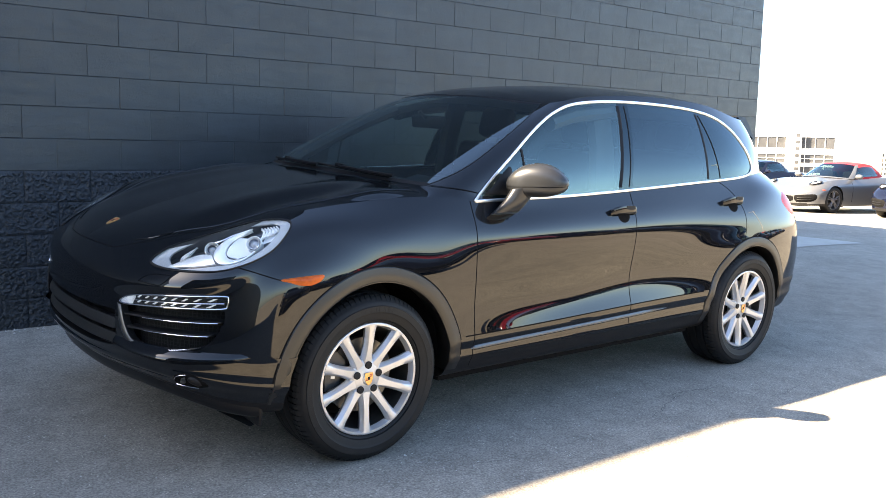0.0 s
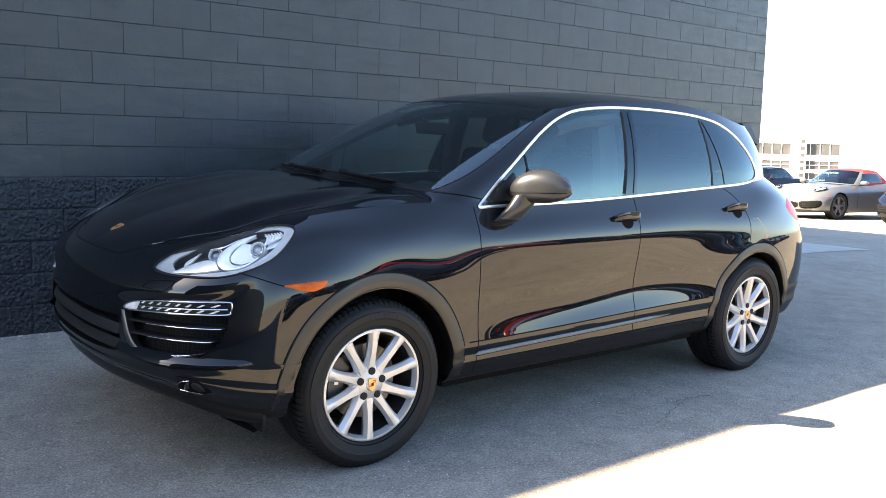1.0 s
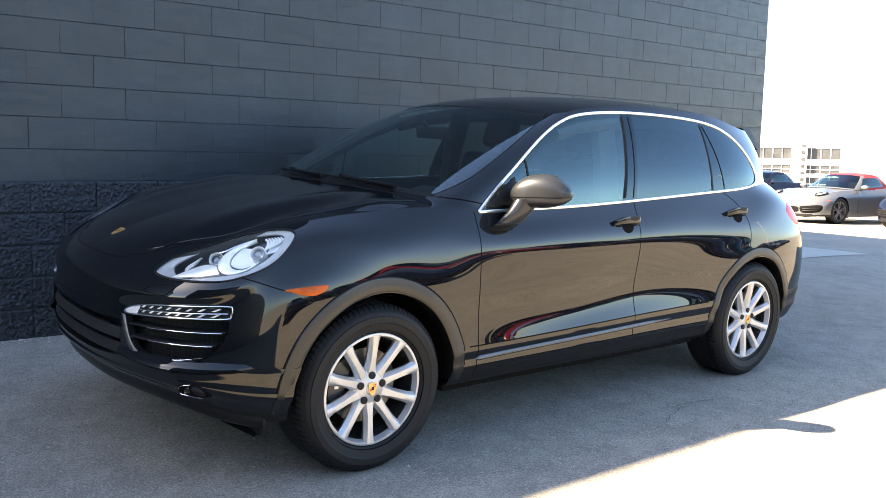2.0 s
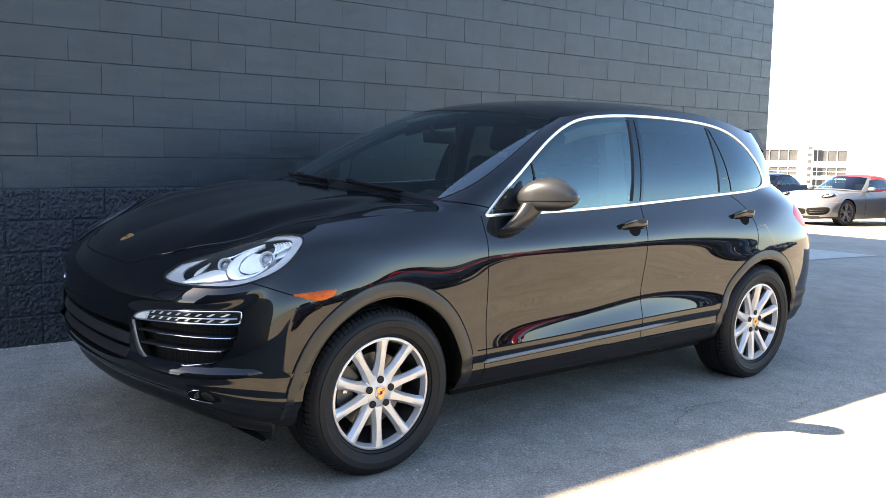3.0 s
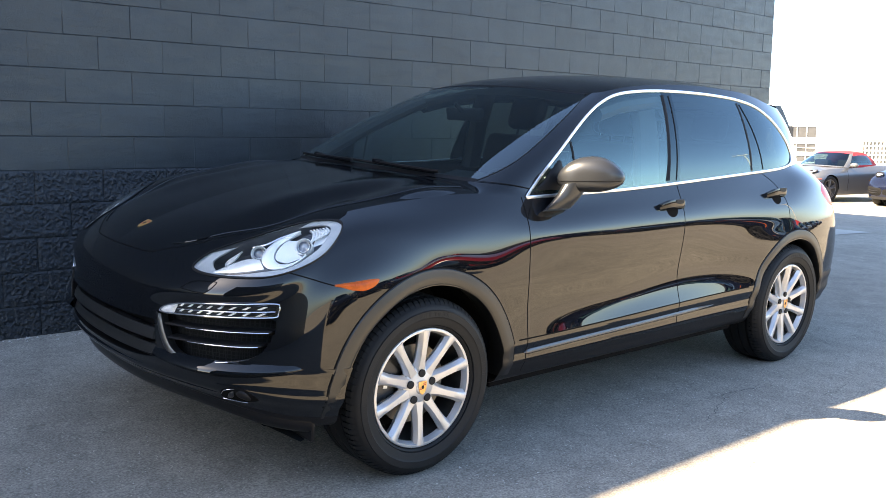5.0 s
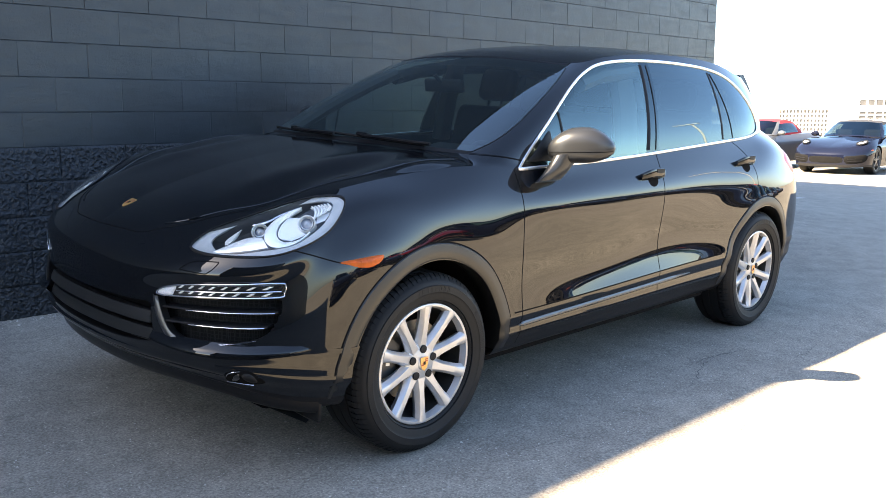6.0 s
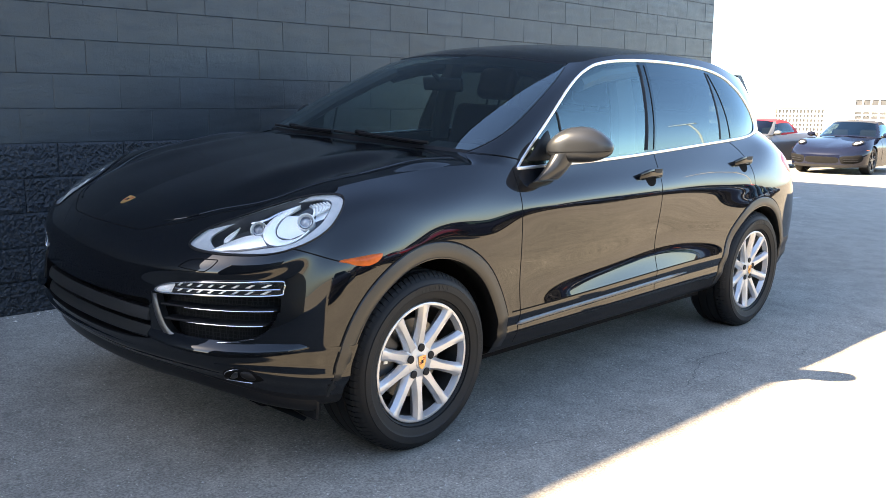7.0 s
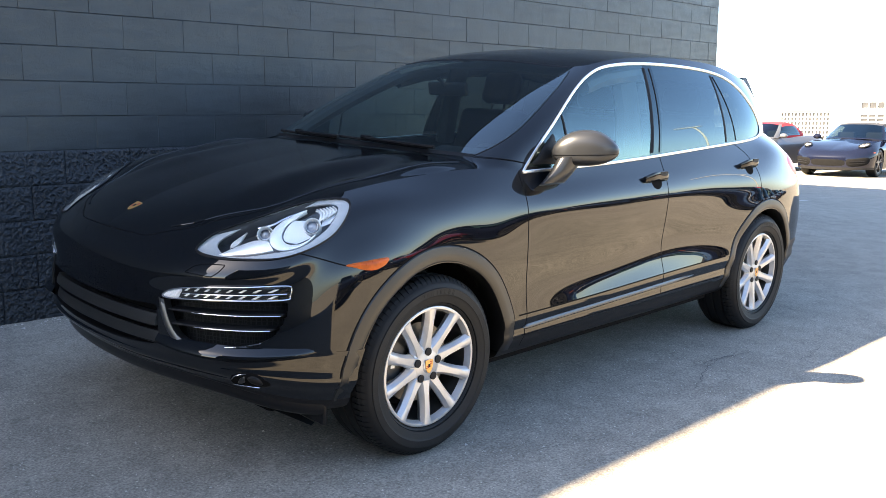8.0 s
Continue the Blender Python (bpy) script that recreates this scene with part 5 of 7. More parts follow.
    for a, b, r, d in ((.456, -.062, .028, .050), (.290, -.034, .026, .048)):
        c = at(a, b, d)
        m_ = Matrix((( e1.x, -en.x, e2.x, c.x), (e1.y, -en.y, e2.y, c.y), (e1.z, -en.z, e2.z, c.z), (0, 0, 0, 1)))
        for name, prof, material in (("projector_ring", [(r * 1.10, 0.02), (r * 1.18, -0.012), (r * 1.06, -0.020), (r * 0.96, -0.014), (r * 0.92, 0.012)], M_LAMPSHELL),
                                     ("projector_ring", [(r * .80, 0.004), (r * .80, -0.012), (r * .70, -0.014), (r * .68, 0.004)], M_CHROME),
                                     ("projector_lens", [(0.0001, -0.014), (r * .3, -0.012), (r * .6, -0.004), (r * .82, 0.004), (r * .96, 0.014)], M_LAMPLENS)):
            bm = bmesh.new()
            lathe(bm, prof, 36)
            bmesh.ops.transform(bm, matrix=m_, verts=bm.verts)
            for v in bm.verts:
                v.co = flip_y(v.co, side)
            part(name, bm, material, lamp)
    # white horn round the outer projector, with the pale dish inside it
    o_, i_ = pair([(.455, .020), (.40, .012), (.352, -.008), (.312, -.046), (.303, -.090), (.322, -.124), (.365, -.138), (.42, -.130), (.462, -.106)],
                  [(.452, .012), (.412, -.004), (.386, -.014), (.352, -.048), (.345, -.082), (.358, -.108), (.39, -.120), (.425, -.116), (.455, -.100)], 6)
    strip("reflector_horn", o_, i_, .022, .036, M_LAMPSHELL, .006)
    o_, i_ = pair([(.40, -.006), (.362, -.045), (.350, -.085), (.39, -.116)], [(.448, -.024), (.430, -.045), (.428, -.080), (.444, -.100)], 6)
    strip("reflector_dish", o_, i_, .040, .052, M_LAMPGREY, -.004)
    # long blade at the lamp's tip and the small fin above it
    o_, i_ = pair([(.113, -.060), (.16, -.056), (.215, -.053), (.262, -.058), (.298, -.078)], [(.114, -.064), (.15, -.080), (.205, -.100), (.262, -.116), (.308, -.124)], 6)
    strip("reflector_blade", o_, i_, .020, .016, M_LAMPSHELL, .004)
    o_, i_ = pair([(.160, -.046), (.164, -.030), (.186, -.014), (.228, .004)], [(.172, -.050), (.190, -.042), (.206, -.028), (.226, .000)], 5)
    strip("reflector_fin", o_, i_, .032, .026, M_LAMPSHELL, .002)
    # shelf over the inner projector, and ribs behind the outer one
    o_, i_ = pair([(.268, .010), (.30, .006), (.33, .006), (.36, .016), (.40, .024), (.445, .030)], [(.270, .002), (.30, -.004), (.335, -.004), (.365, .006), (.405, .014), (.447, .020)], 4)
    strip("lamp_shelf", o_, i_, .026, .030, M_CHROME, .001)
    for k_ in range(6):
        u = .486 + .0115 * k_
        o_, i_ = pair([(u, .012 - .001 * k_), (u + .008, -.018), (u - .006, -.052 + .004 * k_)], [(u + .007, .012 - .001 * k_), (u + .015, -.018), (u + .001, -.052 + .004 * k_)], 4)
        strip("reflector_rib", o_, i_, .030, .030, M_LAMPSHELL, .003)
    o_, i_ = pair([(.480, .016), (.50, -.018), (.484, -.070)], [(.556, .002), (.552, -.022), (.520, -.066)], 5)
    strip("reflector_back", o_, i_, .046, .040, M_LAMPGREY, .0)
    for shell, chosen in ((FLANK, flank_lamp), (HOOD, hood_lamp)):
        if chosen.any():
            ob = panel("lamp_glass", shell, chosen, side, M_CLEAR, lamp, "clear lamp cover")
            ob.visible_shadow = False
    bm = bmesh.new()
    ring = []
    for a, b in LAMP_POLY:
        p = eo + e1 * a + e2 * b
        hit = BARE.ray_cast(p + en * 0.5, -en)
        if hit[0] is not None:
            ring.append(flip_y(hit[0] + en * 0.001, side))
    tube(bm, ring, 0.0058, 6, 0.5, en, closed=True)
    part("lamp_seal", bm, M_BLACK, lamp)
    # door handles
    for hx, hz in ((1.632, 1.020), (2.672, 1.043)):
        # no hollow is cut: a flat black plate paints the grip cup's shade
        cup = draped("door_handle", [(hx + .010 + .048 * math.cos(a), hz - .016 + .036 * math.sin(a)) for a in np.linspace(0, 2 * math.pi, 28, endpoint=False)], on_side, M_VOID, CAR, side, 0.001, 0.0, "black door handle over a flat black plate for the grip cup's shade")
        bm = bmesh.new()
        rows = []
        for k_ in range(21):
            t = -1 + 2 * k_ / 20
            p, nn = on_side(hx + .106 * t, hz + 0.005 * (1 - t * t))
            lift = 0.004 + 0.032 * (1 - abs(t) ** 4)
            w = 0.0225 * (1 - 0.30 * abs(t) ** 3)
            th = 0.0125
            c = p + nn * lift
            up = Vector((0, 0, 1))
            ring = [2 * math.pi * j / 16 for j in range(16)]
            rows.append([bm.verts.new(flip_y(c + up * (w * math.copysign(abs(math.cos(u)) ** .6, math.cos(u))) + nn * (th * math.copysign(abs(math.sin(u)) ** .6, math.sin(u))), side)) for u in ring])
        for p, q in zip(rows, rows[1:]):
            for j in range(16):
                bm.faces.new((p[j], p[(j + 1) % 16], q[(j + 1) % 16], q[j]))
        bm.faces.new(rows[0])
        bm.faces.new(rows[-1][::-1])
        part("handle_grip", bm, M_PAINT, cup)
        bm = bmesh.new()
        rows = []
        for k_ in range(9):
            t = -.12 + .72 * k_ / 8
            p, nn = on_side(hx + .106 * t, hz + 0.005 * (1 - t * t))
            c = p + nn * (0.004 + 0.032 * (1 - abs(t) ** 4) + 0.0137)
            low = -.001 - .006 * math.sin(math.pi * k_ / 8)
            rows.append([bm.verts.new(flip_y(c + Vector((0, 0, v)), side)) for v in (low, .008, .0165)])
        for p, q in zip(rows, rows[1:]):
            for j in range(2):
                bm.faces.new((p[j], p[j + 1], q[j + 1], q[j]))
        part("handle_inset", bm, M_BLACK, cup)
    # tail lamp
    draped("tail_lamp", smooth_closed([(3.33, 1.040), (3.41, 1.082), (3.50, 1.094), (3.56, 1.05), (3.58, .985), (3.54, .945), (3.46, .945), (3.38, .985)], 4), on_side, M_RED, CAR, side, 0.002, 0.006, "red tail lamp")


for side in (-1, 1):
    build_front(side)


def build_grille():
    for s_ in (-1, 1):
        ob = recess("grille_back", FLANK, flank_grille, s_, 0.06, M_VOID, CAR, 0.0)
        if skirt_grille.any():
            recess("grille_floor", SKIRT, skirt_grille, s_, 0.06, M_VOID, CAR, 0.0)
    for z, hh in ((.606, .437), (.540, .446)):
        bm = bmesh.new()
        rows_t, rows_l = [], []
        for k_ in range(31):
            h = -hh + 2 * hh * k_ / 30
            p, nn = bare_front(max(abs(h), .06), z + .021)
            q, nn2 = bare_front(max(abs(h), .06), z - .021)
            p, q = Vector((p.x, abs(h), p.z)), Vector((q.x, abs(h), q.z))
            s_ = -1 if h < 0 else 1
            rows_t.append(flip_y(p - nn * .016, s_))
            rows_l.append(flip_y(q - nn2 * .004, s_))
        ribbon(bm, rows_t, rows_l, 1, 0.03)
        part("grille_slat", bm, M_SLAT, CAR, "satin black grille slat")


build_grille()


def build_mirror(side):
    """Rounded shell on a curved foot; the glass faces the rear."""
    base = new("door_mirror")
    base.parent = CAR
    tagged(base, "dark grey metallic door mirror on a curved foot")
    c = Vector((.888, .990, 1.192))
    turn = Matrix.Rotation(radians(-29), 3, "Z")
    bm = bmesh.new()
    bmesh.ops.create_uvsphere(bm, u_segments=40, v_segments=24, radius=1)
    low = bmesh.new()
    bmesh.ops.create_uvsphere(low, u_segments=40, v_segments=24, radius=1)

    def shape(v):
        x, y, z = v
        k_ = (abs(x) ** 2.8 + abs(y) ** 2.8 + abs(z) ** 2.8 + 1e-9) ** (-1 / 2.8) * math.sqrt(x * x + y * y + z * z)
        x, y, z = x * k_, y * k_, z * k_
        k_ = 1 - 0.22 * max(0, y) ** 2
        slim = 0.54 * max(0, y) ** 2.2 + 0.42 * max(0, -y) ** 2.6 if z > 0 else 0.30 * abs(y) ** 2.4
        zz = z * (0.094 if z > 0 else 0.066) * (1 - slim) + 0.004 * (1 - y * y)
        xx = x * (0.080 if x < 0 else 0.050) * k_
        yy = y * 0.150
        p = turn @ Vector((xx, yy, zz))
        p.z += 0.010 * y
        return c + p
    # upper and lower shell, parted by a narrow groove
    split = -0.20
    for b, up in ((bm, True), (low, False)):
        r = bmesh.ops.bisect_plane(b, geom=b.verts[:] + b.edges[:] + b.faces[:], plane_co=(0, 0, split + (0.03 if up else -0.03)), plane_no=(0, 0, 1), clear_inner=up, clear_outer=not up)
        for v in b.verts:
            v.co = flip_y(shape(v.co), side)
    part("mirror_shell", bm, M_MIRROR, base, "dark grey upper mirror shell")
    part("mirror_base", low, M_MIRROR, base)
    core = bmesh.new()
    bmesh.ops.create_uvsphere(core, u_segments=32, v_segments=20, radius=1)
    for v in core.verts:
        q = shape(v.co * 0.972)
        v.co = flip_y(q, side)
    part("mirror_core", core, M_BLACK, base)
    bm = bmesh.new()
    pts = smooth_open([(.842, .945, 1.165), (.822, .935, 1.125), (.793, .925, 1.085), (.765, .905, 1.045)], 5)
    rings = []
    for i, p in enumerate(pts):
        t = i / (len(pts) - 1)
        rx, ry = 0.074 + 0.010 * t, 0.050 - 0.014 * t
        rings.append([bm.verts.new(flip_y(Vector(p) + Vector((rx * math.cos(a), ry * math.sin(a), 0.012 * math.sin(a))), side)) for a in [2 * math.pi * j / 20 for j in range(20)]])
    for a, b in zip(rings, rings[1:]):
        for j in range(20):
            bm.faces.new((a[j], a[(j + 1) % 20], b[(j + 1) % 20], b[j]))
    bm.faces.new(rings[0])
    bm.faces.new(rings[-1][::-1])
    part("mirror_foot", bm, M_MIRROR, base)
    bm = bmesh.new()
    lathe(bm, [(0.0001, 0), (1, 0)], 32)
    for v in bm.verts:
        x, y, z = v.co
        v.co = flip_y(c + turn @ Vector((0.048, x * 0.115, z * 0.055)), side)
    part("mirror_glass", bm, M_MIRRORGLASS, base)
    # the small triangle cover where the mirror meets the window
    draped("mirror_sail", smooth_closed([(.69, 1.135), (.78, 1.13), (.862, 1.135), (.872, 1.20), (.862, 1.262), (.80, 1.225), (.735, 1.17)], 4), on_side, M_BLACK, base, side, .003, .002)
    bm = bmesh.new()
    tube(bm, [flip_y(on_side(.955, z)[0] + Vector((0, .002, 0)), side) for z in np.linspace(1.13, 1.345, 8)], 0.007, 6, 0.5)
    part("window_post", bm, M_BLACK, base)


for side in (-1, 1):
    build_mirror(side)


def build_badge():
    p, n = on_top(-.762, 0.0001)
    up = Vector((n.z, 0, -n.x))
    y = -n
    x = y.cross(up)
    m_ = Matrix(((x.x, y.x, up.x, p.x), (x.y, y.y, up.y, p.y), (x.z, y.z, up.z, p.z + 0.001), (0, 0, 0, 1)))
    crest_shape("bonnet_badge", CAR, m_, 0.028)


build_badge()


def build_wipers():
    foot, over = glass_grid[0], glass_grid[1]
    near = foot[:, 0] < 0.9

    def screen(h, k, lift):
        """A place near the foot of the windscreen: k rows up, lifted off the glass."""
        p = np.array([np.interp(abs(h), foot[near][:, 1], (foot + (over - foot) * k)[near][:, i_]) for i_ in range(3)])
        return flip_y(Vector(p) + Vector((-.006, 0, .010)) * lift, -1 if h < 0 else 1)
    for h0, h1 in ((-.52, .20), (.10, .70)):
        wiper = new("wiper")
        wiper.parent = CAR
        pts = [screen(h0 + (h1 - h0) * t, 0.65 + 0.75 * t, 1.0) for t in np.linspace(0, 1, 16)]
        bm = bmesh.new()
        tube(bm, pts, 0.007, 6)
        part("wiper_blade", bm, M_BLACK, wiper)
        arm = [screen(h0 + (h1 - h0) * t, 0.15 + .95 * max(t, 0), 2.6 - 0.5 * t) for t in np.linspace(-.06, .55, 9)]
        bm = bmesh.new()
        tube(bm, arm, 0.0085, 8)
        part("wiper_arm", bm, M_TRIM, wiper)
        bm = bmesh.new()
        tube(bm, [screen(h0 + (h1 - h0) * t, 0.65 + 0.75 * t, 2.2) for t in np.linspace(.50, .60, 3)], 0.011, 8)
        part("wiper_clip", bm, M_TRIM, wiper)


build_wipers()


def build_spoiler():
    bm = bmesh.new()
    rows = []
    for t in np.linspace(-1, 1, 25):
        h = 0.44 * t
        x1 = 3.480 - 0.06 * t * t
        x0 = x1 - 0.20
        z = 1.600 - 0.028 * t * t
        rows.append([bm.verts.new(p) for p in ((x0, h, z + .004), (x1 - .05, h, z + .006), (x1, h, z - .012), (x1 - .02, h, z - .03), (x0, h, z - .04))])
    for a, b in zip(rows, rows[1:]):
        for j in range(4):
            bm.faces.new((a[j], a[j + 1], b[j + 1], b[j]))
    bm.faces.new(rows[0])
    bm.faces.new(rows[-1][::-1])
    spoiler = part("roof_spoiler", bm, M_PAINT, CAR)
    for s_ in (-1, 1):
        bm = bmesh.new()
        q = [(3.20, 1.566), (3.37, 1.572), (3.405, 1.53), (3.425, 1.45), (3.415, 1.425), (3.36, 1.45), (3.26, 1.53)]
        a = [bm.verts.new((x, s_ * (.560 - .30 * (x - 3.20) + .46 * (1.57 - z)), z)) for x, z in q]
        b = [bm.verts.new((x - .02, s_ * (.40 - .30 * (x - 3.20) + .46 * (1.57 - z)), z)) for x, z in q]
        bm.faces.new(a)
        bm.faces.new(b[::-1])
        for j in range(len(q)):
            bm.faces.new((a[j], a[(j + 1) % len(q)], b[(j + 1) % len(q)], b[j]))
        bmesh.ops.recalc_face_normals(bm, faces=bm.faces)
        part("spoiler_fin", bm, M_BLACK, spoiler, smooth=False)


build_spoiler()


def build_cabin():
    # dashboard and wheel
    bm = bmesh.new()
    rows = []
    for h in np.linspace(-.70, .70, 15):
        e = abs(h) / .7
        rows.append([bm.verts.new(p) for p in ((.50 + .10 * e * e, h, 1.08), (.62, h, 1.130), (.78, h, 1.140 + (.03 if -.55 < h < -.18 else 0)), (.93, h, 1.10), (.97, h, 1.0), (.95, h, .62), (.6, h, .60))])
    for a, b in zip(rows, rows[1:]):
        for j in range(6):
            bm.faces.new((a[j], a[j + 1], b[j + 1], b[j]))
    part("dashboard", bm, M_DASH, CAR)
    bm = bmesh.new()
    ring = [Vector((1.02 + .075 * math.sin(a) * -1, -.36 + .185 * math.cos(a), 1.00 + .17 * math.sin(a))) for a in np.linspace(0, 2 * math.pi, 32, endpoint=False)]
    tube(bm, ring, 0.015, 8, closed=True)
    tube(bm, [Vector((1.0, -.53, 1.0)), Vector((.99, -.36, .99)), Vector((1.0, -.19, 1.0))], 0.018, 8)
    tube(bm, [Vector((.99, -.36, .99)), Vector((.88, -.36, .95))], 0.04, 10)
    part("steering_wheel", bm, M_BLACK, CAR)
    def seat(x, y, w, rear=False):
        s_ = new("seat")
        s_.parent = CAR
        bm = bmesh.new()
        box(bm, x - .28, x + .26, y - w, y + w, .62, .78, .06, 3)
        part("cushion", bm, M_SEAT, s_)
        bm = bmesh.new()
        box(bm, -.08, .08, -w, w, 0, .62, .06, 3, pose(x + .24, y, .72, 0, 16, 0))
        part("backrest", bm, M_SEAT, s_)
        bm = bmesh.new()
        if rear:
            for dy in (-w * .6, w * .6):
                box(bm, -.05, .05, dy - .12, dy + .12, .66, .82, .04, 3, pose(x + .24, y, .70, 0, 16, 0))
        else:
            box(bm, -.05, .05, -.14, .14, .66, .86, .05, 3, pose(x + .24, y, .72, 0, 16, 0))
            tube(bm, [pose(x + .24, y, .72, 0, 16, 0) @ Vector((0, -.05, .58)), pose(x + .24, y, .72, 0, 16, 0) @ Vector((0, -.05, .70))], .008, 6)
            tube(bm, [pose(x + .24, y, .72, 0, 16, 0) @ Vector((0, .05, .58)), pose(x + .24, y, .72, 0, 16, 0) @ Vector((0, .05, .70))], .008, 6)
        part("headrest", bm, M_SEAT, s_)
    seat(1.42, -.37, .26)
    seat(1.42, .37, .26)
    seat(2.28, 0, .66, True)
    bm = bmesh.new()
    vs = box(bm, -.015, .015, -.125, .125, -.035, .035, .012, 3, pose(.985, -.02, 1.445, 0, -12, 8))
    tube(bm, [Vector((.97, -.01, 1.46)), Vector((.93, 0, 1.50))], .012, 8)
    part("rear_view_mirror", bm, M_BLACK, CAR)
    bm = bmesh.new()
    for s_ in (-1, 1):
        box(bm, .72, 2.7, s_ * .785 - .03, s_ * .785 + .03, .5, 1.125, .02)
    part("door_lining", bm, M_SEAT, CAR)
    head = ROOF.v * np.array([1, 0.96, 1]) - np.array([0, 0, 0.05])
    for s_ in (-1, 1):
        part_mesh("headliner", mesh_of("headliner", head * np.array([1, s_, 1]), ROOF.f, True), M_DASH, CAR)
        bm = bmesh.new()
        rail = [p - n_ * .045 - Vector((0, 0, .01)) for p, n_ in (on_side(x_, z_) for x_, z_ in SCREEN_EDGE[3:-3]) if p is not None]
        tube(bm, [flip_y(p, s_) for p in rail], .036, 8)
        part("pillar_lining", bm, M_DASH, CAR)
        bm = bmesh.new()
        rail = [on_side(x_, z_) for x_, z_ in [(1.26, 1.50), (1.45, 1.545), (1.75, 1.575), (2.05, 1.585), (2.45, 1.575), (2.8, 1.53)]]
        tube(bm, [flip_y(p - n_ * .05, s_) for p, n_ in rail if p is not None], .040, 8)
        part("roof_rail", bm, M_DASH, CAR)
        bm = bmesh.new()
        tube(bm, [Vector((1.70, s_ * .70, 1.1)), Vector((1.71, s_ * .665, 1.35)), Vector((1.72, s_ * .60, 1.58))], .085, 8, .55)
        part("inner_pillar", bm, M_DASH, CAR)


build_cabin()

# ---- parked sports cars ----
M_SILVER = mat("silver_car_paint", (0.090, 0.095, 0.105), 0.3, metal=0.25, coat=0.5, fine=0.02, scale=50)
M_NAVY = mat("dark_blue_car_paint", (0.0050, 0.0066, 0.0155), 0.25, coat=0.7, spec=0.0)
M_CANVASRED = mat("red_soft_top", (0.42, 0.014, 0.022), 0.8, vary=0.1, scale=10, bump=0.2, bump_scale=400)
M_CANVASDARK = mat("dark_soft_top", (0.02, 0.02, 0.024), 0.85, vary=0.1, scale=10, bump=0.2, bump_scale=400)
M_REDPAINT = mat("red_car_paint", (0.17, 0.006, 0.010), 0.25, coat=1.0)
M_DARKWHEEL = mat("dark_grey_wheel", (0.05, 0.05, 0.055), 0.35, metal=0.5, vary=0.1, scale=20)
M_GREYWHEEL = mat("grey_wheel", (0.16, 0.16, 0.17), 0.35, metal=0.6, vary=0.1, scale=20)

S_BELT = [(-.86, 0, .62), (-.80, .42, .64), (-.52, .68, .74), (0, .79, .83), (.7, .79, .85), (1.5, .79, .87), (2.35, .80, .90), (2.95, .70, .85), (3.30, .40, .80), (3.36, 0, .80)]
S_SHOULDER = [(-.95, 0, .53), (-.88, .48, .55), (-.60, .81, .62), (0, .90, .68), (.7, .875, .70), (1.5, .875, .71), (2.35, .92, .75), (3.0, .83, .73), (3.40, .46, .69), (3.45, 0, .69)]
S_MID = [(-.98, 0, .40), (-.91, .50, .41), (-.63, .85, .44), (0, .905, .50), (.7, .885, .50), (1.5, .885, .50), (2.35, .93, .52), (3.02, .86, .50), (3.42, .48, .46), (3.47, 0, .46)]
S_LOW = [(-.95, 0, .19), (-.88, .50, .19), (-.62, .82, .20), (0, .86, .18), (.7, .86, .17), (1.5, .86, .17), (2.35, .88, .18), (3.0, .82, .22), (3.36, .46, .25), (3.40, 0, .25)]
S_FOOT = [(.42, 0, .90), (.50, .45, .89), (.78, .71, .865), (1.05, .745, .86), (1.65, .745, .875), (2.15, .68, .895), (2.55, .40, .90), (2.62, 0, .90)]
S_TOP = [(1.12, 0, 1.245), (1.15, .36, 1.235), (1.25, .52, 1.215), (1.36, .53, 1.235), (1.65, .53, 1.25), (1.98, .49, 1.205), (2.22, .30, 1.15), (2.28, 0, 1.14)]
S_MIDROOF = [(1.12, 1.245), (1.16, 1.252), (1.26, 1.268), (1.38, 1.280), (1.66, 1.290), (2.0, 1.25), (2.24, 1.18), (2.28, 1.14)]
S_HOODMID = [(-.86, .62), (-.72, .67), (-.40, .745), (-.05, .815), (.42, .895)]


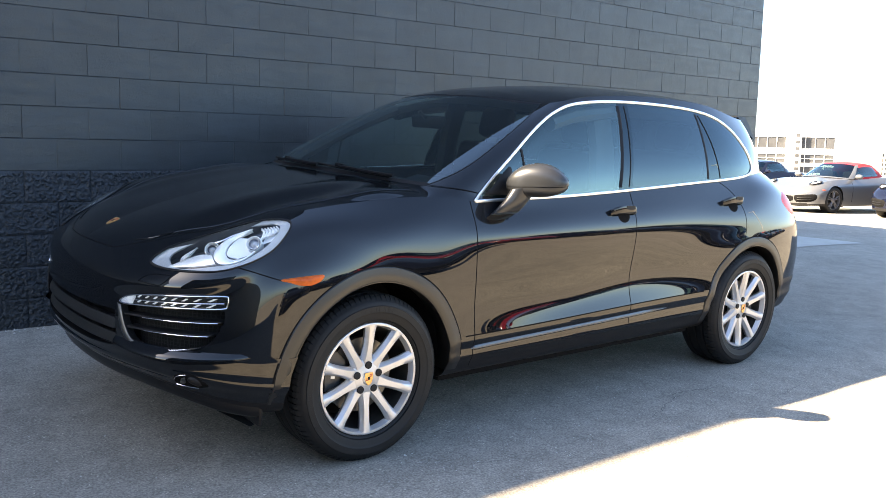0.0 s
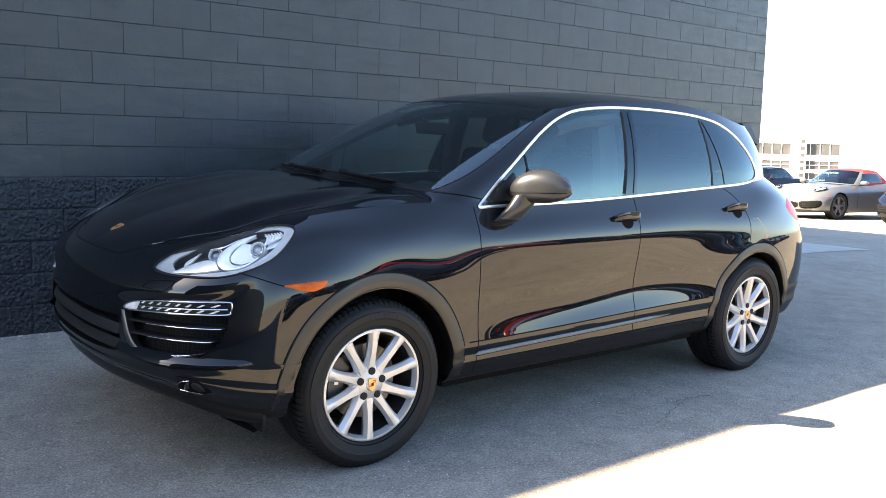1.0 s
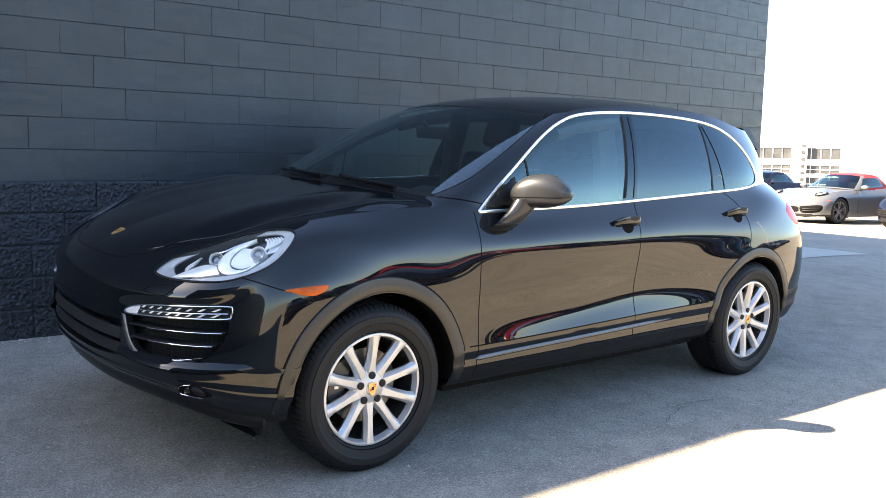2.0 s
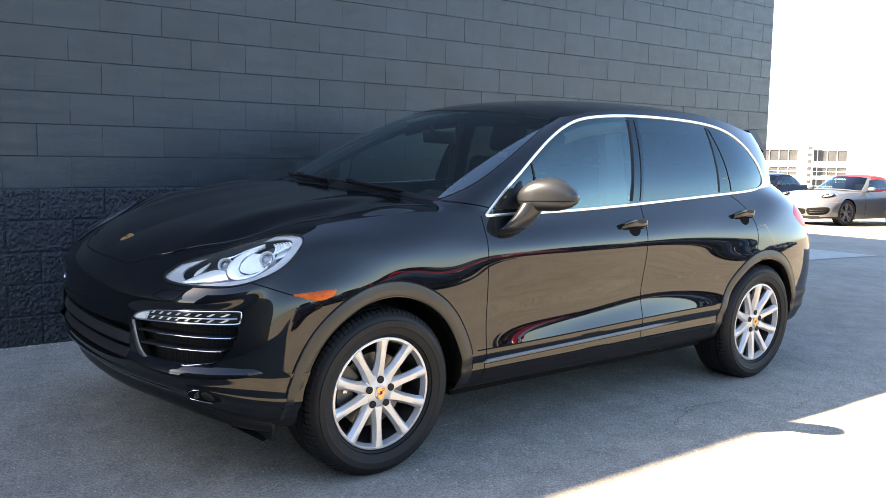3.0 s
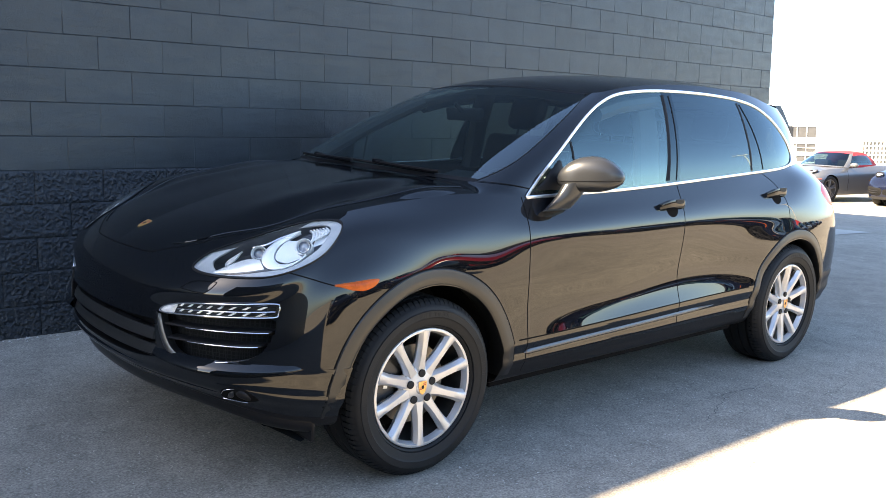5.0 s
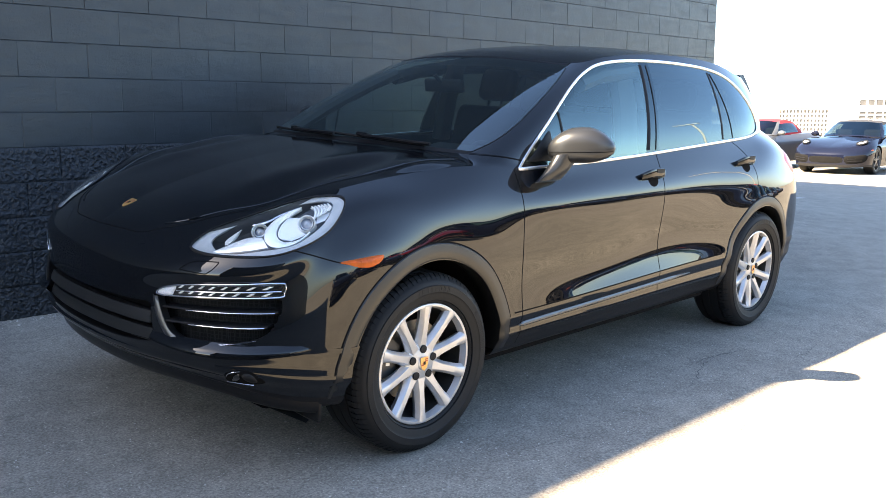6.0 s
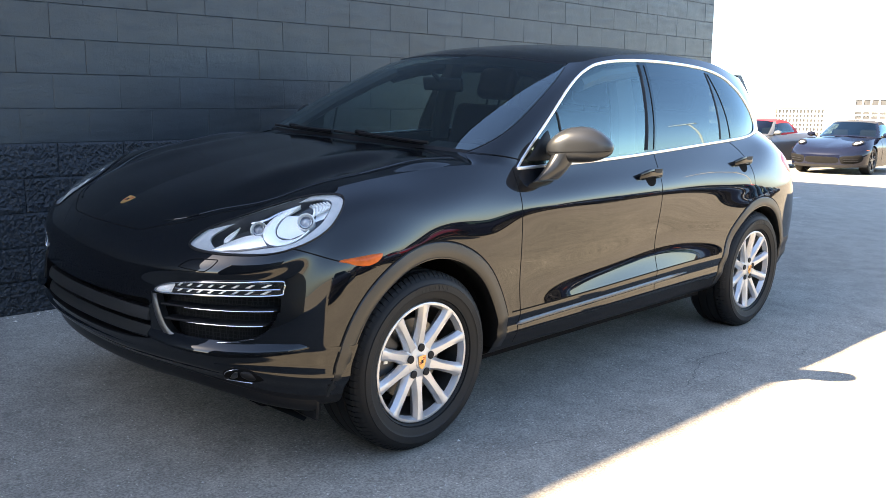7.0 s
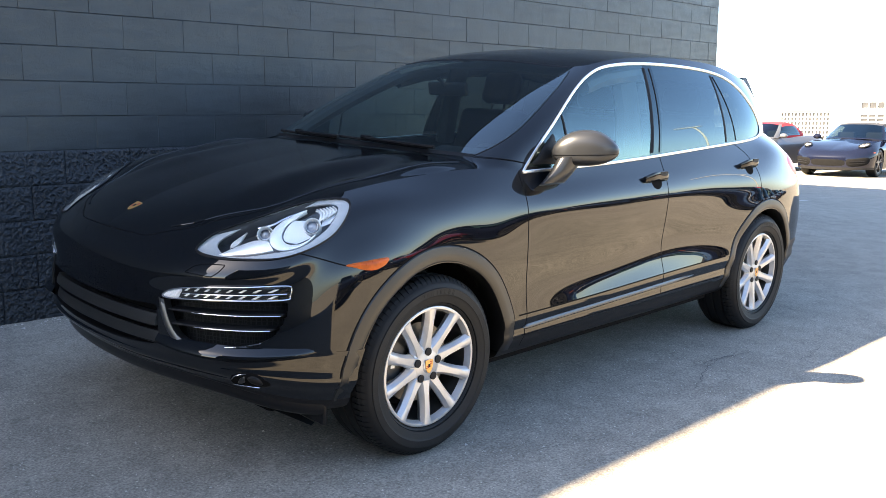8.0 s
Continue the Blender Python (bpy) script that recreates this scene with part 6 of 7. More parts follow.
def sports_car(name, paint, top, wheel_mat, label, m, group="", badge_lamp=True):
    car = empty(name, m, label, "car", group)
    g, st = loft([S_BELT, S_SHOULDER, S_MID, S_LOW], 10, 26)
    fl = Shell(g)
    wells = np.zeros(len(fl.f), bool)
    for cx in (0.0, 2.45):
        wells |= side_cut(fl, arch_poly(cx, .335, .365), lambda c: c[:, 1] > .55, .05)
    low, high = np.array(S_FOOT), np.array(S_TOP)
    rows = []
    for f in (0, .33, .66, 1.0):
        l = low + (high - low) * f
        l[:, 1] += .03 * 4 * f * (1 - f) * np.array([0, .2, .6, 1, 1, 1, .3, 0])
        rows.append(l)
    hg, hst = loft(rows, 10, 16)
    house = Shell(hg)
    roof = Shell(top_grid(hg[-1], hst, S_MIDROOF, False))
    cols = st <= 4.0 + 1e-6
    hood = Shell(top_grid(g[0][cols], st[cols], S_HOODMID, False))
    cols = st >= 5.0 - 1e-6
    deck_st = st[cols] - 5.0
    deck = Shell(top_grid(g[0][cols], deck_st, [(2.3, .93), (2.55, .94), (2.85, .92), (3.15, .86), (3.36, .80)], False))
    r, n = hg.shape[:2]
    col = np.tile(np.arange(n - 1), r - 1)
    row = np.repeat(np.arange(r - 1), n - 1)
    hs = hst[col]
    screen = (hs < 1.85) & (row > 0)
    sideglass = (hs > 2.45) & (hs < 4.6) & (row > 1) & (row < r - 4)
    skin = BVHTree.FromPolygons([Vector(p) for p in fl.v], [tuple(f) for f in fl.f])
    skin_h = BVHTree.FromPolygons([Vector(p) for p in hood.v], [tuple(f) for f in hood.f])

    def front_at(h, z):
        hit = skin.ray_cast(Vector((-3, h, z)), Vector((1, 0, 0)))
        if hit[0] is None:
            hit = skin_h.ray_cast(Vector((-3, h, z)), Vector((1, 0, 0)))
        return hit[0], (hit[1] if hit[1].x < 0 else -hit[1])

    def side_at(x, z):
        hit = skin.ray_cast(Vector((x, 3, z)), Vector((0, -1, 0)))
        return hit[0], (hit[1] if hit[1].y > 0 else -hit[1])

    def top_at(x, h):
        a = skin_h.ray_cast(Vector((x, h, 3)), Vector((0, 0, -1)))
        b = skin.ray_cast(Vector((x, h, 3)), Vector((0, 0, -1)))
        hit = a if a[0] is not None and (b[0] is None or a[0].z >= b[0].z) else b
        return hit[0], (hit[1] if hit[1].z > 0 else -hit[1])
    allf = lambda s_: np.ones(len(s_.f), bool)
    for s_ in (-1, 1):
        c = fl.centres()
        panel("body_side", fl, ~wells & (c[:, 0] > -.35), s_, paint, car)
        panel("front_bumper", fl, ~wells & (c[:, 0] <= -.35) & (c[:, 2] >= .25), s_, paint, car)
        panel("lower_lip", fl, ~wells & (c[:, 0] <= -.35) & (c[:, 2] < .25), s_, M_BLACK, car)
        panel("bonnet", hood, allf(hood), s_, paint, car)
        panel("rear_deck", deck, allf(deck), s_, paint, car)
        panel("soft_top", roof, allf(roof), s_, top, car)
        panel("windscreen", house, screen, s_, M_DARKGLASS, car).visible_shadow = False
        panel("side_window", house, sideglass, s_, M_SIDEGLASS, car).visible_shadow = False
        panel("top_side", house, ~(screen | sideglass) & (hs >= 2.8), s_, top, car)
        panel("screen_frame", house, ~(screen | sideglass) & (hs < 2.8), s_, paint, car)
        lampo = smooth_closed([(-.60, .60), (-.50, .56), (-.36, .62), (-.30, .70), (-.36, .755), (-.48, .73), (-.58, .67)], 3)
        lamp = draped("headlamp", lampo, top_at, M_FARLAMP, car, s_, .004, .045, "oval clear head lamp")
        bm = bmesh.new()
        tube(bm, [flip_y(top_at(x_, h_)[0] + top_at(x_, h_)[1] * .022, s_) for x_, h_ in lampo], .016, 6, closed=True)
        part("lamp_rim", bm, M_BLACK, lamp)
        draped("lamp_core", [(-.45 + .055 * math.cos(a), .655 + .05 * math.sin(a)) for a in np.linspace(0, 2 * math.pi, 14, endpoint=False)], top_at, M_BLACK, lamp, s_, .050, .01)
        # bumper stays closed: flat black plates paint the shade of the air openings
        intake = draped("air_intake", smooth_closed([(.42, .44), (.62, .47), (.83, .49), (.85, .38), (.76, .30), (.47, .28)], 3), front_at, M_VOID, car, s_, .014, 0)
        for z in (.335, .385):
            bm = bmesh.new()
            tube(bm, [flip_y(front_at(h, z + (h - .5) * .05)[0] + Vector((-.020, 0, 0)), s_) for h in np.linspace(.50, .78, 8)], .009, 6)
            part("intake_bar", bm, M_TRIM, intake)
        draped("marker_lamp", smooth_closed([(-.50, .60), (-.42, .61), (-.36, .60), (-.42, .585)], 3), side_at, M_ORANGE, car, s_, .003, .003)
        bm = bmesh.new()
        bmesh.ops.create_uvsphere(bm, u_segments=16, v_segments=10, radius=1)
        for v in bm.verts:
            v.co = Vector((.86 + v.co.x * .07, s_ * (.93 + v.co.y * .11), .93 + v.co.z * .065))
        mirror = part("door_mirror", bm, paint, car)
        bm = bmesh.new()
        tube(bm, [Vector((.88, s_ * .78, .87)), Vector((.87, s_ * .86, .90))], .025, 6)
        part("mirror_stalk", bm, M_BLACK, mirror)
        bm = bmesh.new()
        pts = [side_at(.72, z)[0] for z in np.linspace(.80, .28, 10)]
        tube(bm, [flip_y(p, s_) for p in pts], .004, 4)
        part("shut_line", bm, M_VOID, car)
        for cx in (0.0, 2.45):
            w = new("wheel")
            w.parent = car
            w.matrix_local = pose(cx, s_ * .885, .335, 0, 0, 0 if s_ < 0 else 180)
            bm = bmesh.new()
            lathe(bm, [(.235, .02), (.25, 0), (.29, -.01), (.325, .005), (.335, .03), (.335, .2), (.31, .225), (.24, .2)], 48)
            part("tyre", bm, M_TYRE, w)
            bm = bmesh.new()
            lathe(bm, [(.24, .025), (.245, .006), (.232, .008), (.225, .04), (.215, .18)], 48)
            part("rim", bm, wheel_mat, w)
            for i in range(5):
                for da in (-9, 9):
                    bm = bmesh.new()
                    box(bm, -.013, .013, .012, .045, .03, .232, .004, 1)
                    bmesh.ops.rotate(bm, verts=bm.verts, cent=(0, 0, 0), matrix=Matrix.Rotation(radians(72 * i + da), 3, "Y"))
                    part("spoke", bm, wheel_mat, w, smooth=False)
            bm = bmesh.new()
            lathe(bm, [(.0001, .01), (.05, .012), (.065, .03), (.06, .06)], 24)
            part("hub", bm, wheel_mat, w)
            bm = bmesh.new()
            lathe(bm, [(.16, .09), (.06, .09)], 32)
            part("brake_disc", bm, M_STEEL, w)
            # black disc for the shade behind these spokes
            bm = bmesh.new()
            lathe(bm, [(.215, .17), (.0001, .17)], 24)
            part("wheel_back", bm, M_VOID, w)
            bm = bmesh.new()
            lathe(bm, [(.372, .88 * s_), (.37, .5 * s_), (.02, .5 * s_)], 30, 0, math.pi, False)
            bmesh.ops.translate(bm, verts=bm.verts, vec=(cx, 0, .335))
            part("wheel_liner", bm, M_VOID, car)
    # the middle opening's shade is likewise a flat black plate
    intake = draped("middle_intake", smooth_closed([(-.36, .44), (0, .445), (.36, .44), (.40, .36), (.34, .29), (0, .28), (-.34, .29), (-.40, .36)], 3), lambda h, z: (lambda r_: (flip_y(r_[0], -1 if h < 0 else 1), flip_y(r_[1], -1 if h < 0 else 1)))(front_at(abs(h), z)), M_VOID, car, 1, .003, 0)
    bm = bmesh.new()
    box(bm, -.8, 3.25, -.5, .5, .17, .3, .03)
    part("floor_pan", bm, M_VOID, car)
    bm = bmesh.new()
    for y in (-.35, .35):
        box(bm, 1.25, 1.45, y - .22, y + .22, .45, 1.05, .06, 2)
    box(bm, .62, .9, -.68, .68, .6, .86, .05, 2)
    part("cabin", bm, M_SEAT, car)
    return car


def parked(x, y, yaw):
    return pose(x, y, ground_z(x, y), 0, 0, yaw)


SILVER = sports_car("convertible_car", M_SILVER, M_CANVASRED, M_GREYWHEEL, "silver convertible sports car with a red soft top, parked", parked(20.4, 6.15, -9), "parked sports cars", False)
NAVY = sports_car("roadster_car", M_NAVY, M_CANVASDARK, M_DARKWHEEL, "dark blue roadster with a black soft top, parked", parked(20.7, 3.4, 3), "parked sports cars")
sports_car("coupe_car", M_NAVY, M_NAVY, M_DARKWHEEL, "dark blue sports coupe parked in the row", parked(24.6, 11.3, -9), "parked sports cars", False)
RED = sports_car("red_sports_car", M_REDPAINT, M_CANVASDARK, M_GREYWHEEL, "red sports car with a dark top, across the lot", parked(9.6, -11.3, -90), "cars across the lot")
for i_, src in enumerate((NAVY, NAVY, NAVY, None, NAVY, NAVY, NAVY, NAVY, SILVER, NAVY, NAVY, NAVY, NAVY)):
    x = 1.6 + 2.6 * i_
    if src:
        tagged(copy_thing(src, parked(x, -10.2 + 0.25 * math.sin(x), -90)), group="cars across the lot")


def build_street_lamp(x, y):
    """A tall steel pole with one flat head on an arm."""
    z = ground_z(x, y)
    lamp = empty("street_lamp", Matrix.Translation((x, y, z)), "tall pale steel lot lamp with one flat head", "lamp")
    bm = bmesh.new()
    lathe(bm, [(.0001, 0), (.30, 0), (.30, .55), (.27, .60), (.0001, .60)], 24)
    bmesh.ops.rotate(bm, verts=bm.verts, cent=(0, 0, 0), matrix=Matrix.Rotation(radians(90), 3, "X"))
    part("footing", bm, M_POLE, lamp)
    bm = bmesh.new()
    tube(bm, [Vector((0, 0, .6)), Vector((0, 0, 3.5)), Vector((0, 0, 7.2))], .075, 12)
    part("pole", bm, M_POLE, lamp)
    bm = bmesh.new()
    tube(bm, [Vector((0, 0, 7.1)), Vector((0, .4, 7.18))], .05, 8)
    part("arm", bm, M_POLE, lamp)
    bm = bmesh.new()
    box(bm, -.20, .20, -.9, .5, 7.12, 7.26, .05, 2)
    part("head", bm, M_POLE, lamp)
    return lamp


M_POLE = mat("pale_painted_steel", (0.55, 0.54, 0.52), 0.4, vary=0.1, scale=3)
build_street_lamp(29.2, -15.2)

# ---- far buildings ----
M_FACADE = mat("pale_render", (0.70, 0.69, 0.66), 0.8, vary=0.06, scale=0.2)
M_LINTEL = mat("grey_brown_cladding", (0.16, 0.125, 0.105), 0.7, vary=0.1, scale=0.5)
M_FARGLASS = mat("grey_window_band", (0.050, 0.051, 0.054), 0.4, spec=0.3, vary=0.35, scale=0.4)


def far_building(name, label, azimuth, distance, width, top, base, bands, columns, mullion=0.25, tower=None):
    """A block that faces the lot, with rows of recessed windows."""
    a = radians(azimuth)
    c = Vector((-1.4 + distance * math.cos(a), -5.9 + distance * math.sin(a), 0))
    m = pose(c.x, c.y, 0, 0, 0, azimuth - 90)
    b_ = empty(name, m, label, "building")
    bm = bmesh.new()
    box(bm, -width / 2, width / 2, 0.25, 18, base, top)
    part("wall", bm, M_FACADE, b_, smooth=False)
    bm = bmesh.new()
    box(bm, -width / 2 - .2, width / 2 + .2, -.1, 18.2, top, top + .35)
    part("roof_edge", bm, M_FACADE, b_, smooth=False)
    zs = [base] + [v for z0, z1 in bands for v in (z0, z1)] + [top]
    for z0, z1 in zip(zs[::2], zs[1::2]):
        if z1 - z0 > .01:
            bm = bmesh.new()
            box(bm, -width / 2, width / 2, -.0, .249, z0, z1)
            part("spandrel", bm, M_FACADE, b_, smooth=False)
    w = width / columns
    for z0, z1 in bands:
        for k_ in range(columns):
            x0 = -width / 2 + k_ * w
            win = new("window")
            win.parent = b_
            bm = bmesh.new()
            box(bm, x0 + mullion, x0 + w - mullion, .20, .245, z0, z1)
            part("pane", bm, M_FARGLASS, win, smooth=False)
            bm = bmesh.new()
            box(bm, x0, x0 + mullion, 0.003, .249, z0, z1)
            part("mullion", bm, M_FACADE, win, smooth=False)
    if tower is not None:
        bm = bmesh.new()
        box(bm, tower - 1.9, tower + 1.9, -1.6, .249, base, top + 1.0)
        part("stair_tower", bm, M_FACADE, b_, smooth=False)
        for k_ in range(7):
            bm = bmesh.new()
            z = base + 2.0 + k_ * 1.75
            box(bm, tower + .5, tower + 1.5, -1.66, -1.602, z, z + .9)
            part("stair_window", bm, M_FARGLASS, b_, smooth=False)
    return b_


far_building("office_building", "pale office building with grey window bands, far off", 30.6, 250.0, 26.0, 5.9, -8.0, [(-4.8, -3.2), (-2.2, -1.2), (-1.05, -.05), (1.55, 4.45)], 11, .09, 3.0)
hall = far_building("hall_building", "pale hall with a tall gridded window front, far off", 23.75, 240.0, 11.6, 1.3, -8.0, [(-6.8, -6.0), (-5.7, -4.9), (-4.6, -3.8), (-3.5, -2.7), (-2.4, -1.6), (-1.3, -.5), (-.2, .6)], 14, .17)
for name, size in (("lintel", (-6.0, 6.0, -.12, -.004, .70, 1.28)), ("corner_pier", (-6.0, -5.35, -.12, -.004, -8.0, .698))):
    bm = bmesh.new()
    box(bm, *size)
    part(name, bm, M_LINTEL, hall, smooth=False)
far_building("garage_building", "pale parking building with open dark decks, far off", 18.8, 250.0, 17.0, 3.9, -8.0, [(-4.6, -3.8), (-3.5, -2.8), (-1.6, -.8), (-.5, .2), (1.8, 3.3)], 9, .2)

# ---- blocks of the wall ----
def smooth_block(length, height):
    """A block face with worn, rounded arrises; its front at y = 0, its back 12 mm behind."""
    g, b = 0.0014, 0.0022
    x1, z1 = length / 2 - g, height / 2 - g
    v, f = [], []
    for inset, y in ((0, 0.012), (0, 0.0025), (b, 0.0)):
        v += [(-x1 + inset, y, -z1 + inset), (x1 - inset, y, -z1 + inset), (x1 - inset, y, z1 - inset), (-x1 + inset, y, z1 - inset)]
    for o in (0, 4):
        for j in range(4):
            f.append((o + j, o + (j + 1) % 4, o + 4 + (j + 1) % 4, o + 4 + j))
    f.append((8, 9, 10, 11))
    return mesh_of("block", v, f, False)


def rough_block(length, height, seed):
    """A split face: a coarse broken surface."""
    g = 0.0022
    nx, nz = max(12, int(30 * length / BLOCK_L)), 15
    rnd = random.Random(seed)
    v, f = [], []
    for j in range(nz + 1):
        for i in range(nx + 1):
            x, z = -length / 2 + g + (length - 2 * g) * i / nx, -height / 2 + g + (height - 2 * g) * j / nz
            e = 1 if 0 < i < nx and 0 < j < nz else 0
            y = -0.006 * e - 0.004 + e * (rnd.random() - 0.5) * 0.013 + (rnd.random() - .5) * .003
            jit = e * 0.007
            v.append((x + (rnd.random() - .5) * jit, y, z + (rnd.random() - .5) * jit))
    c = nx + 1
    for j in range(nz):
        for i in range(nx):
            a, b, d, e_ = j * c + i, j * c + i + 1, (j + 1) * c + i + 1, (j + 1) * c + i
            f += [(a, b, d), (a, d, e_)] if rnd.random() < .5 else [(a, b, e_), (b, d, e_)]
    n0 = len(v)
    rim = [i for i in range(c)] + [j * c + nx for j in range(1, nz + 1)] + [nz * c + i for i in range(nx - 1, -1, -1)] + [j * c for j in range(nz - 1, 0, -1)]
    for i in rim:
        v.append((v[i][0], 0.012, v[i][2]))
    m = len(rim)
    for k_ in range(m):
        f.append((rim[k_], n0 + k_, n0 + (k_ + 1) % m, rim[(k_ + 1) % m]))
    return mesh_of("split_block", v, f, False)


def build_blocks():
    full, half = smooth_block(BLOCK_L, BLOCK_H), smooth_block(BLOCK_L / 2, BLOCK_H)
    rough = [rough_block(BLOCK_L, BLOCK_H, s) for s in range(10)]
    rough_half = [rough_block(BLOCK_L / 2, BLOCK_H, s) for s in range(3)]
    for me in (full, half):
        me.materials.append(M_BLOCK)
    for me in rough + rough_half:
        me.materials.append(M_SPLIT)
    rnd = random.Random(5)
    rest_s, rest_r = ([], []), ([], [])
    for course in range(-6, 29):
        z = SPLIT_TOP + (course + 0.5) * BLOCK_H
        x = WALL_X1
        odd = course % 2 == 1
        first = True
        while x > WALL_X0:
            w = BLOCK_L if odd or not first else BLOCK_L / 2
            first = False
            xc = x - w / 2
            x -= w
            if course < 0:
                me = rnd.choice(rough if w > .3 else rough_half)
            else:
                me = full if w > .3 else half
            near = (-0.85 < xc and -5 <= course <= 7)
            dy = rnd.uniform(-.0012, .0012)
            if near:
                ob = new("split_block" if course < 0 else "block", me)
                ob.parent = WALL
                ob.location = (xc, dy, z)
            else:
                store = rest_r if course < 0 else rest_s
                o = len(store[0])
                store[0].extend((v.co.x + xc, v.co.y + dy, v.co.z + z) for v in me.vertices)
                store[1].extend(tuple(o + i for i in p.vertices) for p in me.polygons)
    # paint and mortar that close many upright joints, and some lengths of the level ones, almost flush
    fill_v, fill_f = [], []

    def filler(x0, x1, z0, z1, y):
        o = len(fill_v)
        fill_v.extend([(x0, y, z0), (x1, y, z0), (x1, y, z1), (x0, y, z1), (x0, .004, z0), (x1, .004, z0), (x1, .004, z1), (x0, .004, z1)])
        fill_f.extend([(o, o + 1, o + 2, o + 3), (o, o + 4, o + 5, o + 1), (o + 1, o + 5, o + 6, o + 2), (o + 2, o + 6, o + 7, o + 3), (o + 3, o + 7, o + 4, o)])
    for course in range(0, 12):
        z = SPLIT_TOP + course * BLOCK_H
        x = WALL_X1 - (BLOCK_L if course % 2 == 1 else BLOCK_L / 2)
        while x > -3.5:
            covered = 0.1 < x < 1.9 and course in (0, 1) or x < 4.5 and rnd.random() < .38 or rnd.random() < .12
            if covered:
                z0, z1 = z + .0014, z + BLOCK_H - .0014
                if rnd.random() < .4:
                    z0 += rnd.uniform(.02, .12)
                filler(x - .0022, x + .0022, z0, z1, rnd.uniform(.0001, .0009))
            if rnd.random() < .22:
                x0 = x + rnd.uniform(0, .2)
                filler(x0, x0 + rnd.uniform(.05, .3), z - .0019, z + .0005, rnd.uniform(.0004, .0012))
            x -= BLOCK_L
    part_mesh("joint_filler", mesh_of("joint_filler", fill_v, fill_f, False), M_BLOCK, WALL, kind="stuff")
    for name, store, m in (("block_field", rest_s, M_BLOCK), ("split_block_field", rest_r, M_SPLIT)):
        part_mesh(name, mesh_of(name, store[0], store[1], False), m, WALL, kind="stuff")


build_blocks()


# ---- loose and worn things on the ground ----
def on_ground(x, y, lift=0.0):
    # the sheet is built from flat cells, so take the height from its own corners
    x0, y0 = -6 + math.floor((x + 6) / 0.5) * 0.5, -9 + math.floor((y + 9) / 0.3) * 0.3
    u, v = (x - x0) / 0.5, (y - y0) / 0.3
    z = (ground_z(x0, y0) * (1 - u) + ground_z(x0 + .5, y0) * u) * (1 - v) + (ground_z(x0, y0 + .3) * (1 - u) + ground_z(x0 + .5, y0 + .3) * u) * v
    return Vector((x, y, z + lift))


M_CRACK = mat("dark_crack", (0.085, 0.084, 0.082), 0.9, vary=0.2, scale=20)
M_PEBBLE = mat("pale_grit", (0.42, 0.40, 0.37), 0.8, vary=0.3, scale=60)


def build_crack(x0, y0, x1, y1, seed, width):
    rnd = random.Random(seed)
    n = 26
    bm = bmesh.new()
    rows = []
    dx, dy = x1 - x0, y1 - y0
    ln = math.hypot(dx, dy)
    w1 = w2 = 0
    for i in range(n):
        t = i / (n - 1)
        w1 = w1 * .7 + rnd.uniform(-.03, .03) * ln
        off = w1 * math.sin(math.pi * t)
        x, y = x0 + dx * t - dy / ln * off, y0 + dy * t + dx / ln * off
        w = width * rnd.uniform(.35, 1) * math.sin(math.pi * min(max(t, .04), .96)) ** .5
        rows.append((bm.verts.new(on_ground(x - dy / ln * w, y + dx / ln * w, .0035)), bm.verts.new(on_ground(x + dy / ln * w, y - dx / ln * w, .0035))))
    for a, b in zip(rows, rows[1:]):
        bm.faces.new((a[0], a[1], b[1], b[0]))
    part("ground_crack", bm, M_CRACK, None, "thin dark crack in the asphalt", category="crack", kind="structure")


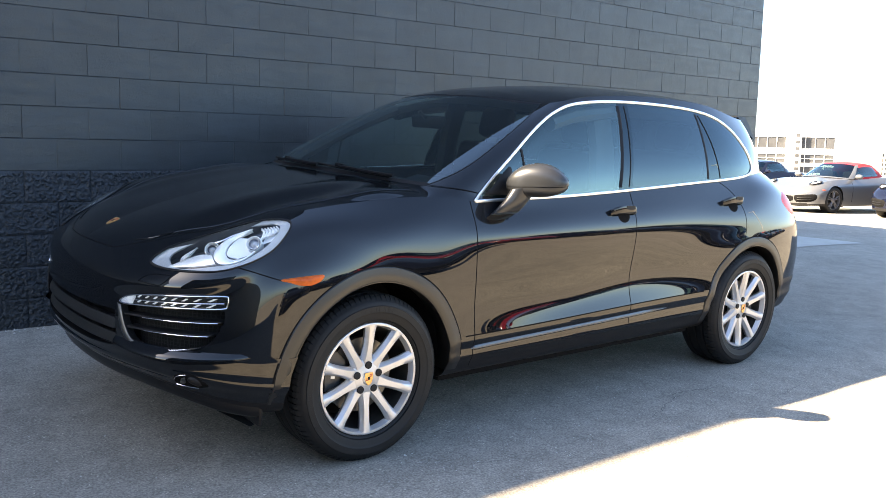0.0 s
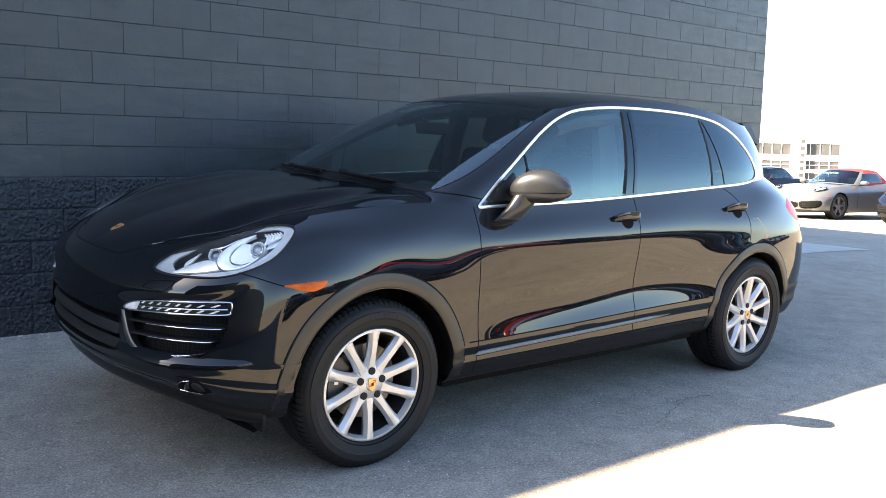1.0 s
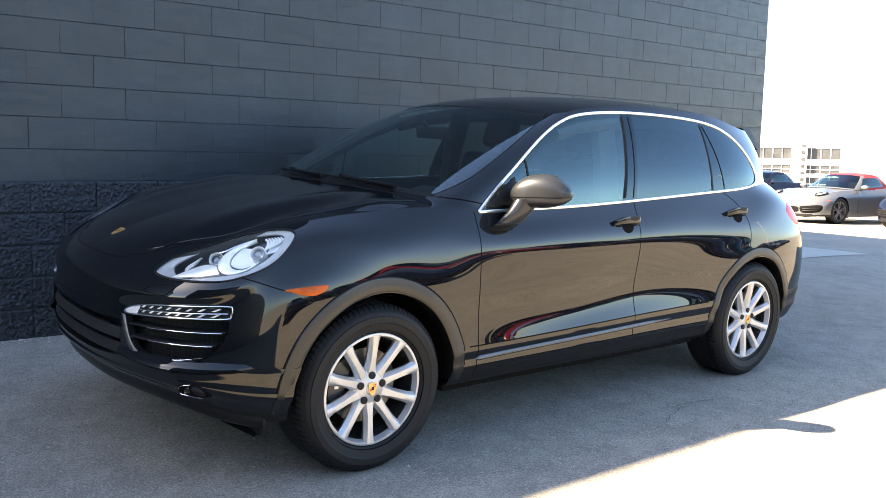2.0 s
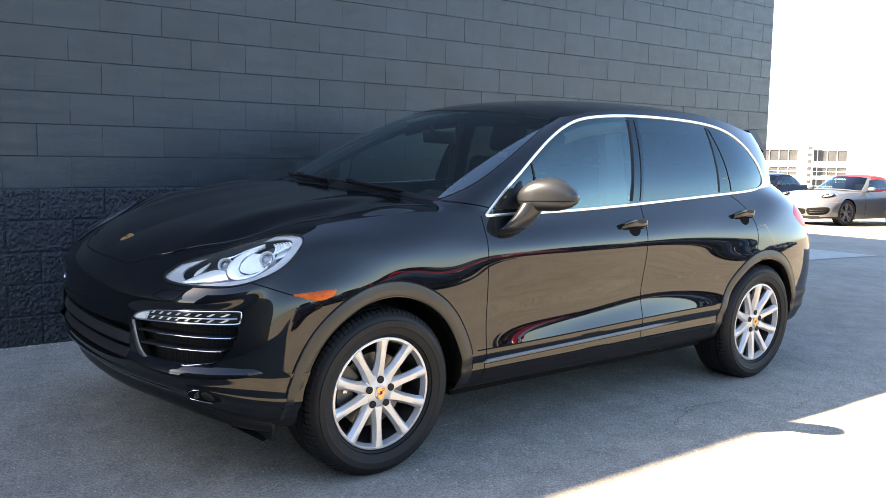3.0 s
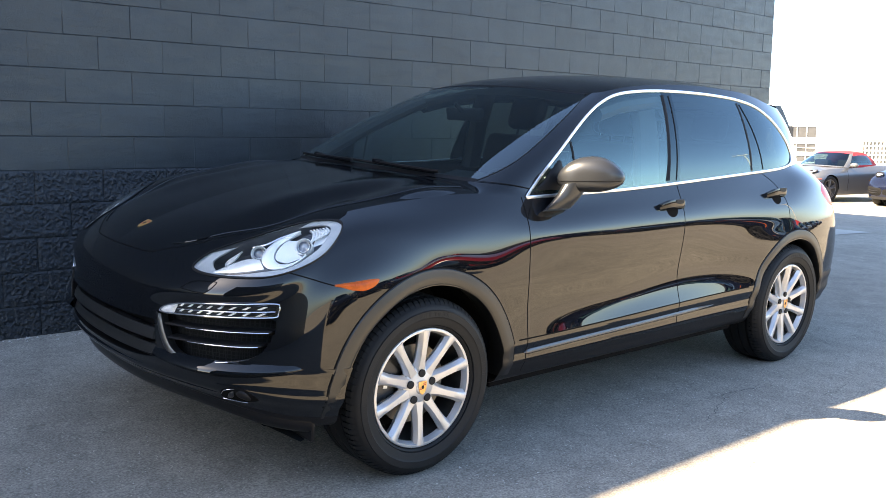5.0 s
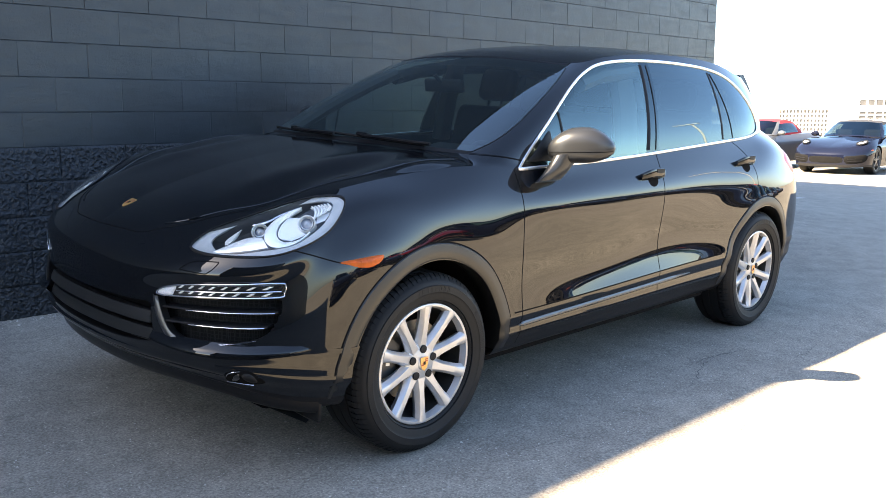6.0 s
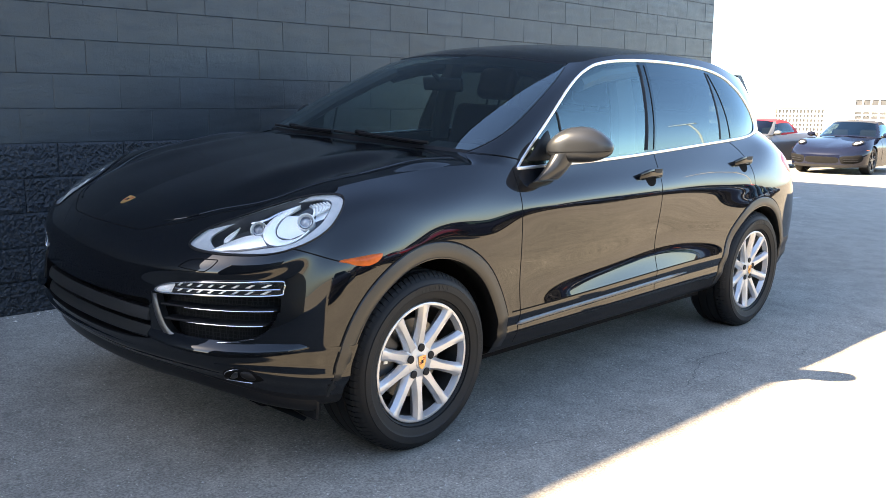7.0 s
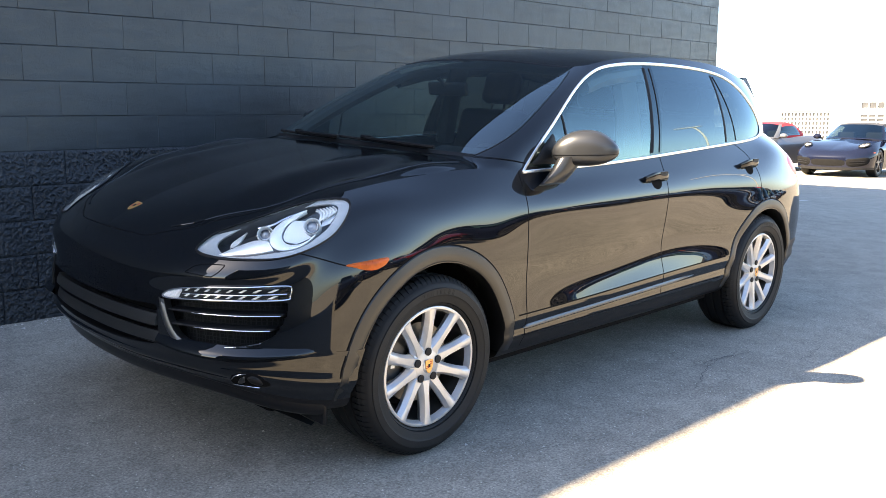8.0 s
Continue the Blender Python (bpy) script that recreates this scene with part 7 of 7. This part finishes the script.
build_crack(2.55, -3.02, 3.05, -3.10, 3, .004)
build_crack(2.2, -3.22, 2.75, -3.05, 4, .003)
build_crack(0.9, -3.15, 1.5, -3.30, 9, .002)
build_crack(3.1, -3.35, 3.5, -3.32, 12, .003)


def build_grit():
    """Grit scattered over the asphalt, thicker at the foot of the wall."""
    rnd = random.Random(8)
    v, f = [], []
    def stone(x, y, r):
        c = on_ground(x, y, r * .3)
        o = len(v)
        pts = [Vector((1, 0, 0)), Vector((-.5, .8, 0)), Vector((-.5, -.8, 0)), Vector((.1, .1, .8))]
        a = rnd.uniform(0, 6.28)
        for p in pts:
            q = Vector((p.x * math.cos(a) - p.y * math.sin(a), p.x * math.sin(a) + p.y * math.cos(a), p.z)) * (r * rnd.uniform(.7, 1.3))
            v.append(tuple(c + q))
        f.extend([(o, o + 1, o + 3), (o + 1, o + 2, o + 3), (o + 2, o, o + 3)])
    for _ in range(2600):
        stone(rnd.uniform(-1.6, 3.4), rnd.uniform(-4.2, -1.9), abs(rnd.gauss(0, .0020)) + .0012)
    for _ in range(500):
        stone(rnd.uniform(-3, 7), rnd.uniform(-4.4, -0.1), abs(rnd.gauss(0, .0022)) + .001)
    for _ in range(500):
        stone(rnd.uniform(-4, 1), -abs(rnd.gauss(0, .06)) - .03, abs(rnd.gauss(0, .005)) + .002)
    part_mesh("grit", mesh_of("grit", v, f, False), M_PEBBLE, None, "pale grit scattered over the asphalt", category="grit", kind="stuff")


build_grit()


def build_apron():
    """A pale concrete pad past the building's corner, level with the asphalt."""
    xs, ys = np.linspace(8.2, 11.87, 9), np.linspace(0, 1, 13)
    v = [tuple(on_ground(x, (-.05 + .115 * (x - 8.2)) * (1 - t) + 5.8 * t, .006)) for t in ys for x in xs]
    f = [(j * 9 + i, j * 9 + i + 1, (j + 1) * 9 + i + 1, (j + 1) * 9 + i) for j in range(12) for i in range(8)]
    part_mesh("concrete_apron", mesh_of("concrete_apron", v, f), M_CONCRETE, None, "pale worn concrete pad set in the asphalt", category="pavement", kind="structure")


M_CONCRETE = mat("worn_concrete", (0.36, 0.34, 0.31), 0.85, vary=0.12, scale=3, fine=0.08, bump=0.3, bump_scale=250)
build_apron()
